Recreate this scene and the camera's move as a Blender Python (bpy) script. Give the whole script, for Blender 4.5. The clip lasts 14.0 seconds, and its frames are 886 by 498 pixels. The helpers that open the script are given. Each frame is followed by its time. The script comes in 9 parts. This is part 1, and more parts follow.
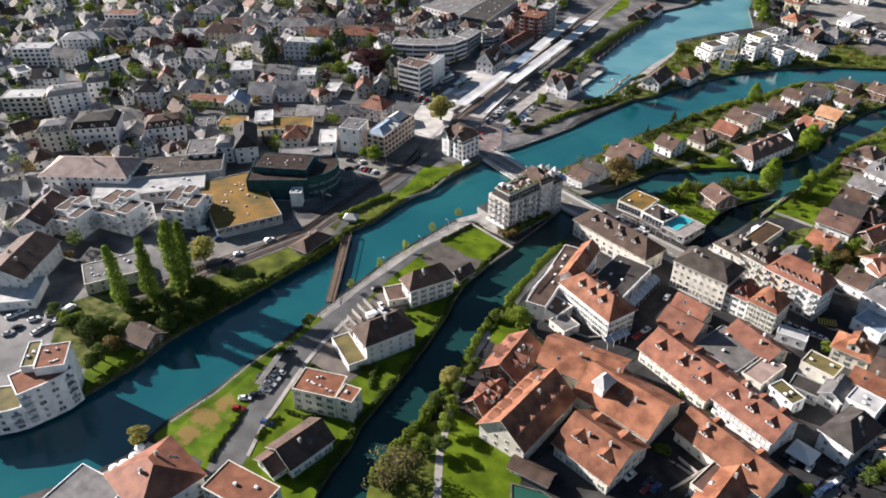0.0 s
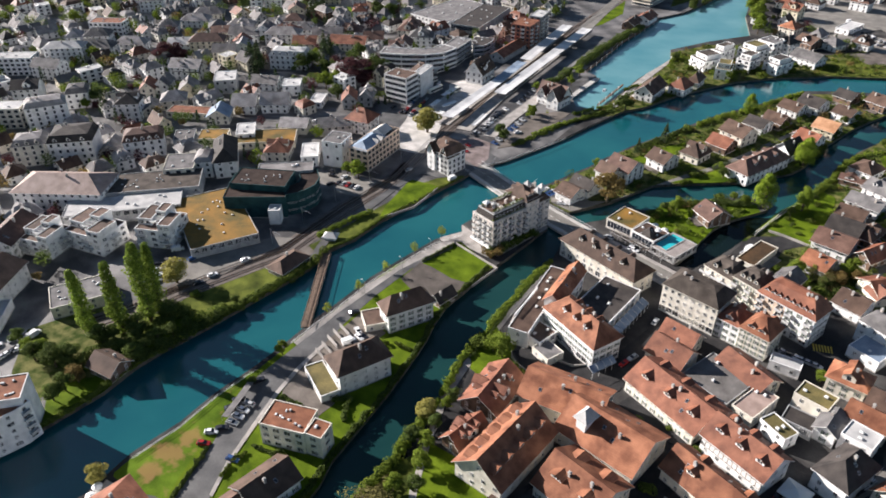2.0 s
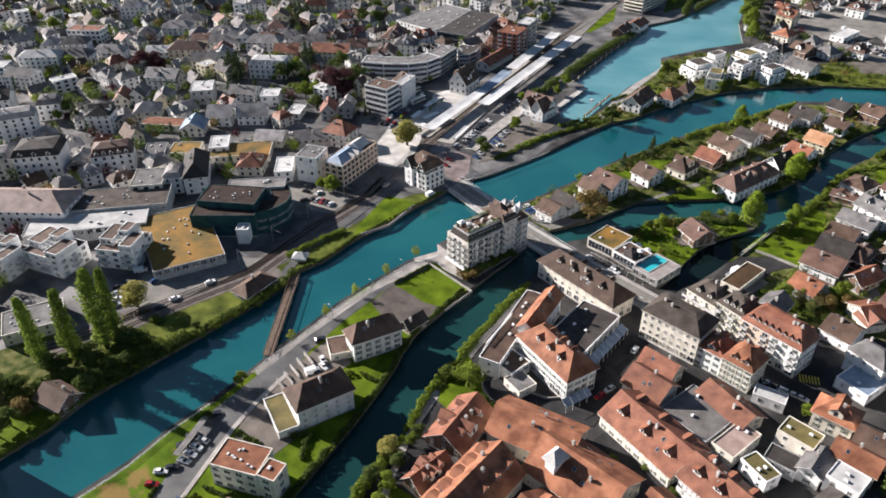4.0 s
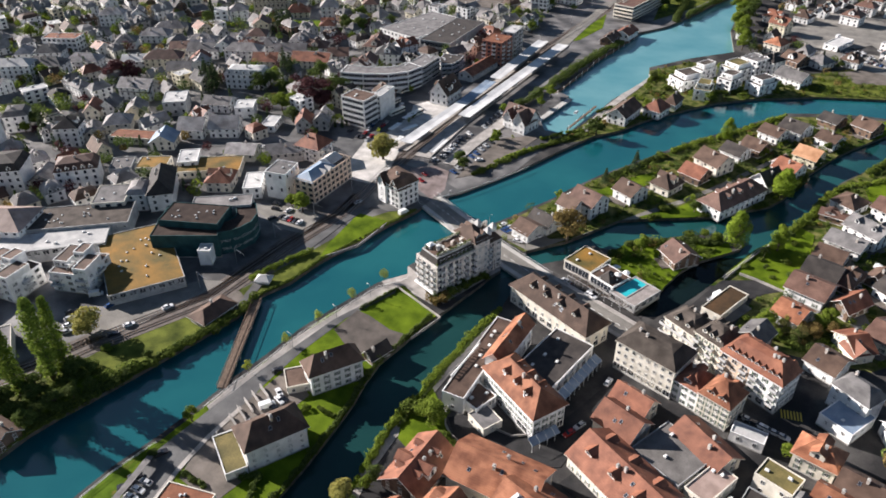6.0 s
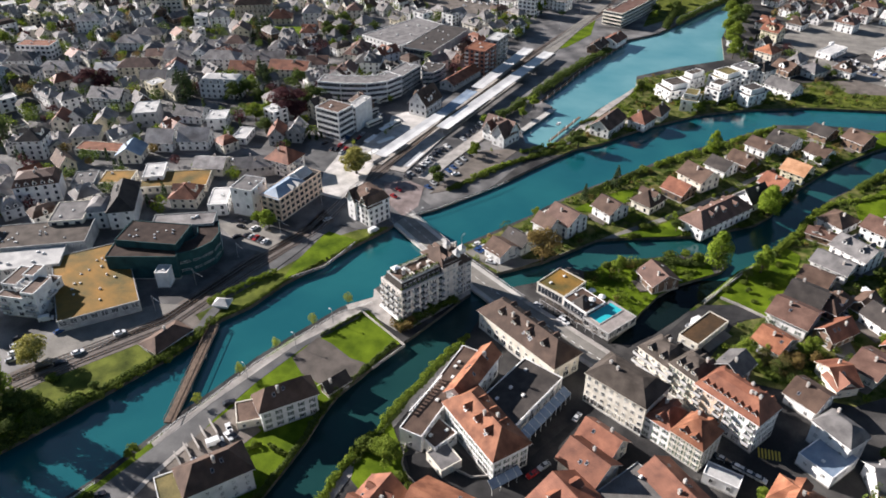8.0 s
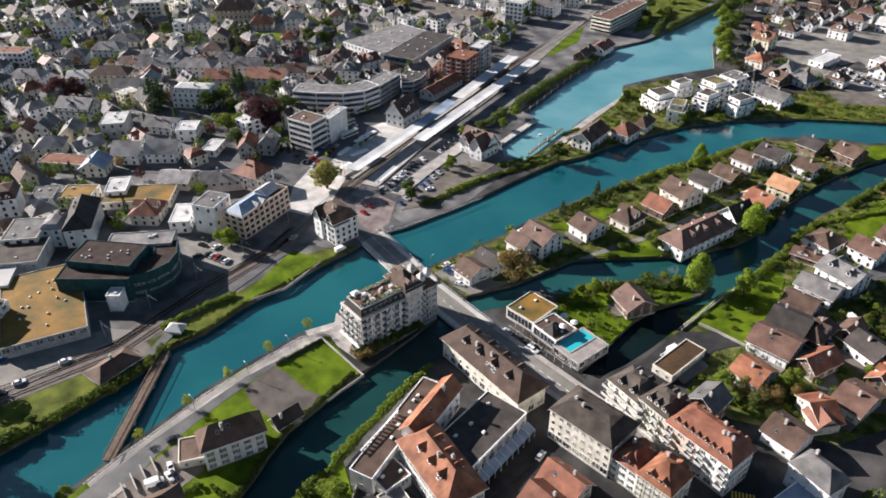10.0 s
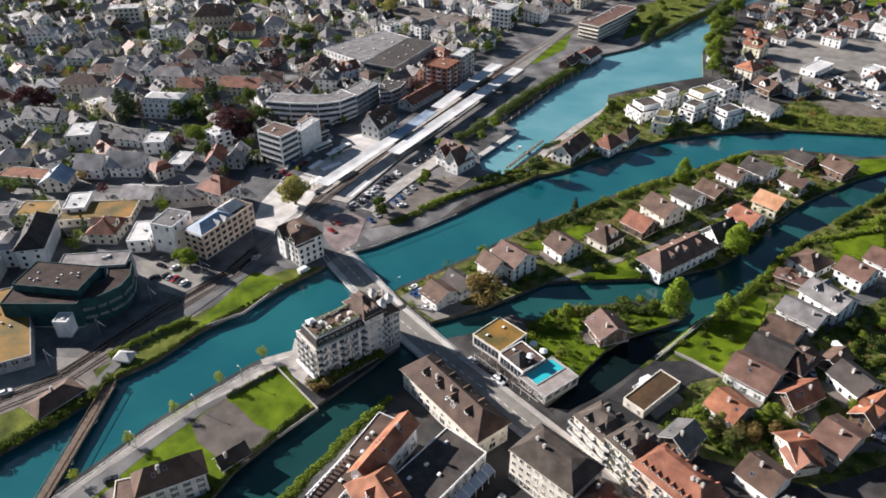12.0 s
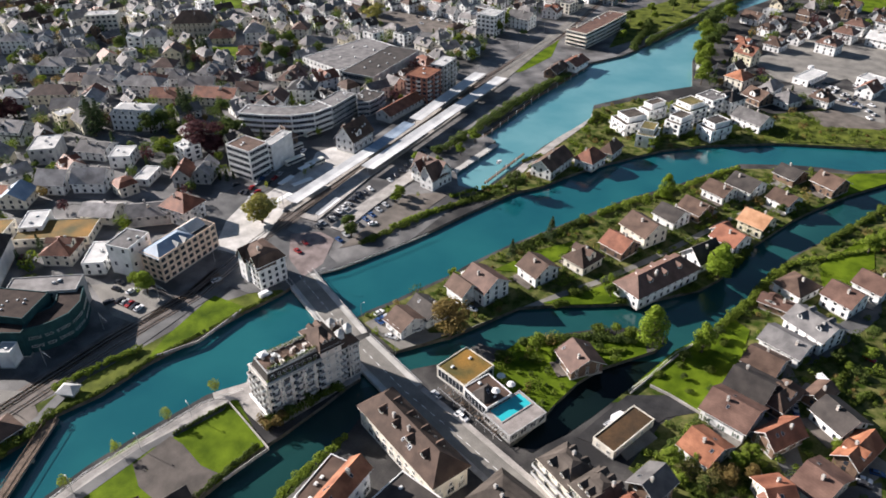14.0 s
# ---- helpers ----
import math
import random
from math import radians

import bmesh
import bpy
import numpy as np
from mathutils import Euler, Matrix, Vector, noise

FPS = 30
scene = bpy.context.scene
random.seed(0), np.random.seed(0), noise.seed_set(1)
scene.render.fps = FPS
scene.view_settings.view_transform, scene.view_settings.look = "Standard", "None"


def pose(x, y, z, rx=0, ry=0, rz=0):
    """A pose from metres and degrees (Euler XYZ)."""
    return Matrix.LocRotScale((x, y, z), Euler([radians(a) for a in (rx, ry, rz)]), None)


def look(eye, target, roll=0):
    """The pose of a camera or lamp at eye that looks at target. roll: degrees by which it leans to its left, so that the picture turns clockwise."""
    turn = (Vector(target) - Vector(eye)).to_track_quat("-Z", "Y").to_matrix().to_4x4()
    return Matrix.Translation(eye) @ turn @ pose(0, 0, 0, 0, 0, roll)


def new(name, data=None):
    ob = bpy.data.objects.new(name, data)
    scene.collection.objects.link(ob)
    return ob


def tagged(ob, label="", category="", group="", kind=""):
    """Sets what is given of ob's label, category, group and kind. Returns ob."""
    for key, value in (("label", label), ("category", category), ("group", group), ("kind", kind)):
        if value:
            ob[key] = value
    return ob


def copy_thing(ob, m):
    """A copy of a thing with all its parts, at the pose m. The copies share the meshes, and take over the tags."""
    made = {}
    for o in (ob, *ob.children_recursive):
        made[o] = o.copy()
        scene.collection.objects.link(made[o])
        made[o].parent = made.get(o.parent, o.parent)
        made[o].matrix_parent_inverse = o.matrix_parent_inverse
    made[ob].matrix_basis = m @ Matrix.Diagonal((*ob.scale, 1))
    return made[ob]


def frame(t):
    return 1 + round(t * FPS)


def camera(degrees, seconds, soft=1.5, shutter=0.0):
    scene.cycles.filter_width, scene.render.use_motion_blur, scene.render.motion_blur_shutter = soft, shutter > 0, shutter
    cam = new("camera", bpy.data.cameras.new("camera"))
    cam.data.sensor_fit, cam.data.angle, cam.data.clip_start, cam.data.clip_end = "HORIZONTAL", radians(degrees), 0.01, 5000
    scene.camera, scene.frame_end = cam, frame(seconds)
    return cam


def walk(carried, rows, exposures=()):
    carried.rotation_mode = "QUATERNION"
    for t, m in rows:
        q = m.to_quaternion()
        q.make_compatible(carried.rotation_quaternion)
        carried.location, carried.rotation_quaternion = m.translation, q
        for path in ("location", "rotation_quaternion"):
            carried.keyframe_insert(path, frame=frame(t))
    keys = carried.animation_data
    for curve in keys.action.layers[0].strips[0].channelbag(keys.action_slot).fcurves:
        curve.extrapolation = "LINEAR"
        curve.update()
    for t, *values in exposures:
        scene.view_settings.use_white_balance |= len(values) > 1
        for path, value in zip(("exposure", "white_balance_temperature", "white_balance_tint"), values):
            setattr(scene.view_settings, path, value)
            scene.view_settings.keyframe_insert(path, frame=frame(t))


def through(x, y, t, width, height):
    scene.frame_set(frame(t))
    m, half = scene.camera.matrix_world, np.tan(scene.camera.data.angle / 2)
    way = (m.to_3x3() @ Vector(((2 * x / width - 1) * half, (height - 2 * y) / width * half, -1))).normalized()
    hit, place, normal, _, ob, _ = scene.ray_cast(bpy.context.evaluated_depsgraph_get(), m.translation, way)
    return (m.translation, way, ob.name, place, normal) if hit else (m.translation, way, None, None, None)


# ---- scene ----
cam = camera(62.4, 14.0, 1.8)
METRES, EYE, TILT, LEAN, TURN = 140.9, 179.5, 0.0, 0.0, 28.4
ROWS = [
    (0.0, 0.0, 0.0, 0.0, -0.09, -34.21, 0.13),
    (0.5, 0.0118, 0.0235, 0.0005, -0.08, -34.16, 0.14),
    (1.0, 0.0262, 0.0476, 0.0005, -0.06, -34.1, 0.16),
    (1.5, 0.041, 0.0713, 0.0015, -0.05, -34.09, 0.19),
    (2.0, 0.0583, 0.0963, 0.0015, -0.03, -34.04, 0.2),
    (2.5, 0.0771, 0.1222, 0.0009, -0.02, -33.99, 0.22),
    (3.0, 0.0984, 0.1502, 0.0017, 0.0, -33.98, 0.23),
    (5.5, 0.2084, 0.2861, 0.0001, 0.14, -33.85, 0.25),
    (6.0, 0.2336, 0.3161, -0.0002, 0.18, -33.82, 0.24),
    (6.5, 0.258, 0.3448, -0.0003, 0.22, -33.82, 0.24),
    (7.0, 0.281, 0.3718, -0.0007, 0.26, -33.8, 0.24),
    (7.5, 0.3054, 0.4003, -0.001, 0.29, -33.78, 0.24),
    (8.0, 0.3301, 0.429, -0.0015, 0.32, -33.77, 0.24),
    (10.5, 0.4564, 0.572, -0.0075, 0.57, -33.67, 0.26),
    (11.0, 0.4814, 0.6007, -0.0083, 0.61, -33.65, 0.26),
    (11.5, 0.5063, 0.6296, -0.0088, 0.65, -33.65, 0.27),
    (12.0, 0.5304, 0.6586, -0.0101, 0.69, -33.63, 0.28),
    (12.5, 0.5555, 0.6898, -0.0105, 0.72, -33.62, 0.3),
    (13.0, 0.5783, 0.7181, -0.0111, 0.76, -33.6, 0.32),
    (13.5, 0.6019, 0.7481, -0.0114, 0.79, -33.59, 0.33),
    (14.0, 0.6252, 0.7782, -0.0121, 0.82, -33.58, 0.35),
]
walk(cam, [(t, pose(0, 0, EYE, TILT, LEAN, TURN) @ pose(METRES * x, METRES * y, METRES * z, 90 + pitch, roll, yaw)) for t, x, y, z, yaw, pitch, roll in ROWS])
# ---- light ----
scene.view_settings.exposure = 1.27
SUN_AZ, SUN_EL = 180.8, 24.0      # where the sun stands: degrees from +x towards +y, and its height
world = bpy.data.worlds.new("sky")
scene.world = world
world.use_nodes = True
wn = world.node_tree
sky = wn.nodes.new("ShaderNodeTexSky")
sky.sky_type, sky.sun_disc = "NISHITA", False
sky.sun_elevation, sky.sun_rotation = radians(SUN_EL), radians(90 - SUN_AZ)
sky.air_density, sky.dust_density, sky.ozone_density = 1.0, 0.5, 2.5
wn.links.new(sky.outputs[0], wn.nodes["Background"].inputs[0])
wn.nodes["Background"].inputs[1].default_value = 0.037
sun = new("sun", bpy.data.lights.new("sun", "SUN"))
sun.data.energy, sun.data.angle, sun.data.color = 5.0, radians(0.5), (1.0, 0.925, 0.89)
sun.matrix_world = look((0, 0, 400), (-math.cos(radians(SUN_AZ)), -math.sin(radians(SUN_AZ)), 400 - math.tan(radians(SUN_EL))))


# ---- materials ----
def material(name, base, rough=0.85, scale=0.6, vary=0.25, grain=6.0, bump=0.15, metal=0.0, tint=None, random_by=0.0, lines=0.0, lo=0.3, hi=0.7, gloss=0.3):
    """A weathered surface: large stains, fine grain and relief; lines: courses of that height in metres."""
    m = bpy.data.materials.new(name)
    m.use_nodes = True
    n, l = m.node_tree.nodes, m.node_tree.links
    bsdf = n["Principled BSDF"]
    bsdf.inputs["Roughness"].default_value, bsdf.inputs["Metallic"].default_value = rough, metal
    bsdf.inputs["Specular IOR Level"].default_value = gloss
    co = n.new("ShaderNodeTexCoord")
    big, fine = n.new("ShaderNodeTexNoise"), n.new("ShaderNodeTexNoise")
    big.inputs["Scale"].default_value, big.inputs["Detail"].default_value = scale, 5
    fine.inputs["Scale"].default_value, fine.inputs["Detail"].default_value = grain, 3
    geo = n.new("ShaderNodeNewGeometry")
    l.new(geo.outputs["Position"], big.inputs["Vector"])
    l.new(geo.outputs["Position"], fine.inputs["Vector"])
    ramp = n.new("ShaderNodeValToRGB")
    dark = [c * (1 - vary) for c in base]
    light = list(tint) if tint else [min(1, c * (1 + vary)) for c in base]
    ramp.color_ramp.elements[0].position, ramp.color_ramp.elements[1].position = lo, hi
    ramp.color_ramp.elements[0].color, ramp.color_ramp.elements[1].color = (*dark, 1), (*light, 1)
    l.new(big.outputs[0], ramp.inputs[0])
    mix = n.new("ShaderNodeMix")
    mix.data_type, mix.blend_type = "RGBA", "OVERLAY"
    mix.inputs["Factor"].default_value = 0.45
    l.new(ramp.outputs[0], mix.inputs["A"])
    l.new(fine.outputs[0], mix.inputs["B"])
    colour = mix.outputs["Result"]
    if random_by:
        info = n.new("ShaderNodeObjectInfo")
        hsv = n.new("ShaderNodeHueSaturation")
        rng = n.new("ShaderNodeMapRange")
        rng.inputs["To Min"].default_value, rng.inputs["To Max"].default_value = 1 - random_by, 1 + random_by
        l.new(info.outputs["Random"], rng.inputs["Value"])
        l.new(rng.outputs[0], hsv.inputs["Value"])
        l.new(colour, hsv.inputs["Color"])
        colour = hsv.outputs[0]
    height = fine.outputs[0]
    if lines:
        wave = n.new("ShaderNodeTexWave")
        wave.bands_direction = "Z"
        wave.inputs["Scale"].default_value = 0.314 / lines
        wave.inputs["Distortion"].default_value = 0.6
        l.new(co.outputs["Object"], wave.inputs["Vector"])
        dim = n.new("ShaderNodeMix")
        dim.data_type, dim.blend_type = "RGBA", "MULTIPLY"
        dim.inputs["Factor"].default_value = 0.1
        l.new(colour, dim.inputs["A"])
        l.new(wave.outputs[0], dim.inputs["B"])
        colour = dim.outputs["Result"]
        height = wave.outputs[0]
    l.new(colour, bsdf.inputs["Base Color"])
    b = n.new("ShaderNodeBump")
    b.inputs["Strength"].default_value, b.inputs["Distance"].default_value = bump, 0.1
    l.new(height, b.inputs["Height"])
    l.new(b.outputs[0], bsdf.inputs["Normal"])
    return m


def plain(name, base, rough=0.5, metal=0.0):
    m = bpy.data.materials.new(name)
    m.use_nodes = True
    b = m.node_tree.nodes["Principled BSDF"]
    b.inputs["Base Color"].default_value = (*base, 1)
    b.inputs["Roughness"].default_value, b.inputs["Metallic"].default_value = rough, metal
    return m


TILE = {
    "o": material("terracotta tiles", (0.245, 0.088, 0.045), tint=(0.35, 0.148, 0.08), lines=0.35, random_by=0.16, scale=0.22, rough=0.75, vary=0.38, lo=0.36, hi=0.68),
    "r": material("red-brown tiles", (0.185, 0.066, 0.039), tint=(0.28, 0.114, 0.067), vary=0.38, lines=0.35, random_by=0.2, scale=0.25, rough=0.65),
    "b": material("brown tiles", (0.075, 0.045, 0.032), tint=(0.125, 0.079, 0.058), lines=0.35, random_by=0.25, scale=0.25, rough=0.78),
    "d": material("dark tiles", (0.036, 0.031, 0.029), tint=(0.066, 0.056, 0.05), lines=0.35, random_by=0.2, scale=0.25, rough=0.8),
    "g": material("grey slates", (0.13, 0.125, 0.125), tint=(0.21, 0.2, 0.195), lines=0.3, random_by=0.25, scale=0.25, rough=0.85, gloss=0.15),
    "l": material("light sheet metal", (0.42, 0.42, 0.42), tint=(0.55, 0.54, 0.52), rough=0.7, gloss=0.15, random_by=0.15, scale=0.2),
    # far-town brown roofs, with distance haze put into a lighter, greyer colour
    "w": material("grey-brown tiles paled for haze", (0.21, 0.195, 0.19), tint=(0.36, 0.34, 0.33), lines=0.35, random_by=0.32, scale=0.2, rough=0.85, gloss=0.15),
    "lo": material("pale orange tiles", (0.4, 0.2, 0.1), tint=(0.5, 0.28, 0.16), lines=0.35, random_by=0.1, scale=0.25, rough=0.7),
    "pk": material("faded pink-brown tiles", (0.104, 0.056, 0.042), tint=(0.162, 0.094, 0.071), lines=0.35, random_by=0.18, scale=0.25, rough=0.65),
    "rr": material("red-brown roof gravel", (0.16, 0.058, 0.031), tint=(0.24, 0.098, 0.052), random_by=0.1, scale=0.3, grain=3),
    "gr": material("sedum roof planting", (0.1, 0.09, 0.025), tint=(0.3, 0.15, 0.025), random_by=0.15, scale=0.1, grain=2),
    "lp": material("pale pink-brown roofing", (0.3, 0.215, 0.18), tint=(0.4, 0.3, 0.26), random_by=0.12, scale=0.25, rough=0.7),
    "go": material("olive planted roof", (0.085, 0.08, 0.03), tint=(0.19, 0.15, 0.055), random_by=0.1, scale=0.15, grain=2),
    "sb": material("dry dark sedum roof", (0.034, 0.024, 0.013), tint=(0.085, 0.046, 0.019), scale=0.15, grain=2),
    "db": material("dark brown roof felt", (0.034, 0.024, 0.021), tint=(0.06, 0.043, 0.036), random_by=0.1, scale=0.25, grain=2, gloss=0.1),
    "dg": material("grey-brown weathered slates", (0.062, 0.051, 0.043), tint=(0.106, 0.088, 0.075), lines=0.35, random_by=0.15, scale=0.25, rough=0.82, gloss=0.15),
    "tp": material("pinkish-grey terrace paving", (0.27, 0.24, 0.22), tint=(0.36, 0.32, 0.3), scale=0.3, grain=3),
    "fg": material("grey gravel roofing", (0.13, 0.122, 0.115), tint=(0.19, 0.178, 0.168), scale=0.2, grain=3, gloss=0.1),
    "bl": material("blue-grey sheet metal", (0.15, 0.22, 0.32), tint=(0.33, 0.39, 0.46), rough=0.55, random_by=0.05, scale=0.12),
}
WALL = {
    "w": material("white render", (0.83, 0.82, 0.8), tint=(0.89, 0.88, 0.86), random_by=0.08, scale=0.3, bump=0.05),
    "c": material("cream render", (0.7, 0.65, 0.55), tint=(0.78, 0.73, 0.63), random_by=0.1, scale=0.3, bump=0.05),
    "y": material("pale yellow render", (0.68, 0.61, 0.45), tint=(0.76, 0.69, 0.53), random_by=0.06, scale=0.3, bump=0.05),
    "p": material("weathered pinkish stone", (0.74, 0.66, 0.59), tint=(0.84, 0.76, 0.69), scale=0.3, bump=0.05),
    "g": material("grey render", (0.36, 0.36, 0.36), tint=(0.46, 0.46, 0.45), random_by=0.15, scale=0.3, bump=0.05),
    "t": material("dark weathered timber", (0.13, 0.085, 0.06), tint=(0.2, 0.13, 0.09), random_by=0.2, scale=0.4, lines=0.2),
    "s": material("peach render", (0.66, 0.5, 0.38), tint=(0.74, 0.58, 0.45), scale=0.3, bump=0.05),
    "r": material("red render", (0.3, 0.12, 0.09), tint=(0.38, 0.17, 0.12), scale=0.3, bump=0.05),
    "n": material("dark green cladding", (0.01, 0.045, 0.05), tint=(0.02, 0.075, 0.08), scale=0.3, bump=0.05),
}
TILE_WORD = {"o": "orange terracotta", "r": "red-brown tiled", "b": "brown tiled", "d": "dark tiled", "g": "grey slate", "l": "light grey sheet-metal",
             "w": "haze-paled grey-brown tiled", "lo": "pale orange tiled", "pk": "faded pink-brown tiled", "rr": "red-brown gravel", "gr": "moss-green planted", "sb": "dry brown planted", "go": "olive planted", "lp": "pale pink-brown", "bl": "blue-grey metal", "db": "dark brown felted", "fg": "grey gravelled", "dg": "grey-brown slate", "tp": "pinkish paved"}
WALL_WORD = {"w": "white rendered", "c": "cream rendered", "y": "pale yellow", "g": "grey rendered", "p": "pinkish stone", "t": "dark timber", "r": "red", "n": "dark green clad", "s": "peach rendered"}
COUNT_WORD = ["", "one", "two", "three", "four", "five", "six", "seven"]
SHAPE_WORD = {"g": "gabled", "G": "gabled", "h": "hipped", "f": "flat", "m": "mansard", "M": "steep mansard"}
GLASS = plain("window glass", (0.03, 0.035, 0.045), 0.08)
FRAME = plain("white window frame", (0.7, 0.7, 0.68), 0.5)
SHUTTER = material("green shutters", (0.12, 0.16, 0.12), rough=0.6)
CONCRETE = material("concrete", (0.4, 0.39, 0.36), tint=(0.5, 0.48, 0.45), scale=0.2)
CHIMNEY = material("chimney render", (0.45, 0.4, 0.36), scale=1.0)
RAIL = plain("painted railing", (0.5, 0.5, 0.5), 0.5)
STEEL = plain("galvanised steel", (0.4, 0.41, 0.42), 0.4, 0.8)
TIMBER = material("bridge timber", (0.13, 0.09, 0.065), tint=(0.2, 0.14, 0.1), lines=0.2)


# ---- mesh helpers ----
def mesh_from(name, verts, faces, mats, index=None):
    me = bpy.data.meshes.new(name)
    me.from_pydata(verts, [], faces)
    for m in mats:
        me.materials.append(m)
    if index:
        me.polygons.foreach_set("material_index", index)
    me.update()
    return me


class Solid:
    """Collects faces for one mesh, each with its material's slot."""
    def __init__(self):
        self.v, self.f, self.i = [], [], []

    def add(self, verts, faces, slot=0):
        k = len(self.v)
        self.v += [tuple(p) for p in verts]
        self.f += [tuple(a + k for a in f) for f in faces]
        self.i += [slot] * len(faces)

    def box(self, x0, y0, z0, x1, y1, z1, slot=0):
        self.add([(x0, y0, z0), (x1, y0, z0), (x1, y1, z0), (x0, y1, z0), (x0, y0, z1), (x1, y0, z1), (x1, y1, z1), (x0, y1, z1)],
                 [(3, 2, 1, 0), (4, 5, 6, 7), (0, 1, 5, 4), (1, 2, 6, 5), (2, 3, 7, 6), (3, 0, 4, 7)], slot)

    def prism(self, pts, z0, z1, slot=0):
        n = len(pts)
        self.add([(x, y, z0) for x, y in pts] + [(x, y, z1) for x, y in pts],
                 [tuple(range(n - 1, -1, -1)), tuple(range(n, 2 * n))] + [(i, (i + 1) % n, n + (i + 1) % n, n + i) for i in range(n)], slot)

    def bar(self, a, b, r, slot=0, sides=4):
        """A straight bar from a to b."""
        a, b = Vector(a), Vector(b)
        q = (b - a).to_track_quat("Z", "Y")
        ring = [q @ Vector((r * math.cos(2 * math.pi * (i + 0.5) / sides), r * math.sin(2 * math.pi * (i + 0.5) / sides), 0)) for i in range(sides)]
        self.add([a + p for p in ring] + [b + p for p in ring],
                 [tuple(range(sides - 1, -1, -1)), tuple(range(sides, 2 * sides))] + [(i, (i + 1) % sides, sides + (i + 1) % sides, sides + i) for i in range(sides)], slot)

    def loft(self, rings, slots, caps=True):
        """Rings of equally many points, joined one to the next as one skin; slots: a material for each band."""
        n, k = len(rings[0]), len(self.v)
        for r in rings:
            self.v += [tuple(p) for p in r]
        for j in range(len(rings) - 1):
            for i in range(n):
                a, b = k + j * n + i, k + j * n + (i + 1) % n
                self.f.append((a, b, b + n, a + n))
                self.i.append(slots[j])
        if caps:
            self.f.append(tuple(range(k + n - 1, k - 1, -1)))
            self.f.append(tuple(range(k + (len(rings) - 1) * n, k + len(rings) * n)))
            self.i += [slots[0], slots[-1]]

    def shell(self, verts, faces, t, slot=0, edge=None):
        """A folded plate of thickness t whose upper side has these faces."""
        k, n = len(self.v), len(verts)
        self.v += [tuple(p) for p in verts] + [(p[0], p[1], p[2] - t) for p in verts]
        used = {}
        for f in faces:
            self.f += [tuple(k + a for a in f), tuple(k + n + a for a in f[::-1])]
            self.i += [slot, slot]
            for a, b in zip(f, f[1:] + f[:1]):
                used.setdefault(frozenset((a, b)), []).append((a, b))
        for u in used.values():
            if len(u) == 1:
                a, b = u[0]
                self.f.append((k + b, k + a, k + n + a, k + n + b))
                self.i.append(slot if edge is None else edge)

    def mesh(self, name, *mats):
        return mesh_from(name, self.v, self.f, mats, self.i)


def part(name, data, parent, label="", at=None):
    """Links a mesh as one part under a thing or a part."""
    ob = new(name, data)
    ob.parent = parent
    if at is not None:
        ob.matrix_local = at
    return tagged(ob, label)


def base(name, x, y, z=0.0, rot=0.0):
    ob = new(name)
    ob.matrix_world = pose(x, y, z, 0, 0, rot)
    return ob


# ---- windows, shared by all houses ----
def window_mesh(w, h, shutters, bars):
    """One skin: frame, recessed panes, a sill and, where there are any, open shutters."""
    f, m = 0.1, 0.04
    xs = [-w / 2 - f, -w / 2] + ([-m, m] if bars else []) + [w / 2, w / 2 + f]
    kinds = [1, 0] + ([1, 0] if bars else []) + [1]
    if shutters:
        xs = [xs[0] - w * 0.5] + xs + [xs[-1] + w * 0.5]
        kinds = [2] + kinds + [2]
    zs = [-f, 0, h, h + f]
    s = Solid()
    deep = {0: 0.0, 1: -0.09, 2: -0.06}
    cells = [[(kinds[c] if kinds[c] != 0 or r == 1 else 1) for r in range(3)] for c in range(len(kinds))]
    spot = {}

    def vert(c, r, y):
        key = (c, r, y)
        if key not in spot:
            spot[key] = len(s.v)
            s.v.append((xs[c], y, zs[r]))
        return spot[key]

    def quad(a, slot):
        s.f.append(tuple(a))
        s.i.append(slot)

    n = len(kinds)
    for c in range(n):
        for r in range(3):
            k = cells[c][r]
            y = deep[k]
            quad([vert(c, r, y), vert(c + 1, r, y), vert(c + 1, r + 1, y), vert(c, r + 1, y)], k)
            for dc, dr in ((1, 0), (0, 1)):
                o = cells[c + dc][r + dr] if c + dc < n and r + dr < 3 else None
                yo = deep[o] if o is not None else 0.03
                if yo != y:
                    e = [(c + 1, r), (c + 1, r + 1)] if dc else [(c, r + 1), (c + 1, r + 1)]
                    quad([vert(*e[0], y), vert(*e[1], y), vert(*e[1], yo), vert(*e[0], yo)], max(k, o or 0))
            if c == 0:
                quad([vert(0, r, y), vert(0, r + 1, y), vert(0, r + 1, 0.03), vert(0, r, 0.03)], k)
            if r == 0:
                quad([vert(c, 0, y), vert(c + 1, 0, y), vert(c + 1, 0, 0.03), vert(c, 0, 0.03)], k)
    return s.mesh("window", GLASS, FRAME, SHUTTER)


WINDOWS = {k: window_mesh(*a) for k, a in {"plain": (1.0, 1.4, False, True), "shut": (0.95, 1.4, True, True), "wide": (2.0, 1.5, False, True),
                                           "small": (0.9, 0.9, False, False), "shop": (2.4, 2.2, False, True)}.items()}


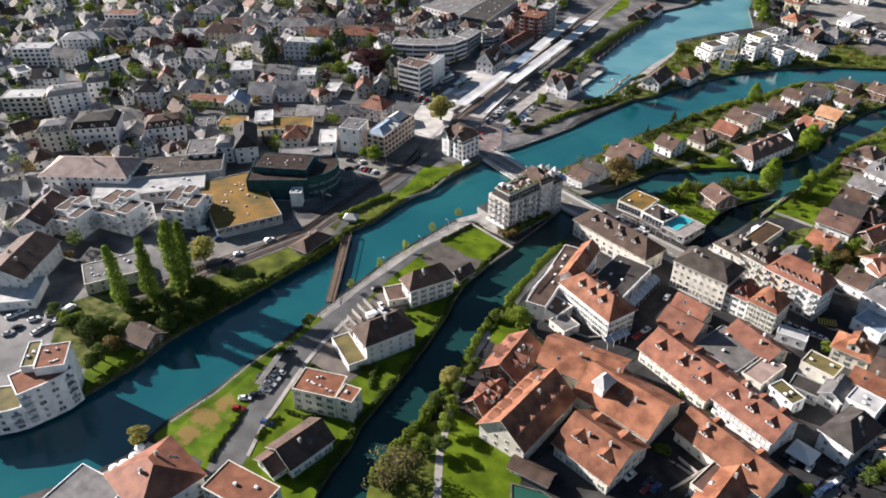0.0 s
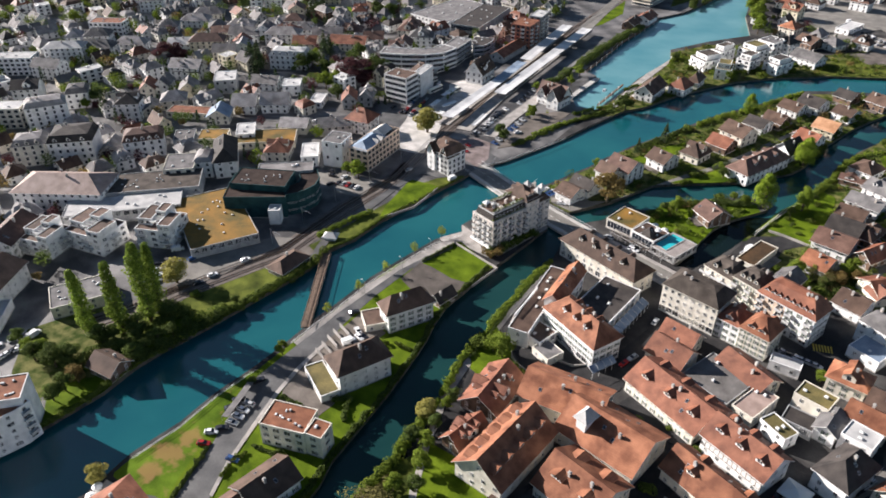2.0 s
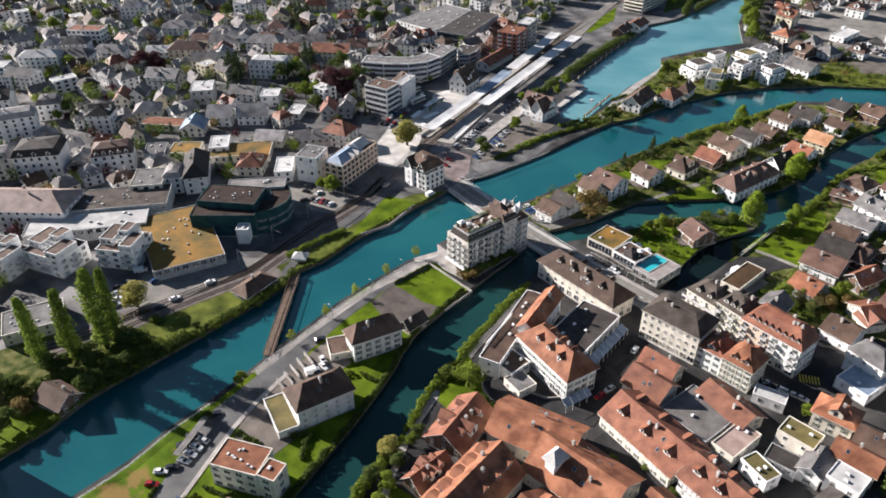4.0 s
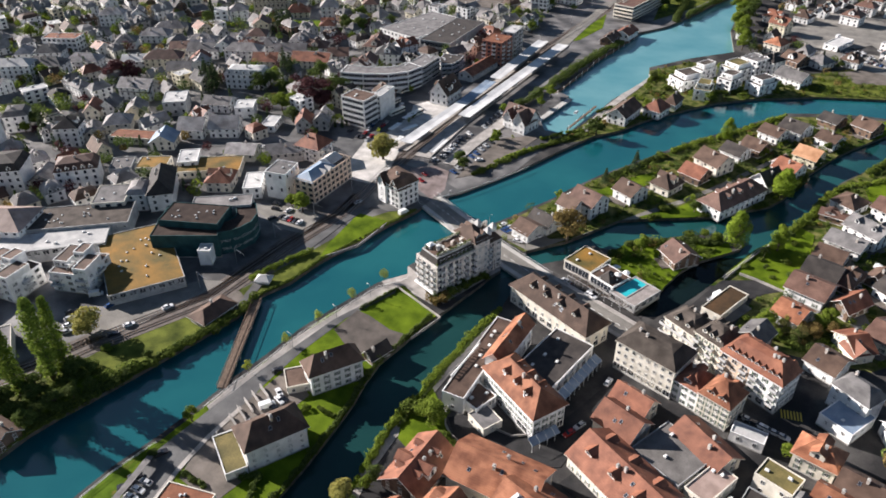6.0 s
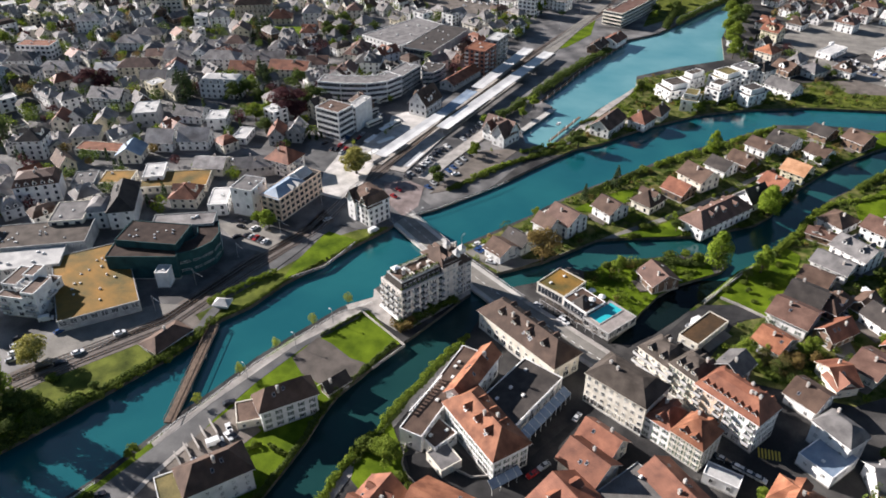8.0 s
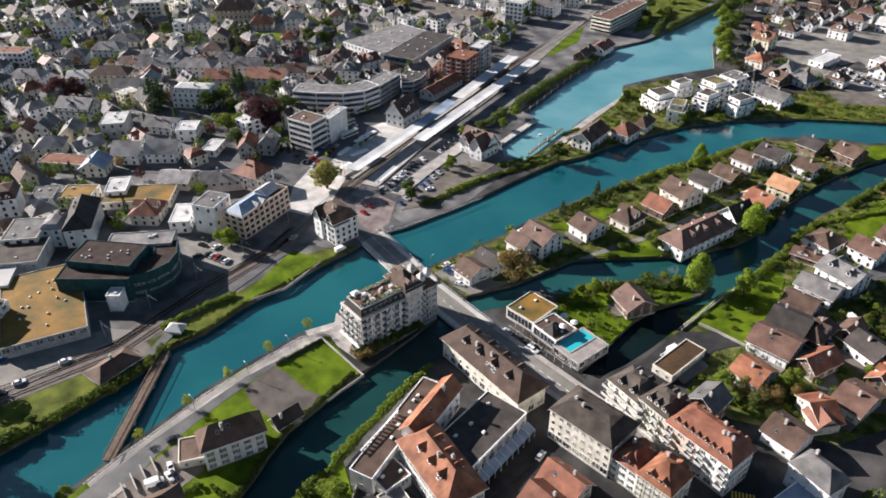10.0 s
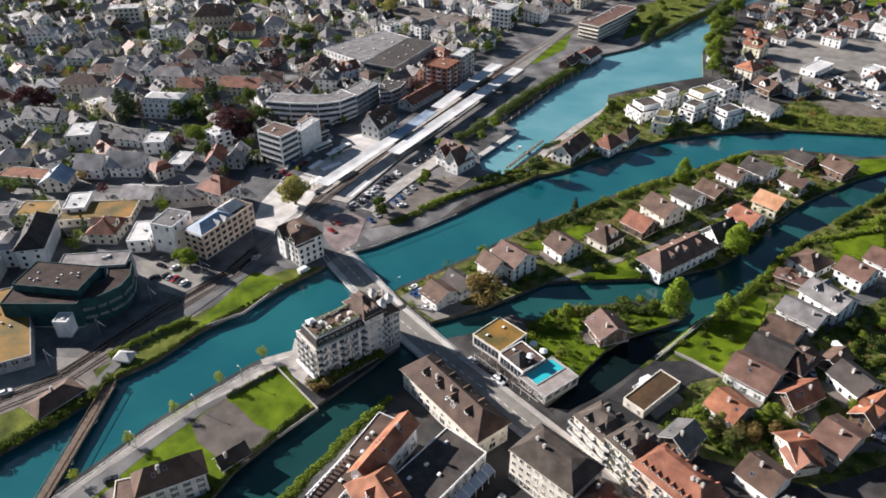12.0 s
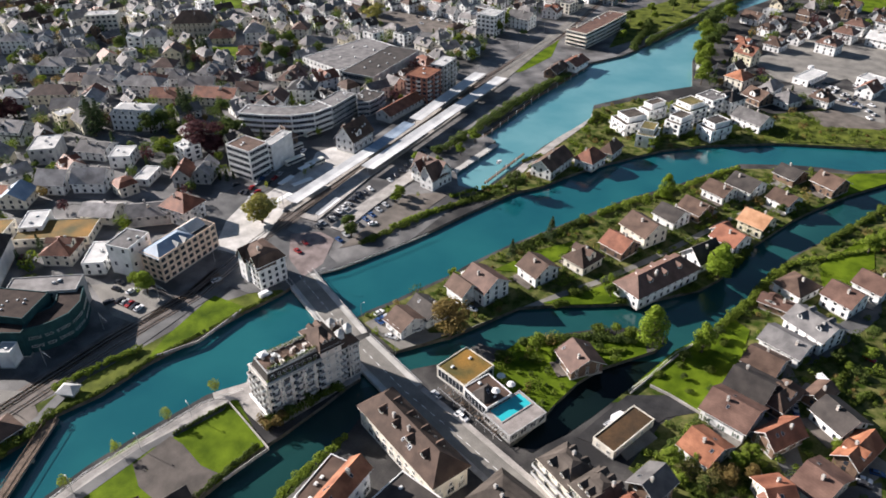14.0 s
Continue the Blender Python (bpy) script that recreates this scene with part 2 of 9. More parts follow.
def dormer_mesh(w, h, tile, wall, deep, glass=0.32):
    """A small gabled dormer, one skin: front with a pane, cheeks and its own tiled roof."""
    s = Solid()
    e, r = 0.3, w * 0.42
    pane = [(-w * glass, 0.08, 0.15), (w * glass, 0.08, 0.15), (w * glass, 0.08, h * 0.95), (0, 0.08, h + r * glass - 0.1), (-w * glass, 0.08, h * 0.95)]
    front = [(-w / 2, 0, -0.7), (w / 2, 0, -0.7), (w / 2, 0, h), (0, 0, h + r), (-w / 2, 0, h)]
    back = [(x, deep + 0.8, z) for x, y, z in front]
    s.loft([pane, [(x, 0, z) for x, y, z in pane], front, back], [2, 0, 0])
    for n, q in enumerate(s.f):
        if n >= 10 and min(s.v[a][2] for a in q) >= h - 0.01:
            s.i[n] = 1
    s.i[-2] = 2
    k = len(s.v)
    top = [(-w / 2 - e, -e, h - e * 0.84 + 0.05), (0, -e, h + r + 0.05), (w / 2 + e, -e, h - e * 0.84 + 0.05)]
    s.shell(top + [(x, deep + 1, z) for x, y, z in top], [(0, 1, 4, 3), (1, 2, 5, 4)], -0.14, 1)
    return s.mesh("dormer", WALL[wall], TILE[tile], GLASS)


DORMERS = {}


def dormer_frame():
    """A slim frame with one upright before a dormer's pane."""
    s = Solid()
    for x in (-0.6, 0.0, 0.54):
        s.box(x, -0.03, 0.15, x + 0.06, 0.05, 1.2)
    s.box(-0.6, -0.03, 0.1, 0.6, 0.05, 0.17)
    s.box(-0.6, -0.03, 1.18, 0.6, 0.05, 1.25)
    return s.mesh("window_frame", FRAME)


DORMER_FRAME = dormer_frame()


def square(r, z, ry=None):
    ry = r if ry is None else ry
    return [(-r, -ry, z), (r, -ry, z), (r, ry, z), (-r, ry, z)]


def chimney_mesh():
    s = Solid()
    s.loft([square(0.4, -1.8), square(0.4, 1.2), square(0.52, 1.2), square(0.52, 1.38), square(0.28, 1.38), square(0.28, 1.75)], [0, 1, 1, 1, 1])
    return s.mesh("chimney", CHIMNEY, CONCRETE)


def hood_mesh():
    s = Solid()
    s.loft([square(0.6, -0.1, 0.45), square(0.6, 0.35, 0.45), square(0.68, 0.35, 0.53), square(0.4, 0.6, 0.3)], [0, 0, 1])
    return s.mesh("roof_hood", STEEL, FRAME)


HOOD = hood_mesh()


def skylight_mesh():
    s = Solid()
    s.loft([square(0.45, -0.1, 0.65), square(0.45, 0.1, 0.65), square(0.36, 0.1, 0.56), square(0.36, 0.06, 0.56)], [0, 0, 0])
    s.i[-1] = 1
    return s.mesh("skylight", STEEL, GLASS)


SKYLIGHT = skylight_mesh()
CHIMNEY_MESH = chimney_mesh()


def roof_mesh(kind, w, d, rise, tile, wall):
    """The roof over a w by d box whose eaves lie at z = 0; the ridge runs along x."""
    s, o, t = Solid(), 0.9, 0.24
    a, b = w / 2, d / 2
    k = rise / max(b, 0.1)
    if kind == "g":
        A, B, z = a + o, b + o, -o * k
        n = max(2, int(w / 4))
        sag = [0.06 * math.sin(i * 2.1) for i in range(n + 1)]
        v = []
        for i in range(n + 1):
            x = -A + 2 * A * i / n
            v += [(x, -B, z), (x, 0, rise + sag[i]), (x, B, z)]
        f = []
        for i in range(n):
            p, q = 3 * i, 3 * i + 3
            f += [(p, q, q + 1, p + 1), (p + 1, q + 1, q + 2, p + 2)]
        s.shell(v, f, t, 0, 1)
    elif kind == "h":
        A, B = a + o, b + o
        r = max(A - B * 0.85, 0.4)
        z = -o * k
        s.shell([(-A, -B, z), (A, -B, z), (A, B, z), (-A, B, z), (-r, 0, rise), (r, 0, rise)], [(0, 1, 5, 4), (1, 2, 5), (2, 3, 4, 5), (3, 0, 4)], t, 0, 1)
    elif kind in "mM":
        i = 1.6 if kind == "m" else min(3.4, b * 0.62)
        A, B = a + 0.45, b + 0.45
        r = max(a - i - (b - i) * 0.8, 0.5)
        m = rise * (0.68 if kind == "m" else 0.84)
        v = [(-A, -B, 0), (A, -B, 0), (A, B, 0), (-A, B, 0), (-a + i, -b + i, m), (a - i, -b + i, m), (a - i, b - i, m), (-a + i, b - i, m), (-r, 0, rise), (r, 0, rise)]
        s.shell(v, [(0, 1, 5, 4), (1, 2, 6, 5), (2, 3, 7, 6), (3, 0, 4, 7), (4, 5, 9, 8), (5, 6, 9), (6, 7, 8, 9), (7, 4, 8)], 0.35, 0, 1)
    else:
        c = 0.2
        s.loft([square(a + 0.08, -0.2, b + 0.08), square(a + 0.08, 0.38, b + 0.08), square(a - c, 0.38, b - c), square(a - c, 0.08, b - c)], [1, 1, 1])
        s.i[-1] = 0
    return s.mesh("roof", TILE[tile], WALL[wall if wall != "t" else "w"])


def band_mesh(length, height):
    """A ribbon window: dark glass divided by slim uprights, in a shallow frame."""
    n = max(1, round(length / 1.8))
    s = Solid()
    s.box(-length / 2 - 0.1, -0.08, -0.1, length / 2 + 0.1, 0.02, 0.0, 1)
    s.box(-length / 2 - 0.1, -0.08, height, length / 2 + 0.1, 0.02, height + 0.1, 1)
    s.box(-length / 2, -0.04, 0, length / 2, 0.02, height, 0)
    for i in range(n + 1):
        x = -length / 2 + i * length / n
        s.box(x - 0.05, -0.07, 0, x + 0.05, 0.02, height, 1)
    return s.mesh("window_band", GLASS, FRAME)


FOOT = []
VIEW = Vector((-0.35, 0.94))
chance = random.Random(7)


def balcony_mesh(w):
    """A slab with a solid parapet, one skin."""
    s = Solid()
    def ring(x, y0, y1, z):
        return [(-x, y0, z), (x, y0, z), (x, y1, z), (-x, y1, z)]
    s.loft([ring(w / 2, -1.35, 0.05, -0.2), ring(w / 2, -1.35, 0.05, 0.0), ring(w / 2 - 0.02, -1.33, 0.05, 0.95), ring(w / 2 - 0.1, -1.25, 0.05, 0.95), ring(w / 2 - 0.1, -1.25, 0.05, 0.0)], [0, 1, 1, 0])
    return s.mesh("balcony", CONCRETE, RAIL)


BALCONY = {2.6: balcony_mesh(2.6), 5.0: balcony_mesh(5.0)}


def house(x, y, w, d, rot, h, roof, rise, tile, wall, st=2, dor=0, bal=0, timber=0, name="house", label="", gap=3.5, chim=1, z=0.0, win=1, dsize=1.0, band=0, hood=0, cross=None, span=None):
    """A house: walls, roof, windows, chimneys and dormers, over the centre x, y. w runs along its own x axis, rot degrees from the world's."""
    if roof == "G":
        w, d, rot, roof = d, w, rot + 90, "g"
    FOOT.append((x, y, w, d, rot))
    ob = base(name, x, y, z, rot)
    words = label or "%s %s, %s %s roof" % (WALL_WORD[wall], ("%s-storey " % COUNT_WORD[st] if st > 1 else "") + name.replace("_", " "), SHAPE_WORD[roof], TILE_WORD[tile])
    tagged(ob, words, {"shed": "shed", "garage": "garage"}.get(name, "house" if "hotel" not in name and "block" not in name else "building"))
    a, b = w / 2, d / 2
    s = Solid()
    top = h - (0.12 if roof != "f" else 0)
    s.loft([square(a + 0.07, -0.3, b + 0.07), square(a + 0.07, 0.5, b + 0.07), square(a, 0.5, b), square(a, top, b)], [1, 1, 0])
    if roof == "g":
        k = len(s.v)
        s.v += [(-a, 0, top + rise - 0.3), (a, 0, top + rise - 0.3)]
        p, q, r, u = k - 4, k - 3, k - 2, k - 1
        s.f.pop(), s.i.pop()
        s.f += [(q, r, k + 1), (u, p, k), (p, q, k + 1, k), (r, u, k, k + 1)]
        s.i += [0, 0, 0, 0]
    if timber:
        for i in range(int(w / 1.6) + 1):
            px = -a + i * w / int(w / 1.6)
            for py in (-b, b):
                s.box(px - 0.09, py - 0.04, h * 0.45, px + 0.09, py + 0.04, h, 2)
        for zz in (h * 0.45, h * 0.72):
            s.box(-a - 0.04, -b - 0.04, zz - 0.1, a + 0.04, -b + 0.04, zz + 0.1, 2)
    part("wall", s.mesh("wall", WALL[wall], CONCRETE, WALL["t"]), ob)
    roof_dx, roof_w = span or (0, w)
    part("roof", roof_mesh(roof, roof_w, d, rise, tile, wall), ob, at=pose(roof_dx, 0, h))
    # windows, storey by storey, on the sides that face the town's open side
    sh = h / st
    turn = Matrix.Rotation(radians(rot), 2)
    far = math.hypot(x + 40, y - 40) > 300
    joined = Solid()
    if band:
        # ribbon windows, one long strip a storey on each side
        for nx, ny, length, half in ((0, -1, w, b), (1, 0, d, a), (-1, 0, d, a)):
            for floor in range(st):
                m = pose(0, ny * half, floor * sh + 1.0) if ny else pose(nx * half, 0, floor * sh + 1.0, 0, 0, 90 * nx)
                part("window_band", band_mesh(length - 1.2, sh - 1.5), ob, at=m)
    style = "shop" if st == 1 and wall == "g" else "plain"
    if wall in "wcy" and st <= 4 and roof != "f" and chance.random() < 0.6:
        style = "shut"
    if roof == "f" and st > 2:
        style = "wide"
    for side, (nx, ny, length, half) in enumerate(((0, -1, w, b), (1, 0, d, a), (0, 1, w, b), (-1, 0, d, a))):
        out = turn @ Vector((nx, ny))
        if out.dot(VIEW) > 0.25 or not win or band:
            continue
        count = max(1, int((length - 1.0) / gap))
        for floor in range(st):
            zz = floor * sh + max(0.8, sh - 2.3)
            if zz + 1.55 > h:
                zz = h - 1.75
            for i in range(count):
                along = (i + 0.5) / count * length - length / 2
                if nx == 0:
                    m = pose(along if ny < 0 else -along, ny * half, zz, 0, 0, 0 if ny < 0 else 180)
                else:
                    m = pose(nx * half, along, zz, 0, 0, 90 if nx > 0 else -90)
                kind = style
                if floor == 0 and "hotel" in name and side in (0, 1):
                    kind = "shop" if sh > 2.6 else style
                if far:
                    ww, hh = (0.55, 1.5) if kind != "wide" else (1.0, 1.5)
                    joined.add([m @ Vector(p) for p in ((-ww, -0.04, 0), (ww, -0.04, 0), (ww, -0.04, hh), (-ww, -0.04, hh), (-ww - 0.1, 0, -0.1), (ww + 0.1, 0, -0.1), (ww + 0.1, 0, hh + 0.1), (-ww - 0.1, 0, hh + 0.1))],
                               [(0, 1, 2, 3), (4, 5, 1, 0), (5, 6, 2, 1), (6, 7, 3, 2), (7, 4, 0, 3)])
                else:
                    part("window", WINDOWS[kind], ob, at=m)
                if bal and floor > 0 and (i + side) % 2 == 0 and roof != "g" and (side == 0 or not name.startswith("town_")):
                    part("balcony", BALCONY[2.6 if length < 12 or st > 5 else 5.0], ob, at=m @ pose(0, 0, -0.75))
        if roof == "g" and nx != 0 and rise > 3:
            part("window", WINDOWS["small"], ob, at=pose(nx * half, 0, h + rise * 0.3, 0, 0, 90 if nx > 0 else -90))
    if joined.v:
        tagged(part("window_row", joined.mesh("window_row", GLASS), ob), kind="stuff")
    # a broad cross gable over the middle of the long sides
    if cross is None:
        cross = far and roof in "gh" and name == "house" and w > 10 and chance.random() < 0.4
    if cross:
        key = ("cross", tile, wall)
        if key not in DORMERS:
            DORMERS[key] = dormer_mesh(4.2, 2.2, tile, wall if wall != "t" else "w", 4.0, 0.16)
        off = chance.uniform(-0.15, 0.15) * w if roof == "g" else 0
        for side in (-1, 1):
            part("cross_gable", DORMERS[key], ob, at=pose(off, side * b * 0.9, h + rise * 0.1 + 0.1, 0, 0, 0 if side < 0 else 180) @ Matrix.Diagonal((1, 1, min(1.0, rise / 4.6), 1)))
    # dormers on the two long slopes
    if dor:
        key = (tile, wall)
        if key not in DORMERS:
            DORMERS[key] = dormer_mesh(1.9, 1.3, tile, wall if wall != "t" else "w", 2.4)
        for side in (-1, 1):
            for i in range(dor):
                along = roof_dx + ((i + 0.5) / dor - 0.5) * (roof_w - (0 if roof == "g" else d * 0.8 if roof == "h" else 3 if roof == "M" else 2))
                back = b + 0.1 if roof == "m" else b - 0.8 if roof == "M" else b * 0.62
                zz = h + (0.5 if roof == "m" else 1.0 if roof == "M" else rise * (1 - back / b))
                gable = part("dormer", DORMERS[key], ob, at=pose(along, side * back, zz, 0, 0, 0 if side < 0 else 180) @ Matrix.Diagonal((dsize, dsize, 1, 1)))
                if not far:
                    part("window_frame", DORMER_FRAME, gable, "white dormer window frame")
    if not far and roof in "gh" and name not in ("shed", "kiosk"):
        for i in range(int(w / 5)):
            side, f = chance.choice((-1, 1)), chance.uniform(0.3, 0.75)
            px = chance.uniform(-0.42, 0.42) * (w if roof == "g" else max(w - d, 1))
            part("skylight", SKYLIGHT, ob, at=pose(px, side * b * f, h + rise * (1 - f), -side * math.degrees(math.atan2(rise, b)), 0, 0))
    if roof != "f":
        for i in range(chim + (w > 16)):
            cx, cy = chance.uniform(-0.3, 0.3) * w, chance.choice((-1, 1)) * d * chance.uniform(0.08, 0.2)
            zz = h + rise * (1 - abs(cy) / b) if roof not in "mM" else h + rise * 0.8
            if roof == "h":
                cx *= 0.5
            part("chimney", CHIMNEY_MESH, ob, at=pose(cx, cy, zz + 0.1))
    elif h > 4:
        for i in range(hood or 1 + int(w / 9)):
            part("roof_hood", HOOD, ob, at=pose(chance.uniform(-0.35, 0.35) * w, chance.uniform(-0.3, 0.3) * d, h + 0.1, 0, 0, chance.choice((0, 90))) @ Matrix.Diagonal((0.7, 0.7, chance.uniform(0.5, 1.2), 1)) if hood else pose(chance.uniform(-0.35, 0.35) * w, chance.uniform(-0.3, 0.3) * d, h + 0.1) @ Matrix.Diagonal((1, 1, chance.uniform(0.7, 1.6), 1)))
    return ob


def inset(pts, d):
    """The outline moved inwards by d (anticlockwise outlines)."""
    out = []
    n = len(pts)
    for i in range(n):
        p, q, r = Vector(pts[i - 1]), Vector(pts[i]), Vector(pts[(i + 1) % n])
        u, v = (q - p).normalized(), (r - q).normalized()
        m = Vector((-u.y - v.y, u.x + v.x))
        m = m / max(0.3, m.length_squared) * 2
        out.append((q.x + m.x * d, q.y + m.y * d))
    return out


def polyblock(front, depth, h, st, tile, wall, name, label, style="window", z=0.0):
    """A block that follows a bent street line: front runs left to right as one faces it."""
    ob = base(name, *front[0], z)
    tagged(ob, label, "building")
    f = [Vector((x - front[0][0], y - front[0][1])) for x, y in front]
    back = []
    for i, p in enumerate(f):
        d = (f[min(i + 1, len(f) - 1)] - f[max(i - 1, 0)]).normalized()
        back.append(Vector((p.x - d.y * depth, p.y + d.x * depth)))
    ring = [tuple(p) for p in f] + [tuple(p) for p in back[::-1]]
    for p, q in zip(front, front[1:]):
        m, d = (Vector(p) + Vector(q)) / 2, Vector(q) - Vector(p)
        FOOT.append((m.x - d.normalized().y * depth / 2, m.y + d.normalized().x * depth / 2, d.length, depth, math.degrees(math.atan2(d.y, d.x))))
    level = lambda r, zz: [(x, y, zz) for x, y in r]
    s = Solid()
    s.loft([level(ring, -0.3), level(ring, h)], [0])
    part("wall", s.mesh("wall", WALL[wall]), ob)
    s = Solid()
    out, inn = inset(ring, -0.15), inset(ring, 0.25)
    s.loft([level(out, h - 0.2), level(out, h + 0.45), level(inn, h + 0.45), level(inn, h + 0.1)], [1, 1, 1])
    s.i[-1] = 0
    part("roof", s.mesh("roof", TILE[tile], WALL[wall]), ob)
    sh = h / st
    edges = list(zip(f, f[1:])) + [(f[-1], back[-1])]
    for e, (p, q) in enumerate(edges):
        d, m = q - p, (p + q) / 2
        turn = math.degrees(math.atan2(d.y, d.x))
        for floor in range(st):
            if style == "band":
                part("window_band", band_mesh(d.length - 0.6, sh - 1.3), ob, at=pose(m.x, m.y, floor * sh + 0.9, 0, 0, turn))
                slab = Solid()
                slab.box(-d.length / 2 - 0.2, -1.1, -0.15, d.length / 2 + 0.2, 0.1, 0.1)
                if floor and e < len(f) - 1:
                    part("balcony_slab", slab.mesh("balcony_slab", WALL[wall]), ob, at=pose(m.x, m.y, floor * sh, 0, 0, turn))
                continue
            if style == "closed":
                for level in (2.4, 6.2):
                    part("window_band", band_mesh(max(1.0, d.length - 1.6), 0.7), ob, at=pose(m.x, m.y, level, 0, 0, turn))
                continue
            n = max(1, int(d.length / 2.9))
            for i in range(n):
                c = p + d * ((i + 0.5) / n)
                at = pose(c.x, c.y, floor * sh + 0.9, 0, 0, turn)
                part("window", WINDOWS["plain" if (i + floor) % 3 else "wide"], ob, at=at)
                if floor and (i + e) % 2 == 0 and e < len(f) - 1:
                    part("balcony", BALCONY[2.6], ob, at=at @ pose(0, 0, -0.75))
    for i in range(3 + int(depth / 4)):
        k = chance.random()
        p = f[0].lerp(f[-1], k).lerp(back[0].lerp(back[-1], k), chance.uniform(0.3, 0.7))
        if style == "band":
            part("roof_hood", HOOD, ob, at=pose(p.x, p.y, h + 0.1))
    return ob




def terrace_block(x, y, w, d, rot, h, tile, st, tile2="lp", tops=((-0.5, -0.12, -0.25, 0.5, 3.0), (0.16, 0.5, -0.5, 0.2, 3.0), (-0.12, 0.16, 0.05, 0.5, 4.6))):
    """White flats that step back into several brown roof terraces, with white pergola beams."""
    low = h - 3.0
    ob = house(x, y, w, d, rot, low, "f", 0, tile2, "w", st=st - 1, bal=1, name="apartment_block", label="white flats with stepped brown roof terraces" + (" and white pergolas" if len(tops) > 1 else ""), hood=1, gap=4.2)
    for x0, x1, y0, y1, up in tops:
        cx, cy, a, b = (x0 + x1) / 2 * w, (y0 + y1) / 2 * d, (x1 - x0) / 2 * w - 0.05, (y1 - y0) / 2 * d - 0.05
        s = Solid()
        s.loft([square(a, -0.2, b), square(a, up, b)], [0])
        part("top_storey", s.mesh("top_storey", WALL["w"]), ob, at=pose(cx, cy, low))
        part("roof_terrace", roof_mesh("f", 2 * a, 2 * b, 0, tile2, "w"), ob, "brown terrace with white parapet", at=pose(cx, cy, low + up))
        for k in (-0.5, 0.5):
            part("window", WINDOWS["wide"], ob, at=pose(cx + k * a, cy - b, low + up - 2.2))
    for i in range(3 if len(tops) > 1 else 0):
        s = Solid()
        s.box(-w * 0.2, -0.15, 2.4, w * 0.2, 0.15, 2.7)
        for k in (-0.18, 0.18):
            s.bar((w * k, 0, 0), (w * k, 0, 2.5), 0.1, 0, 4)
        part("pergola_beam", s.mesh("pergola_beam", FRAME), ob, "white pergola beam", at=pose(w * 0.05, -d * (0.05 + i * 0.13), low + 0.1))
    return ob


def wing(ob, x, y, w, d, rot, h, roof, rise, tile, wall, st=2, gap=2.8):
    """A further gabled or hipped volume of the same house, in the house's own axes."""
    if roof == "G":
        w, d, rot, roof = d, w, rot + 90, "g"
    at = pose(x, y, 0, 0, 0, rot)
    a, b = w / 2, d / 2
    s = Solid()
    top = h - (0.12 if roof != "f" else 0)
    s.loft([square(a, -0.3, b), square(a, top, b)], [0])
    if roof == "g":
        k = len(s.v)
        s.v += [(-a, 0, top + rise - 0.3), (a, 0, top + rise - 0.3)]
        p, q, r, u = k - 4, k - 3, k - 2, k - 1
        s.f.pop(), s.i.pop()
        s.f += [(q, r, k + 1), (u, p, k), (p, q, k + 1, k), (r, u, k, k + 1)]
        s.i += [0, 0, 0, 0]
    part("wall", s.mesh("wall", WALL[wall]), ob, at=at)
    part("roof", roof_mesh(roof, w, d, rise, tile, wall), ob, at=at @ pose(0, 0, h))
    sh = h / st
    for nx, ny, length, half in ((0, -1, w, b), (1, 0, d, a), (-1, 0, d, a)):
        count = max(1, int((length - 0.8) / gap))
        for floor in range(st + (roof == "g" and nx != 0 and rise > 2.4)):
            n = count if floor < st else 1
            for i in range(n):
                along = (i + 0.5) / n * length - length / 2
                m = pose(along, -half, floor * sh + 0.85) if ny else pose(nx * half, along, floor * sh + 0.85, 0, 0, 90 * nx)
                part("window", WINDOWS["plain" if floor < st else "small"], ob, at=at @ m)
    return ob


# ---- ground and river ----
CHANNELS = {}
CHANNELS["main"] = [(-206, 61), (-201, 73), (-195, 84), (-191, 99), (-189, 109), (-187, 118), (-187, 132), (-185, 143), (-180, 161), (-175, 183), (-172, 196), (-169, 211), (-170, 225), (-165, 238), (-163, 257), (-157, 278), (-153, 296), (-148, 312), (-146, 328), (-138, 338), (-126, 364), (-119, 381), (-111, 405), (-101, 432)]
CHANNELS["main"] += [(-90, 446), (-84, 461), (-75, 478), (-62, 497), (-49, 515), (-29, 533), (4, 554), (32, 565), (59, 575), (111, 597), (110, 586), (60, 548), (45, 537), (32, 535), (16, 530), (-8, 518), (-21, 498), (-31, 480), (-49, 454), (-60, 432), (-73, 406), (-82, 389), (-91, 367), (-95, 354)]
CHANNELS["main"] += [(-101, 341), (-105, 331), (-111, 319), (-113, 311), (-123, 289), (-128, 271), (-125, 266), (-133, 255), (-139, 233), (-143, 216), (-145, 197), (-147, 184), (-148, 170), (-150, 152), (-153, 137), (-154, 121), (-158, 104), (-158, 96), (-158, 87), (-161, 79), (-168, 68), (-177, 56), (-181, 45)]
CHANNELS["side"] = [(-90, 292), (-93, 284), (-95, 273), (-99, 254), (-102, 244), (-104, 227), (-106, 215), (-105, 204), (-103, 194), (-102, 183), (-101, 165), (-101, 152)]
CHANNELS["side"] += [(-101, 138), (-101, 131), (-99, 122), (-99, 112), (-98, 103), (-95, 92), (-80, 100), (-85, 110), (-87, 117), (-86, 128), (-85, 139), (-84, 151)]
CHANNELS["side"] += [(-85, 160), (-85, 169), (-87, 180), (-87, 191), (-86, 209), (-85, 229), (-84, 248), (-81, 265), (-82, 280), (-81, 294)]
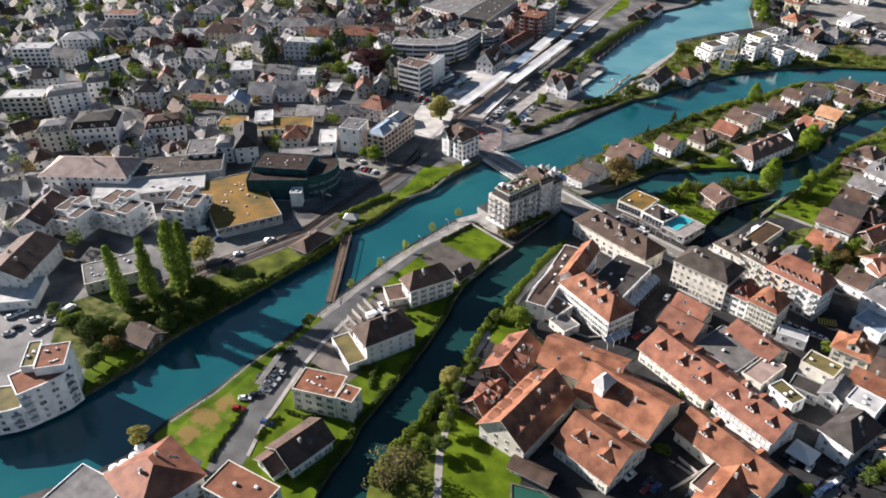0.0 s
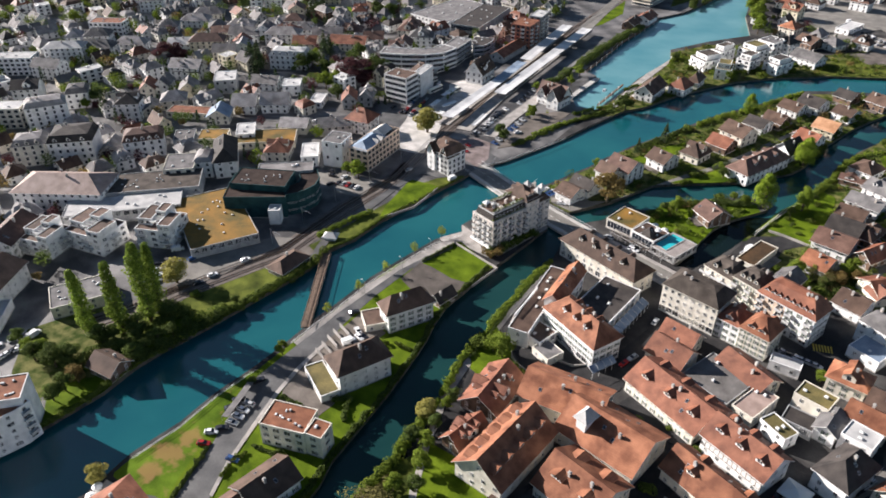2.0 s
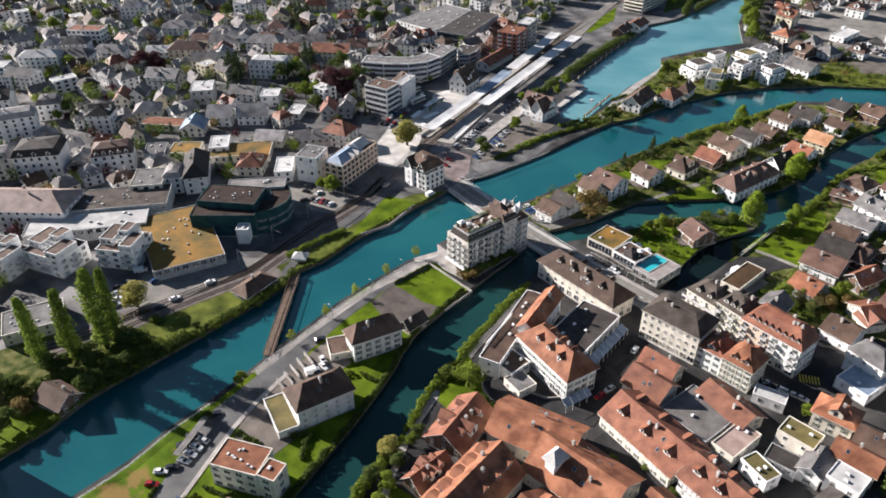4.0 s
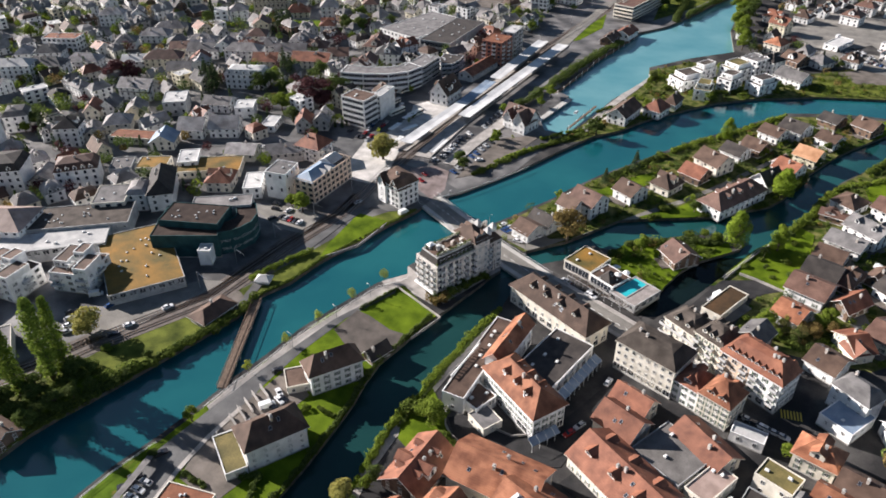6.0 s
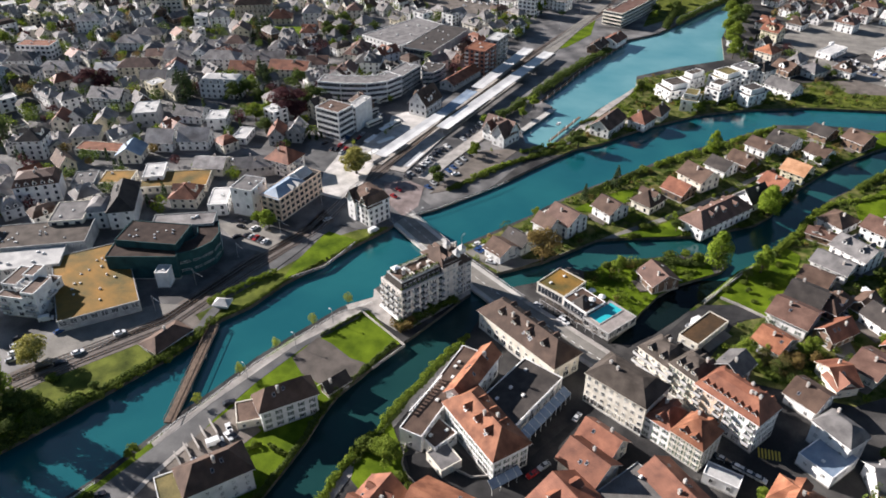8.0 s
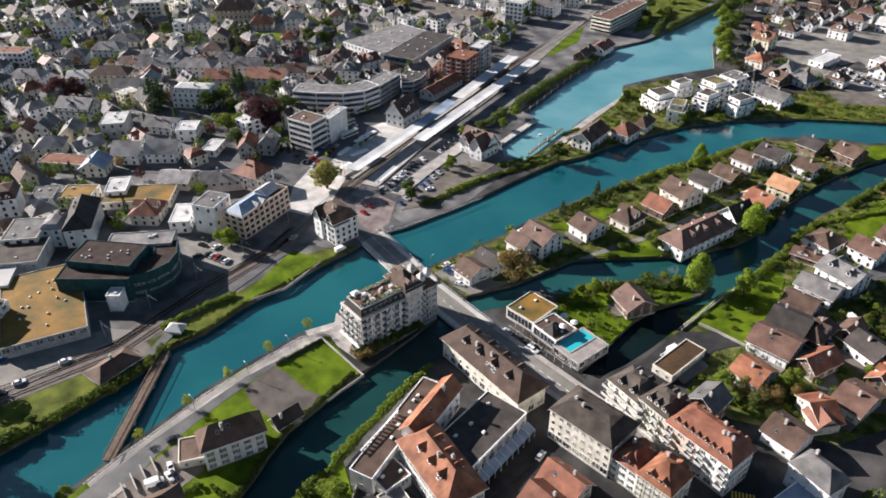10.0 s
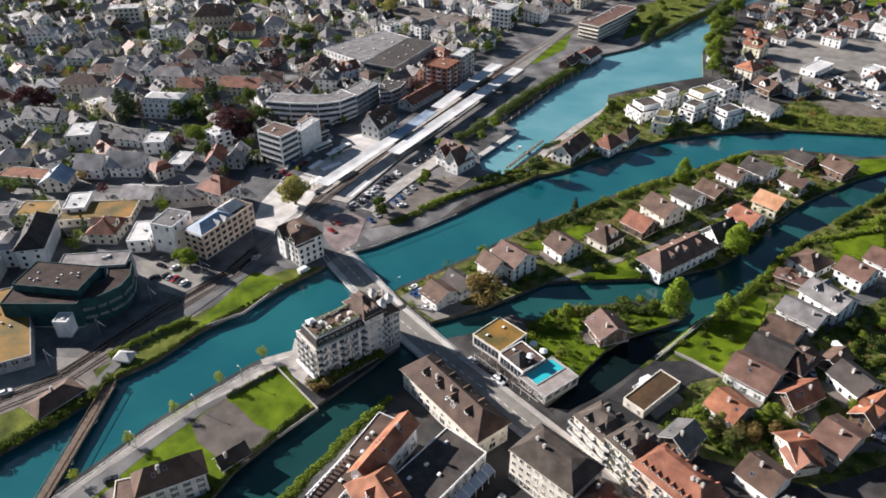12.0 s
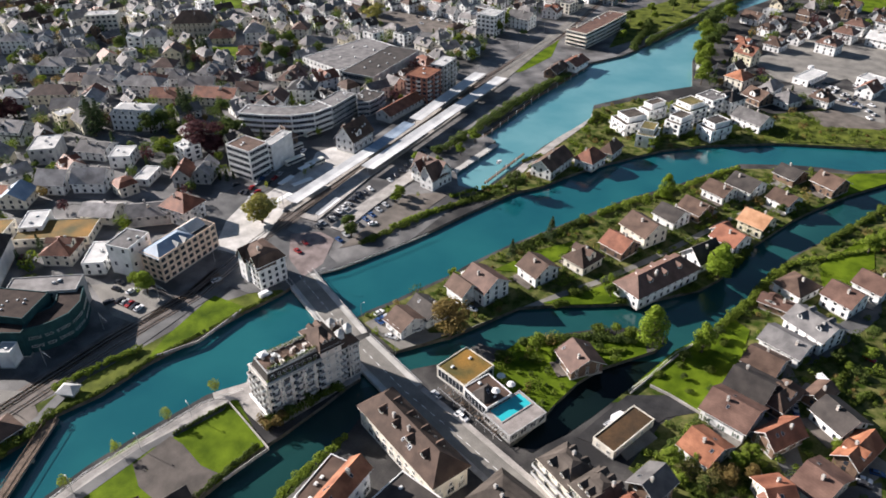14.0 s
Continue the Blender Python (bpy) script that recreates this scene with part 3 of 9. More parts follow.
CHANNELS["garden"] = [(-98, 296), (-90, 303), (-87, 307), (-75, 322), (-71, 329), (-60, 350), (-48, 358), (-36, 365), (-20, 375), (-9, 387), (-0, 397), (5, 408), (9, 424), (13, 441), (24, 470), (32, 486), (45, 509), (61, 531), (109, 568)]
CHANNELS["garden"] += [(108, 545), (62, 508), (50, 482), (40, 461), (28, 438), (25, 428), (20, 407), (14, 389), (10, 377), (7, 366), (0, 354), (-5, 338), (-9, 326), (-15, 309), (-20, 297), (-26, 287), (-34, 284), (-30, 297), (-28, 309)]
CHANNELS["garden"] += [(-25, 322), (-20, 333), (-13, 342), (-6, 351), (-5, 359), (-10, 362), (-21, 357), (-30, 351), (-37, 345), (-45, 338), (-51, 334), (-54, 324), (-64, 323), (-69, 312), (-72, 306), (-78, 300), (-83, 291), (-90, 284)]
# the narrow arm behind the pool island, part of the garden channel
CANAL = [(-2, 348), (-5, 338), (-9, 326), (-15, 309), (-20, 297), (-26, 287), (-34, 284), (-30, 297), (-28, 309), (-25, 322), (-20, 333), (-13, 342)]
CHANNELS["harbour"] = [(-128, 426), (-137, 440), (-134, 482), (-145, 487), (-143, 516), (-141, 559), (-138, 582), (-132, 630), (-116, 657), (-106, 694), (-96, 739)]
CHANNELS["harbour"] += [(-86, 778), (-71, 846), (-58, 897), (-33, 974), (-33, 901), (-57, 835), (-69, 800), (-76, 743), (-71, 699), (-69, 670), (-57, 619)]
CHANNELS["harbour"] += [(-82, 590), (-103, 558), (-98, 538), (-101, 520), (-108, 489), (-110, 462), (-113, 441), (-116, 427)]

WATER_Z = -1.5
GRASS = material("mown grass", (0.056, 0.101, 0.005), tint=(0.124, 0.178, 0.011), scale=0.12, grain=3, bump=0.4, vary=0.4, gloss=0.05)
ROUGH = material("rough grass", (0.05, 0.07, 0.014), tint=(0.14, 0.16, 0.03), scale=0.15, grain=3, bump=0.5, vary=0.4, gloss=0.05)
SOIL = material("town ground of asphalt and gravel", (0.04, 0.039, 0.04), tint=(0.095, 0.09, 0.085), scale=0.06, grain=2, vary=0.35, rough=0.85, lo=0.42, hi=0.7, gloss=0.12)
# lighter than SOIL so the far town's haze brightness sits in its colour
TOWN = material("town ground paled for haze", (0.085, 0.082, 0.082), tint=(0.2, 0.192, 0.186), scale=0.06, grain=2, vary=0.4, rough=0.6, lo=0.4, hi=0.66)
ASPHALT = material("asphalt", (0.075, 0.075, 0.077), tint=(0.12, 0.118, 0.116), scale=0.15, grain=4, rough=0.6)
# asphalt for yards and lanes among tall houses, their shade painted in as near-black
DARK = material("asphalt darkened for building shade", (0.026, 0.026, 0.028), tint=(0.045, 0.044, 0.044), scale=0.2, grain=4, rough=0.85, gloss=0.12)
WORN = material("sun-bleached road surface", (0.17, 0.16, 0.145), tint=(0.24, 0.225, 0.2), scale=0.12, grain=4)
PAVING = material("pale paving", (0.3, 0.28, 0.26), tint=(0.42, 0.39, 0.36), scale=0.2, grain=3)
PLAZA = material("bright pale square paving", (0.44, 0.42, 0.39), tint=(0.6, 0.57, 0.54), scale=0.15, grain=3)
REDWAY = material("faded red road surface", (0.15, 0.115, 0.108), tint=(0.25, 0.2, 0.19), scale=0.2, grain=4)
GRAVEL = material("gravel", (0.105, 0.09, 0.076), tint=(0.175, 0.15, 0.13), scale=0.15, grain=5, bump=0.4)
GARDEN = material("garden beds, paths and grass", (0.045, 0.076, 0.01), tint=(0.148, 0.142, 0.052), scale=0.22, grain=2, bump=0.4, vary=0.35, lo=0.38, hi=0.66, gloss=0.05)
TRODDEN = material("trodden dark gravel", (0.062, 0.053, 0.046), tint=(0.115, 0.097, 0.084), scale=0.15, grain=5, bump=0.4)


def worn_grass(spots):
    """Mown grass that thins to bare earth about a few trodden spots: x, y, radius."""
    m = material("mown grass worn to earth in places", (0.052, 0.104, 0.006), tint=(0.112, 0.178, 0.014), scale=0.12, grain=3, bump=0.4, vary=0.4, gloss=0.05)
    n, l = m.node_tree.nodes, m.node_tree.links
    b = n["Principled BSDF"]
    grass = b.inputs["Base Color"].links[0].from_socket
    geo, rough_noise = n.new("ShaderNodeNewGeometry"), n.new("ShaderNodeTexNoise")
    rough_noise.inputs["Scale"].default_value, rough_noise.inputs["Detail"].default_value = 0.25, 6
    l.new(geo.outputs["Position"], rough_noise.inputs["Vector"])
    spread = n.new("ShaderNodeMath")
    spread.operation = "MULTIPLY_ADD"
    spread.inputs[1].default_value, spread.inputs[2].default_value = 2.6, -0.95
    l.new(rough_noise.outputs[0], spread.inputs[0])
    total = spread.outputs[0]
    for x, y, r in spots:
        place, ball, add = n.new("ShaderNodeVectorMath"), n.new("ShaderNodeTexGradient"), n.new("ShaderNodeMath")
        shift = n.new("ShaderNodeVectorMath")
        shift.operation, place.operation, ball.gradient_type = "SUBTRACT", "SCALE", "SPHERICAL"
        shift.inputs[1].default_value = (x, y, 0)
        place.inputs["Scale"].default_value = 1 / r
        l.new(geo.outputs["Position"], shift.inputs[0])
        l.new(shift.outputs[0], place.inputs[0])
        l.new(place.outputs[0], ball.inputs[0])
        l.new(total, add.inputs[0])
        l.new(ball.outputs["Fac"], add.inputs[1])
        total = add.outputs[0]
    ramp, mix = n.new("ShaderNodeValToRGB"), n.new("ShaderNodeMix")
    ramp.color_ramp.elements[0].position, ramp.color_ramp.elements[1].position = 0.55, 1.0
    ramp.color_ramp.elements[0].color, ramp.color_ramp.elements[1].color = (0, 0, 0, 1), (0.7, 0.7, 0.7, 1)
    mix.data_type = "RGBA"
    mix.inputs["B"].default_value = (0.26, 0.15, 0.065, 1)
    l.new(total, ramp.inputs[0])
    l.new(ramp.outputs[0], mix.inputs["Factor"])
    l.new(grass, mix.inputs["A"])
    l.new(mix.outputs["Result"], b.inputs["Base Color"])
    return m


WORN_GRASS = worn_grass([(-147.3, 109.0, 8), (-146.7, 117.8, 5), (-147.3, 100.9, 4.5)])
STONE = material("quay stone", (0.075, 0.075, 0.06), tint=(0.15, 0.14, 0.115), scale=0.4, lines=0.5)


def water_material(name, deep, shallow, ior=1.45):
    m = bpy.data.materials.new(name)
    m.use_nodes = True
    n, l = m.node_tree.nodes, m.node_tree.links
    b = n["Principled BSDF"]
    geo = n.new("ShaderNodeNewGeometry")
    big, fine, swell = n.new("ShaderNodeTexNoise"), n.new("ShaderNodeTexNoise"), n.new("ShaderNodeTexNoise")
    big.inputs["Scale"].default_value, big.inputs["Detail"].default_value = 0.03, 4
    fine.inputs["Scale"].default_value, fine.inputs["Detail"].default_value = 1.6, 4
    swell.inputs["Scale"].default_value, swell.inputs["Detail"].default_value = 0.2, 2
    ramp = n.new("ShaderNodeValToRGB")
    ramp.color_ramp.elements[0].position, ramp.color_ramp.elements[1].position = 0.3, 0.7
    ramp.color_ramp.elements[0].color, ramp.color_ramp.elements[1].color = (*deep, 1), (*shallow, 1)
    for t in (big, fine, swell):
        l.new(geo.outputs["Position"], t.inputs["Vector"])
    l.new(big.outputs[0], ramp.inputs[0])
    l.new(ramp.outputs[0], b.inputs["Base Color"])
    b.inputs["Roughness"].default_value = 0.1
    b.inputs["IOR"].default_value = ior
    add = n.new("ShaderNodeMath")
    add.operation = "ADD"
    l.new(fine.outputs[0], add.inputs[0])
    l.new(swell.outputs[0], add.inputs[1])
    bump = n.new("ShaderNodeBump")
    bump.inputs["Strength"].default_value, bump.inputs["Distance"].default_value = 0.1, 0.3
    l.new(add.outputs[0], bump.inputs["Height"])
    l.new(bump.outputs[0], b.inputs["Normal"])
    return m


def inside(x, y, poly):
    hit, j = False, len(poly) - 1
    for i in range(len(poly)):
        (xi, yi), (xj, yj) = poly[i], poly[j]
        if (yi > y) != (yj > y) and x < (xj - xi) * (y - yi) / (yj - yi) + xi:
            hit = not hit
        j = i
    return hit


def in_water(x, y):
    return any(inside(x, y, p) for p in CHANNELS.values())


def build_ground():
    """One sheet to the horizon with the river channels cut out, and quay walls down into the water."""
    from mathutils.geometry import delaunay_2d_cdt
    pts = [Vector(p) for p in ((-3000, -2000), (3000, -2000), (3000, 4000), (-3000, 4000))]
    edges = []
    for poly in CHANNELS.values():
        k = len(pts)
        pts += [Vector(p) for p in poly]
        edges += [(k + i, k + (i + 1) % len(poly)) for i in range(len(poly))]
    v, e, f, *_ = delaunay_2d_cdt(pts, edges, [], 0, 0.01)
    land = [q for q in f if not in_water(sum(v[i][0] for i in q) / len(q), sum(v[i][1] for i in q) / len(q))]
    ground = new("ground", mesh_from("ground", [(p[0], p[1], 0) for p in v], [tuple(q) for q in land], [SOIL]))
    tagged(ground, "flat valley ground of asphalt, gravel and earth", "ground", kind="structure")
    count = {}
    for q in land:
        for a, b in zip(q, q[1:] + q[:1]):
            count.setdefault(frozenset((a, b)), []).append((a, b))
    s = Solid()
    for uses in count.values():
        a, b = uses[0]
        if len(uses) == 1 and max(abs(v[a][0]), abs(v[b][0])) < 2900:
            s.add([(*v[a], 0), (*v[b], 0), (*v[b], -4), (*v[a], -4)], [(1, 0, 3, 2)], 0)
    tagged(new("river_bank", s.mesh("river_bank", STONE)), "weathered stone river bank walls", "wall", kind="structure")
    w = mesh_from("water", [(-1500, -1200, WATER_Z), (1500, -1200, WATER_Z), (1500, 2200, WATER_Z), (-1500, 2200, WATER_Z)], [(0, 1, 2, 3)], [water_material("glacial river water", (0.005, 0.07, 0.088), (0.012, 0.103, 0.112), 1.56)])
    tagged(new("water", w), "calm turquoise glacial river water", "river", kind="structure")
    calm = {"side": water_material("dark side channel water", (0.006, 0.03, 0.031), (0.012, 0.05, 0.047), 1.28),
            "garden": water_material("green garden channel water", (0.006, 0.044, 0.046), (0.014, 0.074, 0.07))}
    # canal sheet near black: bank shade and dark reflections painted into the water colour
    calm["canal"] = water_material("canal water darkened for shade and reflections", (0.003, 0.007, 0.008), (0.005, 0.012, 0.012), 1.22)
    # the low sky's whitish reflection is mixed into this base colour
    calm["harbour"] = water_material("harbour water paled for sky glare", (0.07, 0.22, 0.25), (0.13, 0.29, 0.31), 1.7)
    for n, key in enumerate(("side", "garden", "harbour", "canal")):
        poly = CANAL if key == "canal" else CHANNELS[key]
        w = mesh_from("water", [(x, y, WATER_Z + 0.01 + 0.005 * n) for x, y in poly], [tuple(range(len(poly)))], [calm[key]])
        tagged(new("water", w), {"harbour": "blue-green water of the harbour basin, paled for sky glare"}.get(key, "dark green still water of the side channel"), "river", kind="structure")


build_ground()
LEVEL = [0.02]
SHEETS = []


def ground_z(x, y):
    return max([0.0] + [z for poly, z in SHEETS if inside(x, y, poly)])



def sheet(pts, name, mat, label, thick=0.0, spread=0.0):
    """A flat piece of ground cover that ends at the water, laid a little above what lies under it."""
    from mathutils.geometry import delaunay_2d_cdt
    LEVEL[0] += 0.004
    if sum((b[0] - a[0]) * (b[1] + a[1]) for a, b in zip(pts, pts[1:] + pts[:1])) > 0:
        pts = pts[::-1]
    if spread:
        pts = inset(pts, -spread)
    z = LEVEL[0] + thick
    SHEETS.append((pts, z))
    flat, edges = [Vector(p) for p in pts], [(i, (i + 1) % len(pts)) for i in range(len(pts))]
    for poly in CHANNELS.values():
        k = len(flat)
        flat += [Vector(p) for p in poly]
        edges += [(k + i, k + (i + 1) % len(poly)) for i in range(len(poly))]
    v, e, f, *_ = delaunay_2d_cdt(flat, edges, [], 0, 0.01)
    keep = []
    for q in f:
        x, y = sum(v[i][0] for i in q) / len(q), sum(v[i][1] for i in q) / len(q)
        if inside(x, y, pts) and not in_water(x, y):
            keep.append(tuple(q))
    used = sorted({i for q in keep for i in q})
    index = {i: n for n, i in enumerate(used)}
    s = Solid()
    s.shell([(v[i][0], v[i][1], z) for i in used], [tuple(index[i] for i in q) for q in keep], z + 0.1)
    return tagged(new(name, s.mesh(name, mat)), label, name.replace("_", " "), kind="structure")


def lawn(pts, label):
    return sheet(pts, "lawn", GRASS, label, spread=2.5)


def rough(pts, label):
    return sheet(pts, "lawn", ROUGH, label, spread=2.5)


def garden(pts, label):
    return sheet(pts, "garden_ground", GARDEN, label, spread=2.5)


def paved(pts, kind, label):
    return sheet(pts, {"PLAZA": "pavement", "REDWAY": "road", "ASPHALT": "road", "PAVING": "pavement", "GRAVEL": "yard", "TRODDEN": "yard", "WORN": "road", "DARK": "road", "WORN_GRASS": "lawn"}[kind],
                 {"PLAZA": PLAZA, "REDWAY": REDWAY, "ASPHALT": ASPHALT, "PAVING": PAVING, "GRAVEL": GRAVEL, "TRODDEN": TRODDEN, "WORN": WORN, "DARK": DARK, "WORN_GRASS": WORN_GRASS}[kind], label)


# ---- trees ----
def leaf_material(name, dark, light, through=0.35):
    m = bpy.data.materials.new(name)
    m.use_nodes = True
    n, l = m.node_tree.nodes, m.node_tree.links
    b = n["Principled BSDF"]
    geo, ramp, info = n.new("ShaderNodeNewGeometry"), n.new("ShaderNodeValToRGB"), n.new("ShaderNodeObjectInfo")
    ramp.color_ramp.elements[0].color, ramp.color_ramp.elements[1].color = (*dark, 1), (*light, 1)
    l.new(geo.outputs["Random Per Island"], ramp.inputs[0])
    hsv, rng = n.new("ShaderNodeHueSaturation"), n.new("ShaderNodeMapRange")
    rng.inputs["To Min"].default_value, rng.inputs["To Max"].default_value = 0.8, 1.2
    l.new(info.outputs["Random"], rng.inputs["Value"])
    l.new(rng.outputs[0], hsv.inputs["Value"])
    l.new(ramp.outputs[0], hsv.inputs["Color"])
    l.new(hsv.outputs[0], b.inputs["Base Color"])
    b.inputs["Roughness"].default_value, b.inputs["Specular IOR Level"].default_value = 0.8, 0.08
    tr, mix = n.new("ShaderNodeBsdfTranslucent"), n.new("ShaderNodeMixShader")
    l.new(hsv.outputs[0], tr.inputs["Color"])
    mix.inputs[0].default_value = through
    l.new(b.outputs[0], mix.inputs[1])
    l.new(tr.outputs[0], mix.inputs[2])
    l.new(mix.outputs[0], n["Material Output"].inputs["Surface"])
    return m


BARK = material("bark", (0.09, 0.07, 0.05), scale=2.0)
LEAVES = {
    "lime": leaf_material("fresh spring leaves", (0.085, 0.13, 0.016), (0.24, 0.3, 0.045)),
    "dark": leaf_material("deep green leaves", (0.05, 0.075, 0.018), (0.125, 0.165, 0.042)),
    "poplar": leaf_material("poplar leaves", (0.12, 0.18, 0.025), (0.28, 0.36, 0.06)),
    "pale": leaf_material("pale olive blossom leaves", (0.22, 0.2, 0.05), (0.45, 0.42, 0.13)),
    "purple": leaf_material("copper beech leaves", (0.045, 0.018, 0.022), (0.11, 0.048, 0.05)),
    "conifer": leaf_material("conifer needles", (0.03, 0.05, 0.022), (0.08, 0.11, 0.045)),
    "rust": leaf_material("budding brown leaves", (0.12, 0.085, 0.03), (0.26, 0.19, 0.07)),
    "bare": leaf_material("sparse olive twigs", (0.11, 0.1, 0.04), (0.22, 0.2, 0.07)),
    "sapling": leaf_material("young yellow-green leaves", (0.2, 0.24, 0.03), (0.36, 0.4, 0.06)),
    "oval": leaf_material("light green bank leaves", (0.11, 0.17, 0.015), (0.27, 0.35, 0.045)),
    "bush": leaf_material("shrub leaves", (0.055, 0.082, 0.014), (0.15, 0.19, 0.035)),
}
TREE_WORD = {"lime": ("broad tree with fresh light green spring leaves", "tree"), "dark": ("rounded tree with deep green leaves", "tree"),
             "poplar": ("tall narrow green poplar by the river", "tree"), "pale": ("round tree with pale yellowish blossom leaves", "tree"),
             "purple": ("large copper beech with dark purple leaves", "tree"), "conifer": ("dark pointed conifer among the houses", "tree"),
             "oval": ("tall egg-shaped light green tree on the bank", "tree"),
             "rust": ("tree with brownish budding spring leaves", "tree"), "bare": ("sparsely leaved olive-grey tree on the bank", "tree"),
             "sapling": ("young yellow-green tree on the promenade", "tree"), "bush": ("dense rounded green garden shrub", "bush")}


def leaf_cloud(s, centre, radius, squash, count, size, rng, lobes=7, slot=0):
    """Leaf clumps over the lobed surface of a crown, with gaps."""
    bumps = [(Vector((rng.gauss(0, 1), rng.gauss(0, 1), rng.gauss(0, 1))).normalized(), rng.uniform(0.15, 0.45)) for _ in range(lobes)]
    for _ in range(count):
        d = Vector((rng.gauss(0, 1), rng.gauss(0, 1), rng.gauss(0, 1))).normalized()
        grow = 0.72 + sum(max(0, d.dot(b) - 0.55) * 1.6 * g for b, g in bumps)
        r = radius * grow * rng.uniform(0.55, 1.0) ** 0.5
        p = Vector(centre) + Vector((d.x * r, d.y * r, d.z * r * squash))
        n = (d + Vector((rng.uniform(-1, 1), rng.uniform(-1, 1), rng.uniform(-0.4, 1))) * 0.8).normalized()
        u = n.orthogonal().normalized()
        u = Matrix.Rotation(rng.uniform(0, 6.28), 3, n) @ u
        w, e = n.cross(u), size * rng.uniform(0.6, 1.3)
        s.add([p - u * e, p - w * e * 0.7 + n * e * 0.2, p + u * e, p + w * e * 0.7 + n * e * 0.2], [(0, 1, 2), (0, 2, 3)], slot)


def build_tree(kind, seed):
    """One tree, 10 m high, standing on the origin: trunk with limbs, and a crown of leaf clumps."""
    rng = random.Random(seed)
    t, c = Solid(), Solid()
    if kind == "poplar":
        t.bar((0, 0, -0.2), (0, 0, 5), 0.16, 0, 6)
        for i in range(22):
            k = i / 21
            r = 1.05 * (0.55 + 0.6 * k if k < 0.35 else 0.76 - 0.75 * (k - 0.35) ** 1.5) * rng.uniform(0.85, 1.15)
            leaf_cloud(c, (rng.uniform(-0.3, 0.3) * (1 - k), rng.uniform(-0.3, 0.3) * (1 - k), 0.9 + k * 8.7), r, 1.5, 190, 0.1, rng, 5)
    elif kind == "oval":
        t.bar((0, 0, -0.2), (0, 0, 6), 0.24, 0, 6)
        for i in range(6):
            a = i * 1.05
            t.bar((0, 0, 1.5 + i * 0.5), (math.cos(a) * 1.5, math.sin(a) * 1.5, 3.5 + i * 0.7), 0.08, 0, 4)
        for i in range(26):
            k = rng.random()
            a, r = rng.uniform(0, 6.28), 1.55 * math.sin(min(1, 0.18 + k * 0.95) * 3.0) ** 0.7
            leaf_cloud(c, (math.cos(a) * r * 0.75, math.sin(a) * r * 0.75, 1.3 + k * 7.8), 0.75 + 0.45 * r, 1.1, 170, 0.17, rng, 5)
    elif kind == "conifer":
        t.bar((0, 0, -0.2), (0, 0, 8.5), 0.14, 0, 6)
        for i in range(11):
            k = i / 10
            for j in range(8):
                a = rng.uniform(0, 6.28)
                r = (1 - k) * 1.9 + 0.15
                leaf_cloud(c, (math.cos(a) * r * 0.6, math.sin(a) * r * 0.6, 1.2 + k * 8.3), r * 0.6 + 0.1, 0.5, 14, 0.22, rng, 3)
    elif kind == "bush":
        t.bar((0, 0, -0.2), (0, 0, 4), 0.3, 0, 5)
        for i in range(4):
            leaf_cloud(c, (rng.uniform(-2.5, 2.5), rng.uniform(-2.5, 2.5), 4.2), 4.6, 0.85, 170, 0.75, rng)
    else:
        wide = {"sapling": 0.6, "bare": 1.1, "purple": 1.1}.get(kind, 1.0)
        rad = 0.3 if kind != "sapling" else 0.12
        steps = [Vector((0, 0, -0.2)), Vector((0.1, 0, 1.8)), Vector((0.05, 0.1, 3.6)), Vector((0.15, 0, 6.5))]
        for i in range(3):
            t.bar(steps[i], steps[i + 1], rad * (1 - i * 0.28), 0, 7)
        count = {"bare": 60, "sapling": 45, "pale": 330, "purple": 330, "lime": 280, "dark": 280}.get(kind, 190)
        for i in range(11):
            a = i * 2.4 + rng.uniform(-0.4, 0.4)
            z = rng.uniform(2.6 if kind in ("pale", "purple") else 3.4, 7.6)
            r = wide * rng.uniform(1.3, 2.6) * (1 - abs(z - 5.2) / 6)
            p = Vector((math.cos(a) * r, math.sin(a) * r, z))
            t.bar((0.08, 0.05, min(z - 1, 5.5)), p, rad * 0.28, 0, 4)
            leaf_cloud(c, p, wide * rng.uniform(1.3, 2.0), 0.8, count, 0.2 if kind in ("bare", "sapling") else 0.24, rng)
        leaf_cloud(c, (0, 0, 7.9), 1.7 * wide, 0.9, count, 0.25, rng)
    return t.mesh("trunk", BARK), c.mesh("crown", LEAVES[kind])


FOREST = {k: [build_tree(k, i * 31 + len(k)) for i in range(3 if k in ("lime", "dark", "bush") else 2)] for k in LEAVES}
grow = random.Random(3)


def tree(kind, x, y, h, z=0.0):
    trunk, crown = grow.choice(FOREST[kind])
    ob = new("tree" if kind != "bush" else "bush")
    k = h / 10
    wide = k * grow.uniform(0.95, 1.2) * {"poplar": 1.3, "conifer": 1.1, "lime": 1.05, "dark": 1.15}.get(kind, 1.3)
    ob.matrix_world = pose(x, y, z, 0, 0, grow.uniform(0, 360)) @ Matrix.Diagonal((wide, wide, k, 1))
    words, cat = TREE_WORD[kind]
    tagged(ob, words, cat, "bank shrubs" if kind == "bush" else "")
    part("trunk", trunk, ob)
    part("crown", crown, ob)
    return ob


def along(pts, step):
    """Places at even steps along a line: x, y and direction."""
    out = []
    for (x0, y0), (x1, y1) in zip(pts, pts[1:]):
        n = max(1, int(math.hypot(x1 - x0, y1 - y0) / step))
        for i in range(n):
            out.append((x0 + (x1 - x0) * i / n, y0 + (y1 - y0) * i / n, math.atan2(y1 - y0, x1 - x0)))
    return out


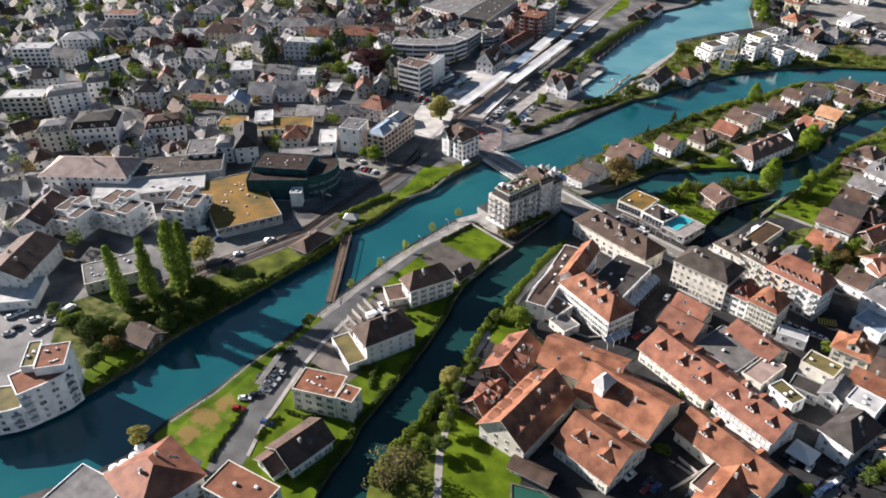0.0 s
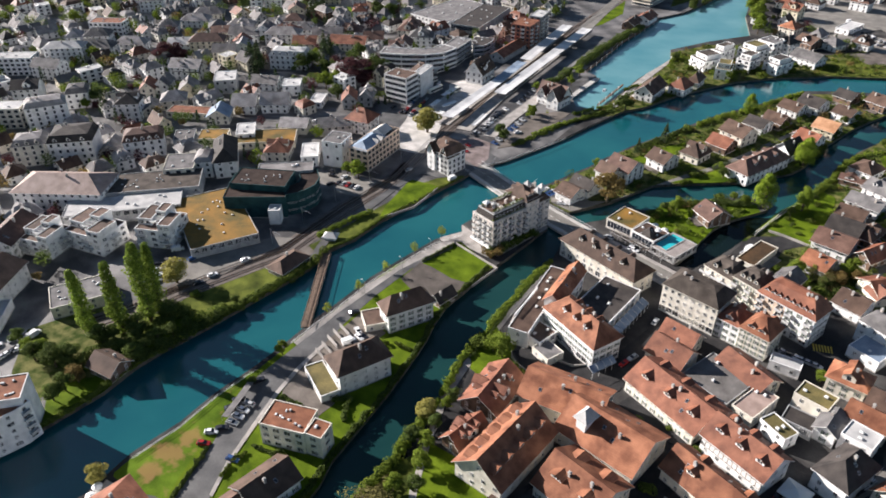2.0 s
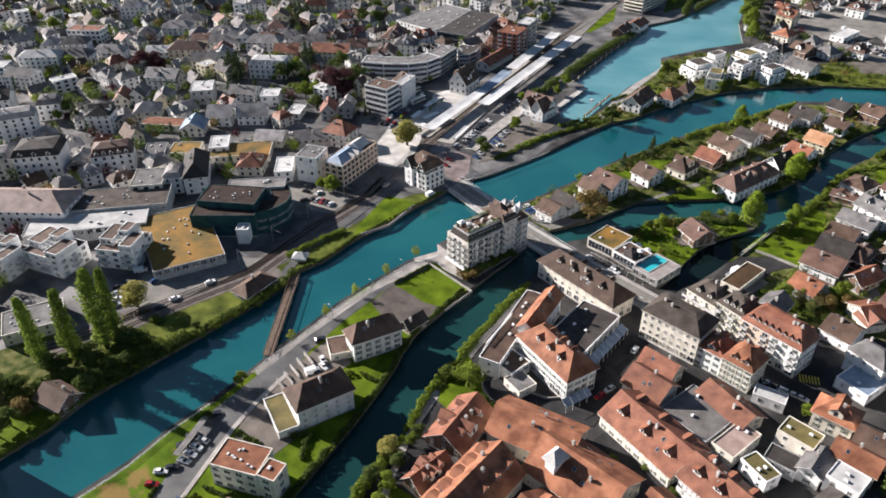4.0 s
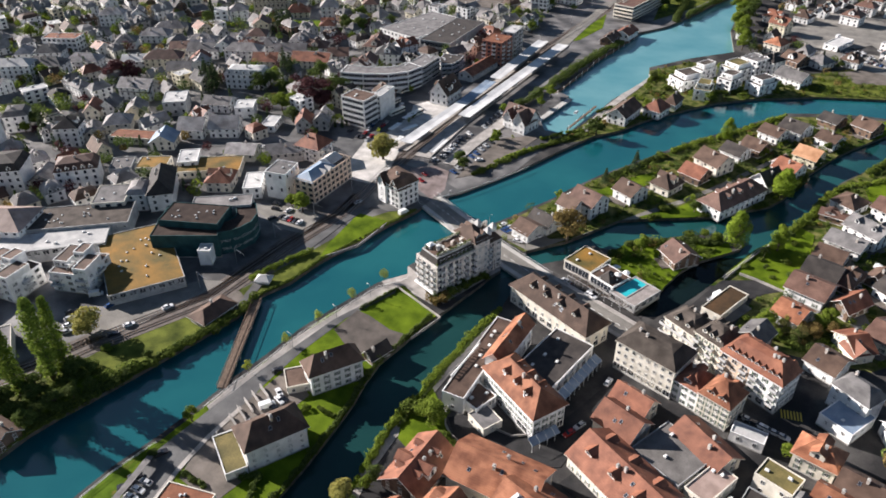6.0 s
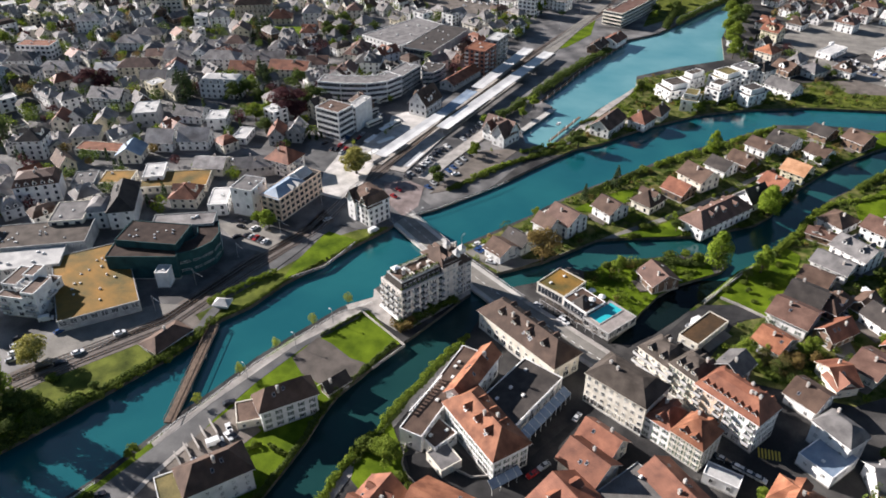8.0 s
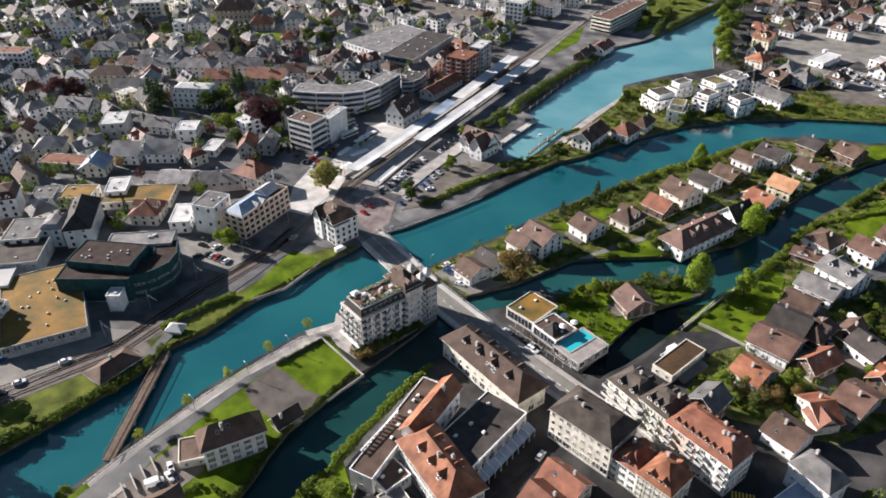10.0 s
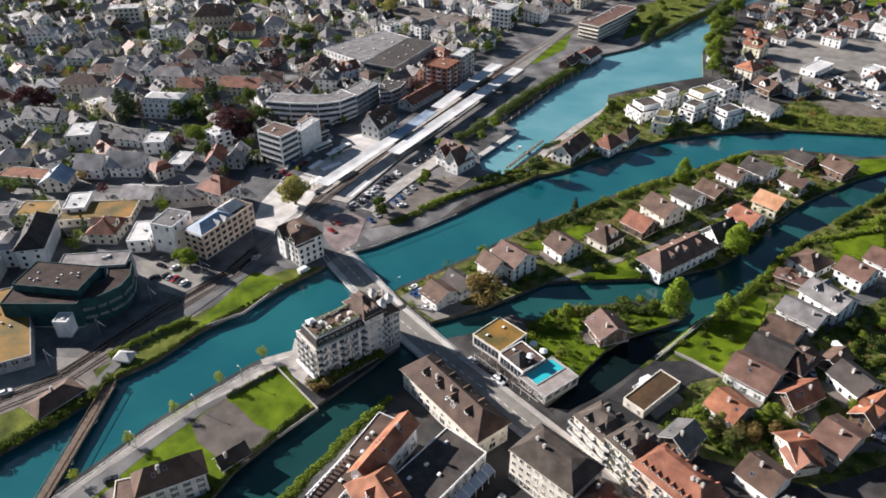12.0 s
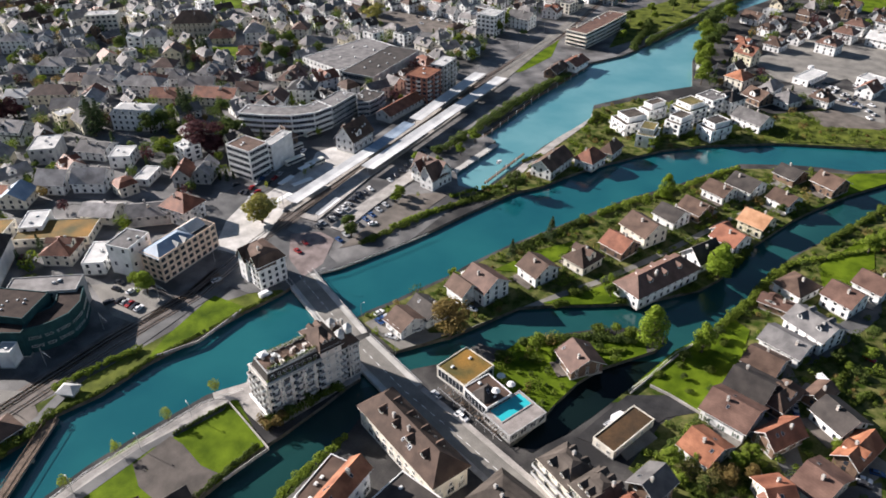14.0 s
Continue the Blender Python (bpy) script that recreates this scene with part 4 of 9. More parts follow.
def offset(pts, d):
    """The line moved sideways by d metres to its left."""
    out = []
    for i, (x, y) in enumerate(pts):
        a, b = pts[max(0, i - 1)], pts[min(len(pts) - 1, i + 1)]
        n = Vector((-(b[1] - a[1]), b[0] - a[0])).normalized() * d
        out.append((x + n.x, y + n.y))
    return out


def ribbon(s, pts, width, z0, z1, slot=0):
    """A continuous strip with a rectangular section."""
    l, r = offset(pts, width / 2), offset(pts, -width / 2)
    s.loft([[(*a, z0), (*b, z0), (*b, z1), (*a, z1)] for a, b in zip(l, r)], [slot] * (len(pts) - 1))


BALLAST = material("railway ballast", (0.085, 0.07, 0.06), tint=(0.15, 0.125, 0.11), scale=0.3, grain=5, bump=0.5)
RAIL_STEEL = plain("rail steel", (0.32, 0.3, 0.28), 0.35, 0.9)


def rails(pts, count):
    """Parallel tracks on ballast with sleepers and two rails each."""
    s = Solid()
    ribbon(s, pts, count * 4.2 + 1.5, -0.1, 0.12)
    tagged(new("track_bed", s.mesh("track_bed", BALLAST)), "brown railway ballast along the tracks", "railway", kind="structure")
    for k in range(count):
        ob = base("railway_track", *pts[0])
        tagged(ob, "single railway track on sleepers in brown ballast", "railway track", "tracks through the station")
        mid = [(x - pts[0][0], y - pts[0][1]) for x, y in offset(pts, (k - (count - 1) / 2) * 4.2)]
        s = Solid()
        for x, y, a in along(mid, 1.4):
            c, n = Vector((math.cos(a), math.sin(a))) * 0.13, Vector((-math.sin(a), math.cos(a))) * 1.25
            p = Vector((x, y))
            s.prism([p - c - n, p + c - n, p + c + n, p - c + n], 0.1, 0.2)
        tagged(part("sleeper_row", s.mesh("sleeper_row", WALL["t"]), ob), kind="stuff")
        for d in (-0.72, 0.72):
            s = Solid()
            ribbon(s, offset(mid, d), 0.12, 0.16, 0.34)
            part("rail", s.mesh("rail", RAIL_STEEL), ob)


def platform(pts, width):
    s = Solid()
    ribbon(s, pts, width, -0.1, 0.55)
    tagged(new("platform", s.mesh("platform", PAVING)), "long pale concrete station platform", "platform", kind="structure")


CANOPY_ROOF = {"light": material("pale canopy sheet", (0.5, 0.5, 0.5), tint=(0.66, 0.66, 0.65), rough=0.45, scale=0.1, vary=0.2), "blue": TILE["bl"]}


def canopy(pts, width, kind):
    """A platform roof: a shallow folded roof on a row of steel posts."""
    ob = base("platform_canopy", *pts[0])
    tagged(ob, "%s flat station platform canopy on steel posts" % ("pale grey" if kind == "light" else "blue glazed"), "canopy", "station canopies")
    mid = [(x - pts[0][0], y - pts[0][1]) for x, y in pts]
    fine = [(x, y) for x, y, a in along(mid, 6)] + [mid[-1]]
    l, r = offset(fine, width / 2), offset(fine, -width / 2)
    s = Solid()
    v, f = [], []
    for a, c, b in zip(l, fine, r):
        v += [(*a, 4.7), (*c, 4.4), (*b, 4.7)]
    for i in range(len(fine) - 1):
        p, q = 3 * i, 3 * i + 3
        f += [(p, p + 1, q + 1, q), (p + 1, p + 2, q + 2, q + 1)]
    s.shell(v, f, 0.25)
    part("roof", s.mesh("roof", CANOPY_ROOF[kind]), ob)
    for x, y, a in along(mid, 11):
        s = Solid()
        s.bar((x, y, 0), (x, y, 4.3), 0.12, 0, 6)
        part("post", s.mesh("post", STEEL), ob)


def shelter(pts, width):
    """A long low bicycle shelter: a thin tilted roof on posts along the kerb."""
    ob = base("bicycle_shelter", *pts[0])
    tagged(ob, "long pale grey bicycle shelter roof on posts", "shelter")
    mid = [(x - pts[0][0], y - pts[0][1]) for x, y in pts]
    l, r = offset(mid, width / 2), offset(mid, -width / 2)
    s = Solid()
    n = len(mid)
    s.shell([(*p, 2.2) for p in l] + [(*p, 2.5) for p in r], [(i, n + i, n + i + 1, i + 1) for i in range(n - 1)], 0.14)
    part("roof", s.mesh("roof", TILE["g"]), ob)
    for side in (l, r):
        for x, y, a in along(side, 4.5):
            s = Solid()
            s.bar((x, y, 0), (x, y, 2.2), 0.06, 0, 5)
            part("post", s.mesh("post", STEEL), ob)


def railing(pts):
    """A pale metal railing along the water: rails and slim posts."""
    ob = base("river_railing", *pts[0])
    tagged(ob, "slim pale metal railing along the river edge", "railing")
    mid = [(x - pts[0][0], y - pts[0][1]) for x, y in pts]
    for z in (0.5, 1.0):
        s = Solid()
        ribbon(s, mid, 0.08, z, z + 0.08)
        part("rail", s.mesh("rail", FRAME), ob)
    s = Solid()
    for x, y, a in along(mid, 2.0):
        s.bar((x, y, -0.1), (x, y, 1.05), 0.045, 0, 4)
    tagged(part("post_row", s.mesh("post_row", FRAME), ob), kind="stuff")


def basin(pts):
    """A small mill basin: a stone rim round green water."""
    if sum((b[0] - a[0]) * (b[1] + a[1]) for a, b in zip(pts, pts[1:] + pts[:1])) > 0:
        pts = pts[::-1]
    ob = base("mill_basin", 0, 0)
    tagged(ob, "small walled mill basin with green water", "basin")
    level = lambda r, z: [(x, y, z) for x, y in r]
    s = Solid()
    s.loft([level(inset(pts, -0.3), -0.3), level(inset(pts, -0.3), 0.45), level(inset(pts, 0.2), 0.45), level(inset(pts, 0.2), 0.1)], [0, 0, 0])
    part("rim", s.mesh("rim", STONE), ob)
    part("basin_water", mesh_from("basin_water", level(inset(pts, 0.19), 0.18), [tuple(range(len(pts)))], [water_material("mill water", (0.015, 0.07, 0.05), (0.03, 0.1, 0.07))]), ob, "still green water")


hedge_rng = random.Random(11)


def hedge(pts, width, height, kind):
    """A belt of shrubs of uneven height along a line."""
    s = Solid()
    for x, y, a in along(pts, max(1.1, width * 0.35)):
        if hedge_rng.random() < (0.12 if kind != "dark" else 0.0):
            continue
        if in_water(x, y):
            continue
        r = width * hedge_rng.uniform(0.35, 0.7)
        d = hedge_rng.uniform(-0.25, 0.25) * width
        leaf_cloud(s, (x - math.sin(a) * d, y + math.cos(a) * d, height * 0.4), r, height / width * hedge_rng.uniform(0.6, 1.2), int(60 + r * r * 30), 0.32, hedge_rng, 4)
    ob = new("shrub_belt", s.mesh("shrub_belt", LEAVES[kind]))
    return tagged(ob, "uneven green belt of shrubs along the bank", "shrubs", kind="stuff")


def pier(pts, width):
    ob = base("landing_pier", *pts[0])
    tagged(ob, "narrow landing pier with timber deck and piles", "pier")
    mid = [(x - pts[0][0], y - pts[0][1]) for x, y in pts]
    s = Solid()
    ribbon(s, mid, width, -0.5, 0.12)
    part("deck", s.mesh("deck", CONCRETE if width > 2 else TIMBER), ob)
    for x, y, a in along(offset(mid, -width / 2 - 0.2), 9):
        s = Solid()
        s.bar((x, y, -3.5), (x, y, 2.2), 0.16, 0, 7)
        part("pile", s.mesh("pile", FRAME), ob)


def masts(pts, step):
    """Steel poles with a cantilever arm for the overhead wire."""
    for x, y, a in along(offset(pts, 6), step):
        s = Solid()
        ob = base("catenary_mast", x, y, 0, math.degrees(a))
        tagged(ob, "grey steel overhead line mast beside the tracks", "mast", "masts along the railway")
        s.bar((0, 0, -0.2), (0, 0, 8), 0.13, 0, 6)
        part("pole", s.mesh("pole", STEEL), ob)
        s = Solid()
        s.bar((0, 0, 7), (0, -5.5, 6.6), 0.06, 0, 5)
        part("arm", s.mesh("arm", STEEL), ob)
        s = Solid()
        s.bar((0, 0, 7.9), (0, -4.0, 6.7), 0.04, 0, 5)
        part("stay", s.mesh("stay", STEEL), ob)


def lamps(pts, step):
    for x, y, a in along(pts, step):
        ob = base("street_lamp", x, y, 0, math.degrees(a))
        tagged(ob, "slim grey street lamp post beside the road", "street lamp", "street lamps")
        s = Solid()
        s.bar((0, 0, -0.2), (0, 0, 6.5), 0.08, 0, 6)
        part("post", s.mesh("post", STEEL), ob)
        s = Solid()
        s.bar((0, 0, 6.45), (0, 1.2, 6.6), 0.05, 0, 5)
        part("arm", s.mesh("arm", STEEL), ob)
        s = Solid()
        s.loft([square(0.12, 6.5, 0.3), square(0.18, 6.6, 0.4), square(0.1, 6.7, 0.3)], [0, 0])
        part("lantern", s.mesh("lantern", FRAME), ob, at=pose(0, 1.4, 0))


def wall(pts, height):
    s = Solid()
    ribbon(s, pts, 0.35, -0.2, height)
    return tagged(new("garden_wall", s.mesh("garden_wall", PAVING)), "low pale stone garden wall", "wall", kind="structure")


# ---- cars ----
PAINT = {k: plain(k + " car paint", c, 0.25) for k, c in {"white": (0.75, 0.75, 0.75), "silver": (0.4, 0.41, 0.42), "dark": (0.03, 0.03, 0.035), "red": (0.28, 0.02, 0.02),
                                                          "blue": (0.03, 0.07, 0.18), "van": (0.78, 0.78, 0.78), "bus": (0.7, 0.68, 0.6)}.items()}
TYRE = plain("tyre rubber", (0.02, 0.02, 0.02), 0.9)
LAMP = plain("headlight glass", (0.6, 0.6, 0.62), 0.1)
TAIL = plain("tail light", (0.3, 0.01, 0.01), 0.3)


def section(x, w, z0, z1):
    return [(x, -w, z0), (x, w, z0), (x, w, z1), (x, -w, z1)]


def build_car(kind):
    """A vehicle on the origin, its nose towards +x."""
    ob = new({"bus": "bus", "van": "van"}.get(kind, "car"))
    s, g = Solid(), Solid()
    if kind == "bus":
        length, w = 12.0, 1.25
        s.loft([section(-6, 1.15, 0.5, 2.9), section(-5.9, w, 0.35, 3.1), section(5.8, w, 0.35, 3.1), section(6, 1.15, 0.45, 2.8)], [0, 0, 0])
        g.loft([section(-5.7, w + 0.02, 1.4, 2.5), section(6.03, w + 0.02, 1.4, 2.5)], [0])
        axles, r = (-3.6, 3.8), 0.5
    elif kind == "van":
        length, w = 5.4, 0.98
        s.loft([section(-2.7, w * 0.95, 0.4, 2.2), section(-2.6, w, 0.3, 2.35), section(1.3, w, 0.3, 2.35), section(1.9, w, 0.3, 1.3), section(2.6, w * 0.9, 0.35, 1.1), section(2.7, w * 0.85, 0.4, 0.9)], [0] * 5)
        g.loft([section(1.38, w * 0.92, 1.4, 2.2), section(1.86, w * 0.92, 1.36, 1.42)], [0])
        axles, r = (-1.8, 1.75), 0.36
    else:
        length, w = 4.4, 0.9
        s.loft([section(-2.2, w * 0.85, 0.4, 0.85), section(-2.1, w, 0.25, 0.95), section(-1.2, w, 0.22, 1.0), section(0.9, w, 0.22, 0.98), section(2.0, w * 0.95, 0.25, 0.8), section(2.2, w * 0.8, 0.35, 0.65)], [0] * 5)
        g.loft([section(-1.9, w * 0.8, 0.9, 0.97), section(-1.3, w * 0.74, 0.9, 1.4), section(0.1, w * 0.74, 0.9, 1.42), section(0.95, w * 0.8, 0.9, 0.98)], [0] * 3)
        axles, r = (-1.35, 1.35), 0.32
        t = Solid()
        t.loft([section(-1.35, w * 0.66, 1.39, 1.44), section(0.15, w * 0.66, 1.41, 1.47)], [0])
        part("roof_panel", t.mesh("roof_panel", PAINT[kind]), ob)
    part("body", s.mesh("body", PAINT[kind]), ob)
    part("windscreen", g.mesh("windscreen", GLASS), ob)
    wheel = Solid()
    wheel.bar((0, -0.11, 0), (0, 0.11, 0), r, 0, 12)
    me = wheel.mesh("wheel", TYRE)
    for x in axles:
        for y in (-w + 0.08, w - 0.08):
            part("wheel", me, ob, at=pose(x, y, r))
    lamp, tail = Solid(), Solid()
    lamp.box(-0.04, -0.16, -0.07, 0.04, 0.16, 0.07)
    tail.box(-0.04, -0.12, -0.08, 0.04, 0.12, 0.08)
    ml, mt = lamp.mesh("headlight", LAMP), tail.mesh("tail_light", TAIL)
    for y in (-w * 0.62, w * 0.62):
        part("headlight", ml, ob, at=pose(length / 2 - 0.03, y, 0.62 if kind not in ("bus", "van") else 0.8))
        part("tail_light", mt, ob, at=pose(-length / 2 + 0.02, y, 0.72))
    words = {"bus": "pale city bus standing at the station", "van": "white delivery van parked on the street"}.get(kind, "parked %s car on the street" % {"dark": "black"}.get(kind, kind))
    return tagged(ob, words, {"bus": "bus", "van": "van"}.get(kind, "car"), "parked cars")


CARS = {}


def car(x, y, rot, kind):
    m = pose(x, y, ground_z(x, y), 0, 0, rot)
    if kind not in CARS:
        CARS[kind] = build_car(kind)
        CARS[kind].matrix_basis = m
        return CARS[kind]
    return copy_thing(CARS[kind], m)


# the paved town north of the river lies under all other covers and does not keep houses away
sheet([(-1500, -60), (-330, 40), (-195, 50), (-172, 115), (-158, 190), (-148, 240), (-136, 300), (-125, 345), (-118, 425), (-122, 500), (-100, 620), (-85, 740), (-55, 850), (-33, 940), (0, 1500), (-1500, 1500)], "pavement", TOWN, "streets and yards of the town, paled for haze")
SHEETS.clear()
paved([(-155.8, 95.3), (-147, 93.8), (-139.1, 96.1), (-134, 95.9), (-137.6, 111.5), (-143.5, 126), (-145.6, 137.5), (-147.5, 149.3), (-149.1, 150.2), (-151.3, 135.1), (-152.2, 119), (-156.3, 102.5), (-156.5, 96.5)], "WORN_GRASS", "riverside grass along the road, worn brown in places")
rough([(-186.6, 118.8), (-185.6, 131.3), (-184.3, 143), (-178.8, 160.3), (-174.2, 182.7), (-171.1, 195.8), (-168.1, 210.1), (-169.2, 223.9), (-176.5, 226.4), (-183.1, 209.6), (-190, 191), (-197.2, 170.9), (-201.2, 155.7), (-206.2, 137), (-209.7, 123.8), (-200.9, 111.2), (-189.4, 101.5), (-188.2, 108.9)], "overgrown grass bank of the river")
rough([(-169.2, 223.9), (-164.9, 237), (-163.1, 256.6), (-156.2, 277.8), (-152.2, 294.6), (-147.5, 311.2), (-152.8, 312), (-161.5, 296.5), (-168.5, 262.9), (-172.9, 239.6), (-176.5, 226.4)], "overgrown grass bank of the river")
lawn([(-121.7, 255.2), (-102.7, 245.4), (-101.6, 236.8), (-106.3, 212.9), (-104.8, 201.1), (-101.3, 181.8), (-100.5, 164.9), (-100.5, 130.5), (-98.1, 111.5), (-93.2, 91.1), (-126.5, 73.2), (-133.4, 97.4), (-145.9, 145.6), (-143.4, 169.8), (-136, 228.7)], "riverside grass around the houses on the island")
garden([(-108.1, 315.1), (-102.3, 326.2), (-92.5, 349.6), (-80.2, 383.3), (-71.3, 400.1), (-57.7, 425.9), (-47.1, 447.2), (-29.3, 473.3), (-19.5, 490.8), (-6.4, 509.9), (16.8, 521.8), (32.5, 526.8), (45.5, 530.4), (60, 541.1), (103.8, 572.8), (103.4, 563.3), (60.5, 528.9), (44.7, 507.2), (31.7, 485.3), (23.8, 469.3), (12.6, 439.8), (8.6, 423.1), (4.9, 407), (-0.8, 396.8), (-9.4, 386), (-19.7, 374.5), (-35.7, 364.4), (-48.4, 357.1), (-60.2, 349.8), (-71.2, 328.8), (-75.3, 322.1), (-86.8, 306.4)], "gardens of the narrow river island")
lawn([(-52.7, 314.9), (-50, 330.9), (-35.3, 341.2), (-12.6, 350.7), (-9.1, 342.3), (-17.6, 321.5), (-25.5, 305.3), (-27.5, 295.8), (-44.5, 306.7)], "garden grass beside the pool house")
garden([(-8.2, 323), (0.9, 350.2), (10.9, 372.9), (21.2, 402.4), (28.8, 432.2), (39.8, 454.1), (61.7, 501.6), (106.9, 534.9), (99.3, 382.9), (69.6, 319.4), (47.2, 294.6), (17.1, 290.3), (4, 295.2), (7.3, 315), (15, 327.6), (3.3, 330)], "gardens between the houses on the far bank")
garden([(-100.4, 430.1), (-83.4, 458.8), (-62.1, 495.3), (-28.6, 531.7), (31.7, 563.6), (104.7, 595.2), (106.7, 643.3), (43.9, 591.3), (21.9, 616.7), (0.6, 595.4), (-24, 587), (-77.8, 580.3), (-98.9, 550.4), (-97.9, 513.6), (-106.6, 457.6), (-110.3, 434.6), (-115, 418.9), (-121.6, 407.7)], "grass and gardens on the tongue of land")
lawn([(-162.8, 260.1), (-165.8, 270.1), (-168.3, 295.4), (-153.9, 295.5), (-155.1, 273.8)], "grass strip on the north bank")
rough([(-189.2, 161.2), (-194.8, 181.7), (-184.4, 200.1), (-178.2, 203.4), (-174.8, 192.3), (-180.8, 173.2)], "rough grass on the north bank")
lawn([(-194.9, 137.2), (-196.1, 153.8), (-183.6, 164.2), (-185.6, 157.6), (-186.3, 143.5)], "shaded grass below the poplars")
rough([(-78.6, 142.7), (-73.4, 138.7), (-66.5, 117.9), (-63, 108), (-80, 101), (-86, 118), (-85.5, 132)], "rough grass between the channel and its path")
garden([(-236, 128), (-224, 150), (-206, 152), (-196, 138), (-200, 112), (-212, 104), (-222, 112)], "planted yard edge behind the poplars")
rough([(-129, 676), (-142.8, 768), (-118.9, 825), (-92, 833), (-100, 770), (-111.6, 720)], "green strip above the harbour bank")
lawn([(-73.4, 135.8), (-76.3, 149), (-64.2, 147.3), (-49.7, 138.7), (-48.4, 127.4), (-48.8, 114.9), (-60.6, 108.6)], "lawn beside the market hall")
lawn([(-393.4, 527.4), (-374.4, 537.5), (-356.9, 518.2), (-375.1, 508.4)], "small lawn between town houses")
lawn([(-493, 637.8), (-471.6, 655.8), (-445.7, 626.8), (-466.2, 609.8)], "meadow at the edge of town")
lawn([(-176.9, 582), (-172.4, 641.2), (-169.6, 662.2), (-162.9, 629.1), (-168.9, 592.6)], "grass verge by the railway")
lawn([(7, 870.8), (42.7, 860.5), (99.2, 829.5), (103.7, 1035.8), (1.4, 933)], "meadow beyond the terraced houses")
paved([(-124, 257.3), (-136, 228.7), (-141.9, 193), (-143.4, 169.8), (-145.2, 152.9), (-145.9, 145.6), (-137.5, 116.2), (-133.4, 97.4), (-130.2, 83.5), (-126.5, 73.2), (-116.8, 78.4), (-120.8, 88.6), (-124.9, 104.4), (-131.7, 129.4), (-134.2, 146.9), (-133.3, 164.7), (-135.2, 186.9), (-134.3, 206.8), (-131, 229.8), (-122.9, 252.3)], "ASPHALT", "riverside road along the island")
paved([(-123.6, 262.5), (-131.1, 251.2), (-136.7, 229.8), (-140.8, 212.9), (-142.6, 193.9), (-144.7, 181), (-145.5, 169.4), (-143.4, 168.6), (-140.9, 191.4), (-134.9, 226.8), (-123.2, 258.7)], "PAVING", "pale river promenade")
paved([(-135.1, 153.1), (-135.2, 175), (-133.2, 196.3), (-118.3, 189.9), (-122.2, 167), (-129.2, 163.3), (-114.2, 151.1), (-116.4, 140.6), (-131.6, 143.4)], "GRAVEL", "paved forecourt of the white houses")
paved([(-131.2, 222.1), (-129.9, 235.9), (-123.8, 235.3), (-112.7, 232), (-105, 232.4), (-102.2, 223.2), (-103.3, 218.4), (-113.5, 215.9), (-123.2, 217.3)], "TRODDEN", "gravel lot beside the lawn")
paved([(-31, 207), (-27, 212), (-18.5, 203.6), (-8, 198), (-1.6, 195.4), (-2.6, 191.4), (-12, 194), (-20.5, 199)], "WORN", "worn lane between the old-town roofs")
paved([(-81.3, 257.4), (-83.8, 222.7), (-85.4, 186.8), (-85.1, 173.2), (-79.7, 151.4), (-74.4, 132.8), (-67.1, 117.4), (-62.7, 107.5), (-60.7, 108.5), (-65, 118.5), (-72.4, 133.9), (-77.5, 151.2), (-82, 171.5), (-82.5, 186.5), (-81.1, 222.1), (-78.8, 257.8)], "PAVING", "pale footpath along the side channel")
paved([(-107.7, 312.6), (-101.8, 325.3), (-92.8, 325.4), (-83, 319.3), (-75.5, 323.4), (-86.5, 305.8), (-96.1, 308.5)], "WORN", "parking place beside the bridge")
paved([(-75.2, 322.9), (-60.2, 348.2), (-50.5, 365.2), (-38.9, 383), (-25.1, 409), (-9, 444), (5.4, 474.5), (6.9, 473), (-7.2, 441.1), (-23.1, 406.2), (-36.9, 380.5), (-48.4, 362.9), (-58, 346.1)], "WORN", "narrow lane through the island gardens")
paved([(3.3, 330), (15.3, 326.4), (30.3, 331.8), (45.1, 310.8), (51.4, 309.3), (68.5, 318.7), (68.2, 324.7), (56.8, 316.1), (46.9, 321.3), (41.9, 334.1), (42.8, 354.8), (37.8, 364.8), (47.9, 373.7), (64.1, 411.6), (63.5, 423.5), (42.9, 384.9), (36.1, 363.8), (34.8, 335.7), (14.2, 331.5), (4.4, 333)], "ASPHALT", "lane and yards between the houses")
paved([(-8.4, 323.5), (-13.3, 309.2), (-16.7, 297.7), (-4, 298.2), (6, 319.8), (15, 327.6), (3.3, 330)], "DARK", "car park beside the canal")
paved([(-240.9, 320.1), (-228.5, 339.6), (-225.7, 380), (-217.8, 426.5), (-217.5, 458.6), (-207.1, 455.3), (-205.3, 415.2), (-209.8, 370.4), (-199.4, 342.8), (-211.1, 322.6)], "ASPHALT", "street along the station")
paved([(-199.4, 342.8), (-207.3, 371.8), (-208, 413.7), (-204.9, 452.1), (-195, 448.9), (-194.2, 395.7), (-191.2, 352.9)], "PLAZA", "station forecourt")
paved([(-185.6, 313.8), (-199.4, 342.8), (-187.2, 352.2), (-158.3, 348.8), (-139, 339.3), (-142.4, 328), (-145.7, 317.3), (-159.3, 305.5), (-171.3, 305.4)], "ASPHALT", "street crossing by the bridge")
paved([(-173, 349), (-162, 357), (-153, 355), (-145.8, 337), (-147, 325), (-161, 333)], "REDWAY", "faded red surface of the street crossing")
paved([(-146.8, 349.9), (-145.8, 405.3), (-127.5, 418.6), (-131.7, 382.5), (-138.4, 359.7)], "GRAVEL", "gravel car park by the water")
paved([(-220.4, 278.5), (-211.7, 285.5), (-191.4, 287.8), (-184.5, 287.3), (-182.8, 270.1), (-195.6, 269)], "WORN", "pale parking yard beside the railway")
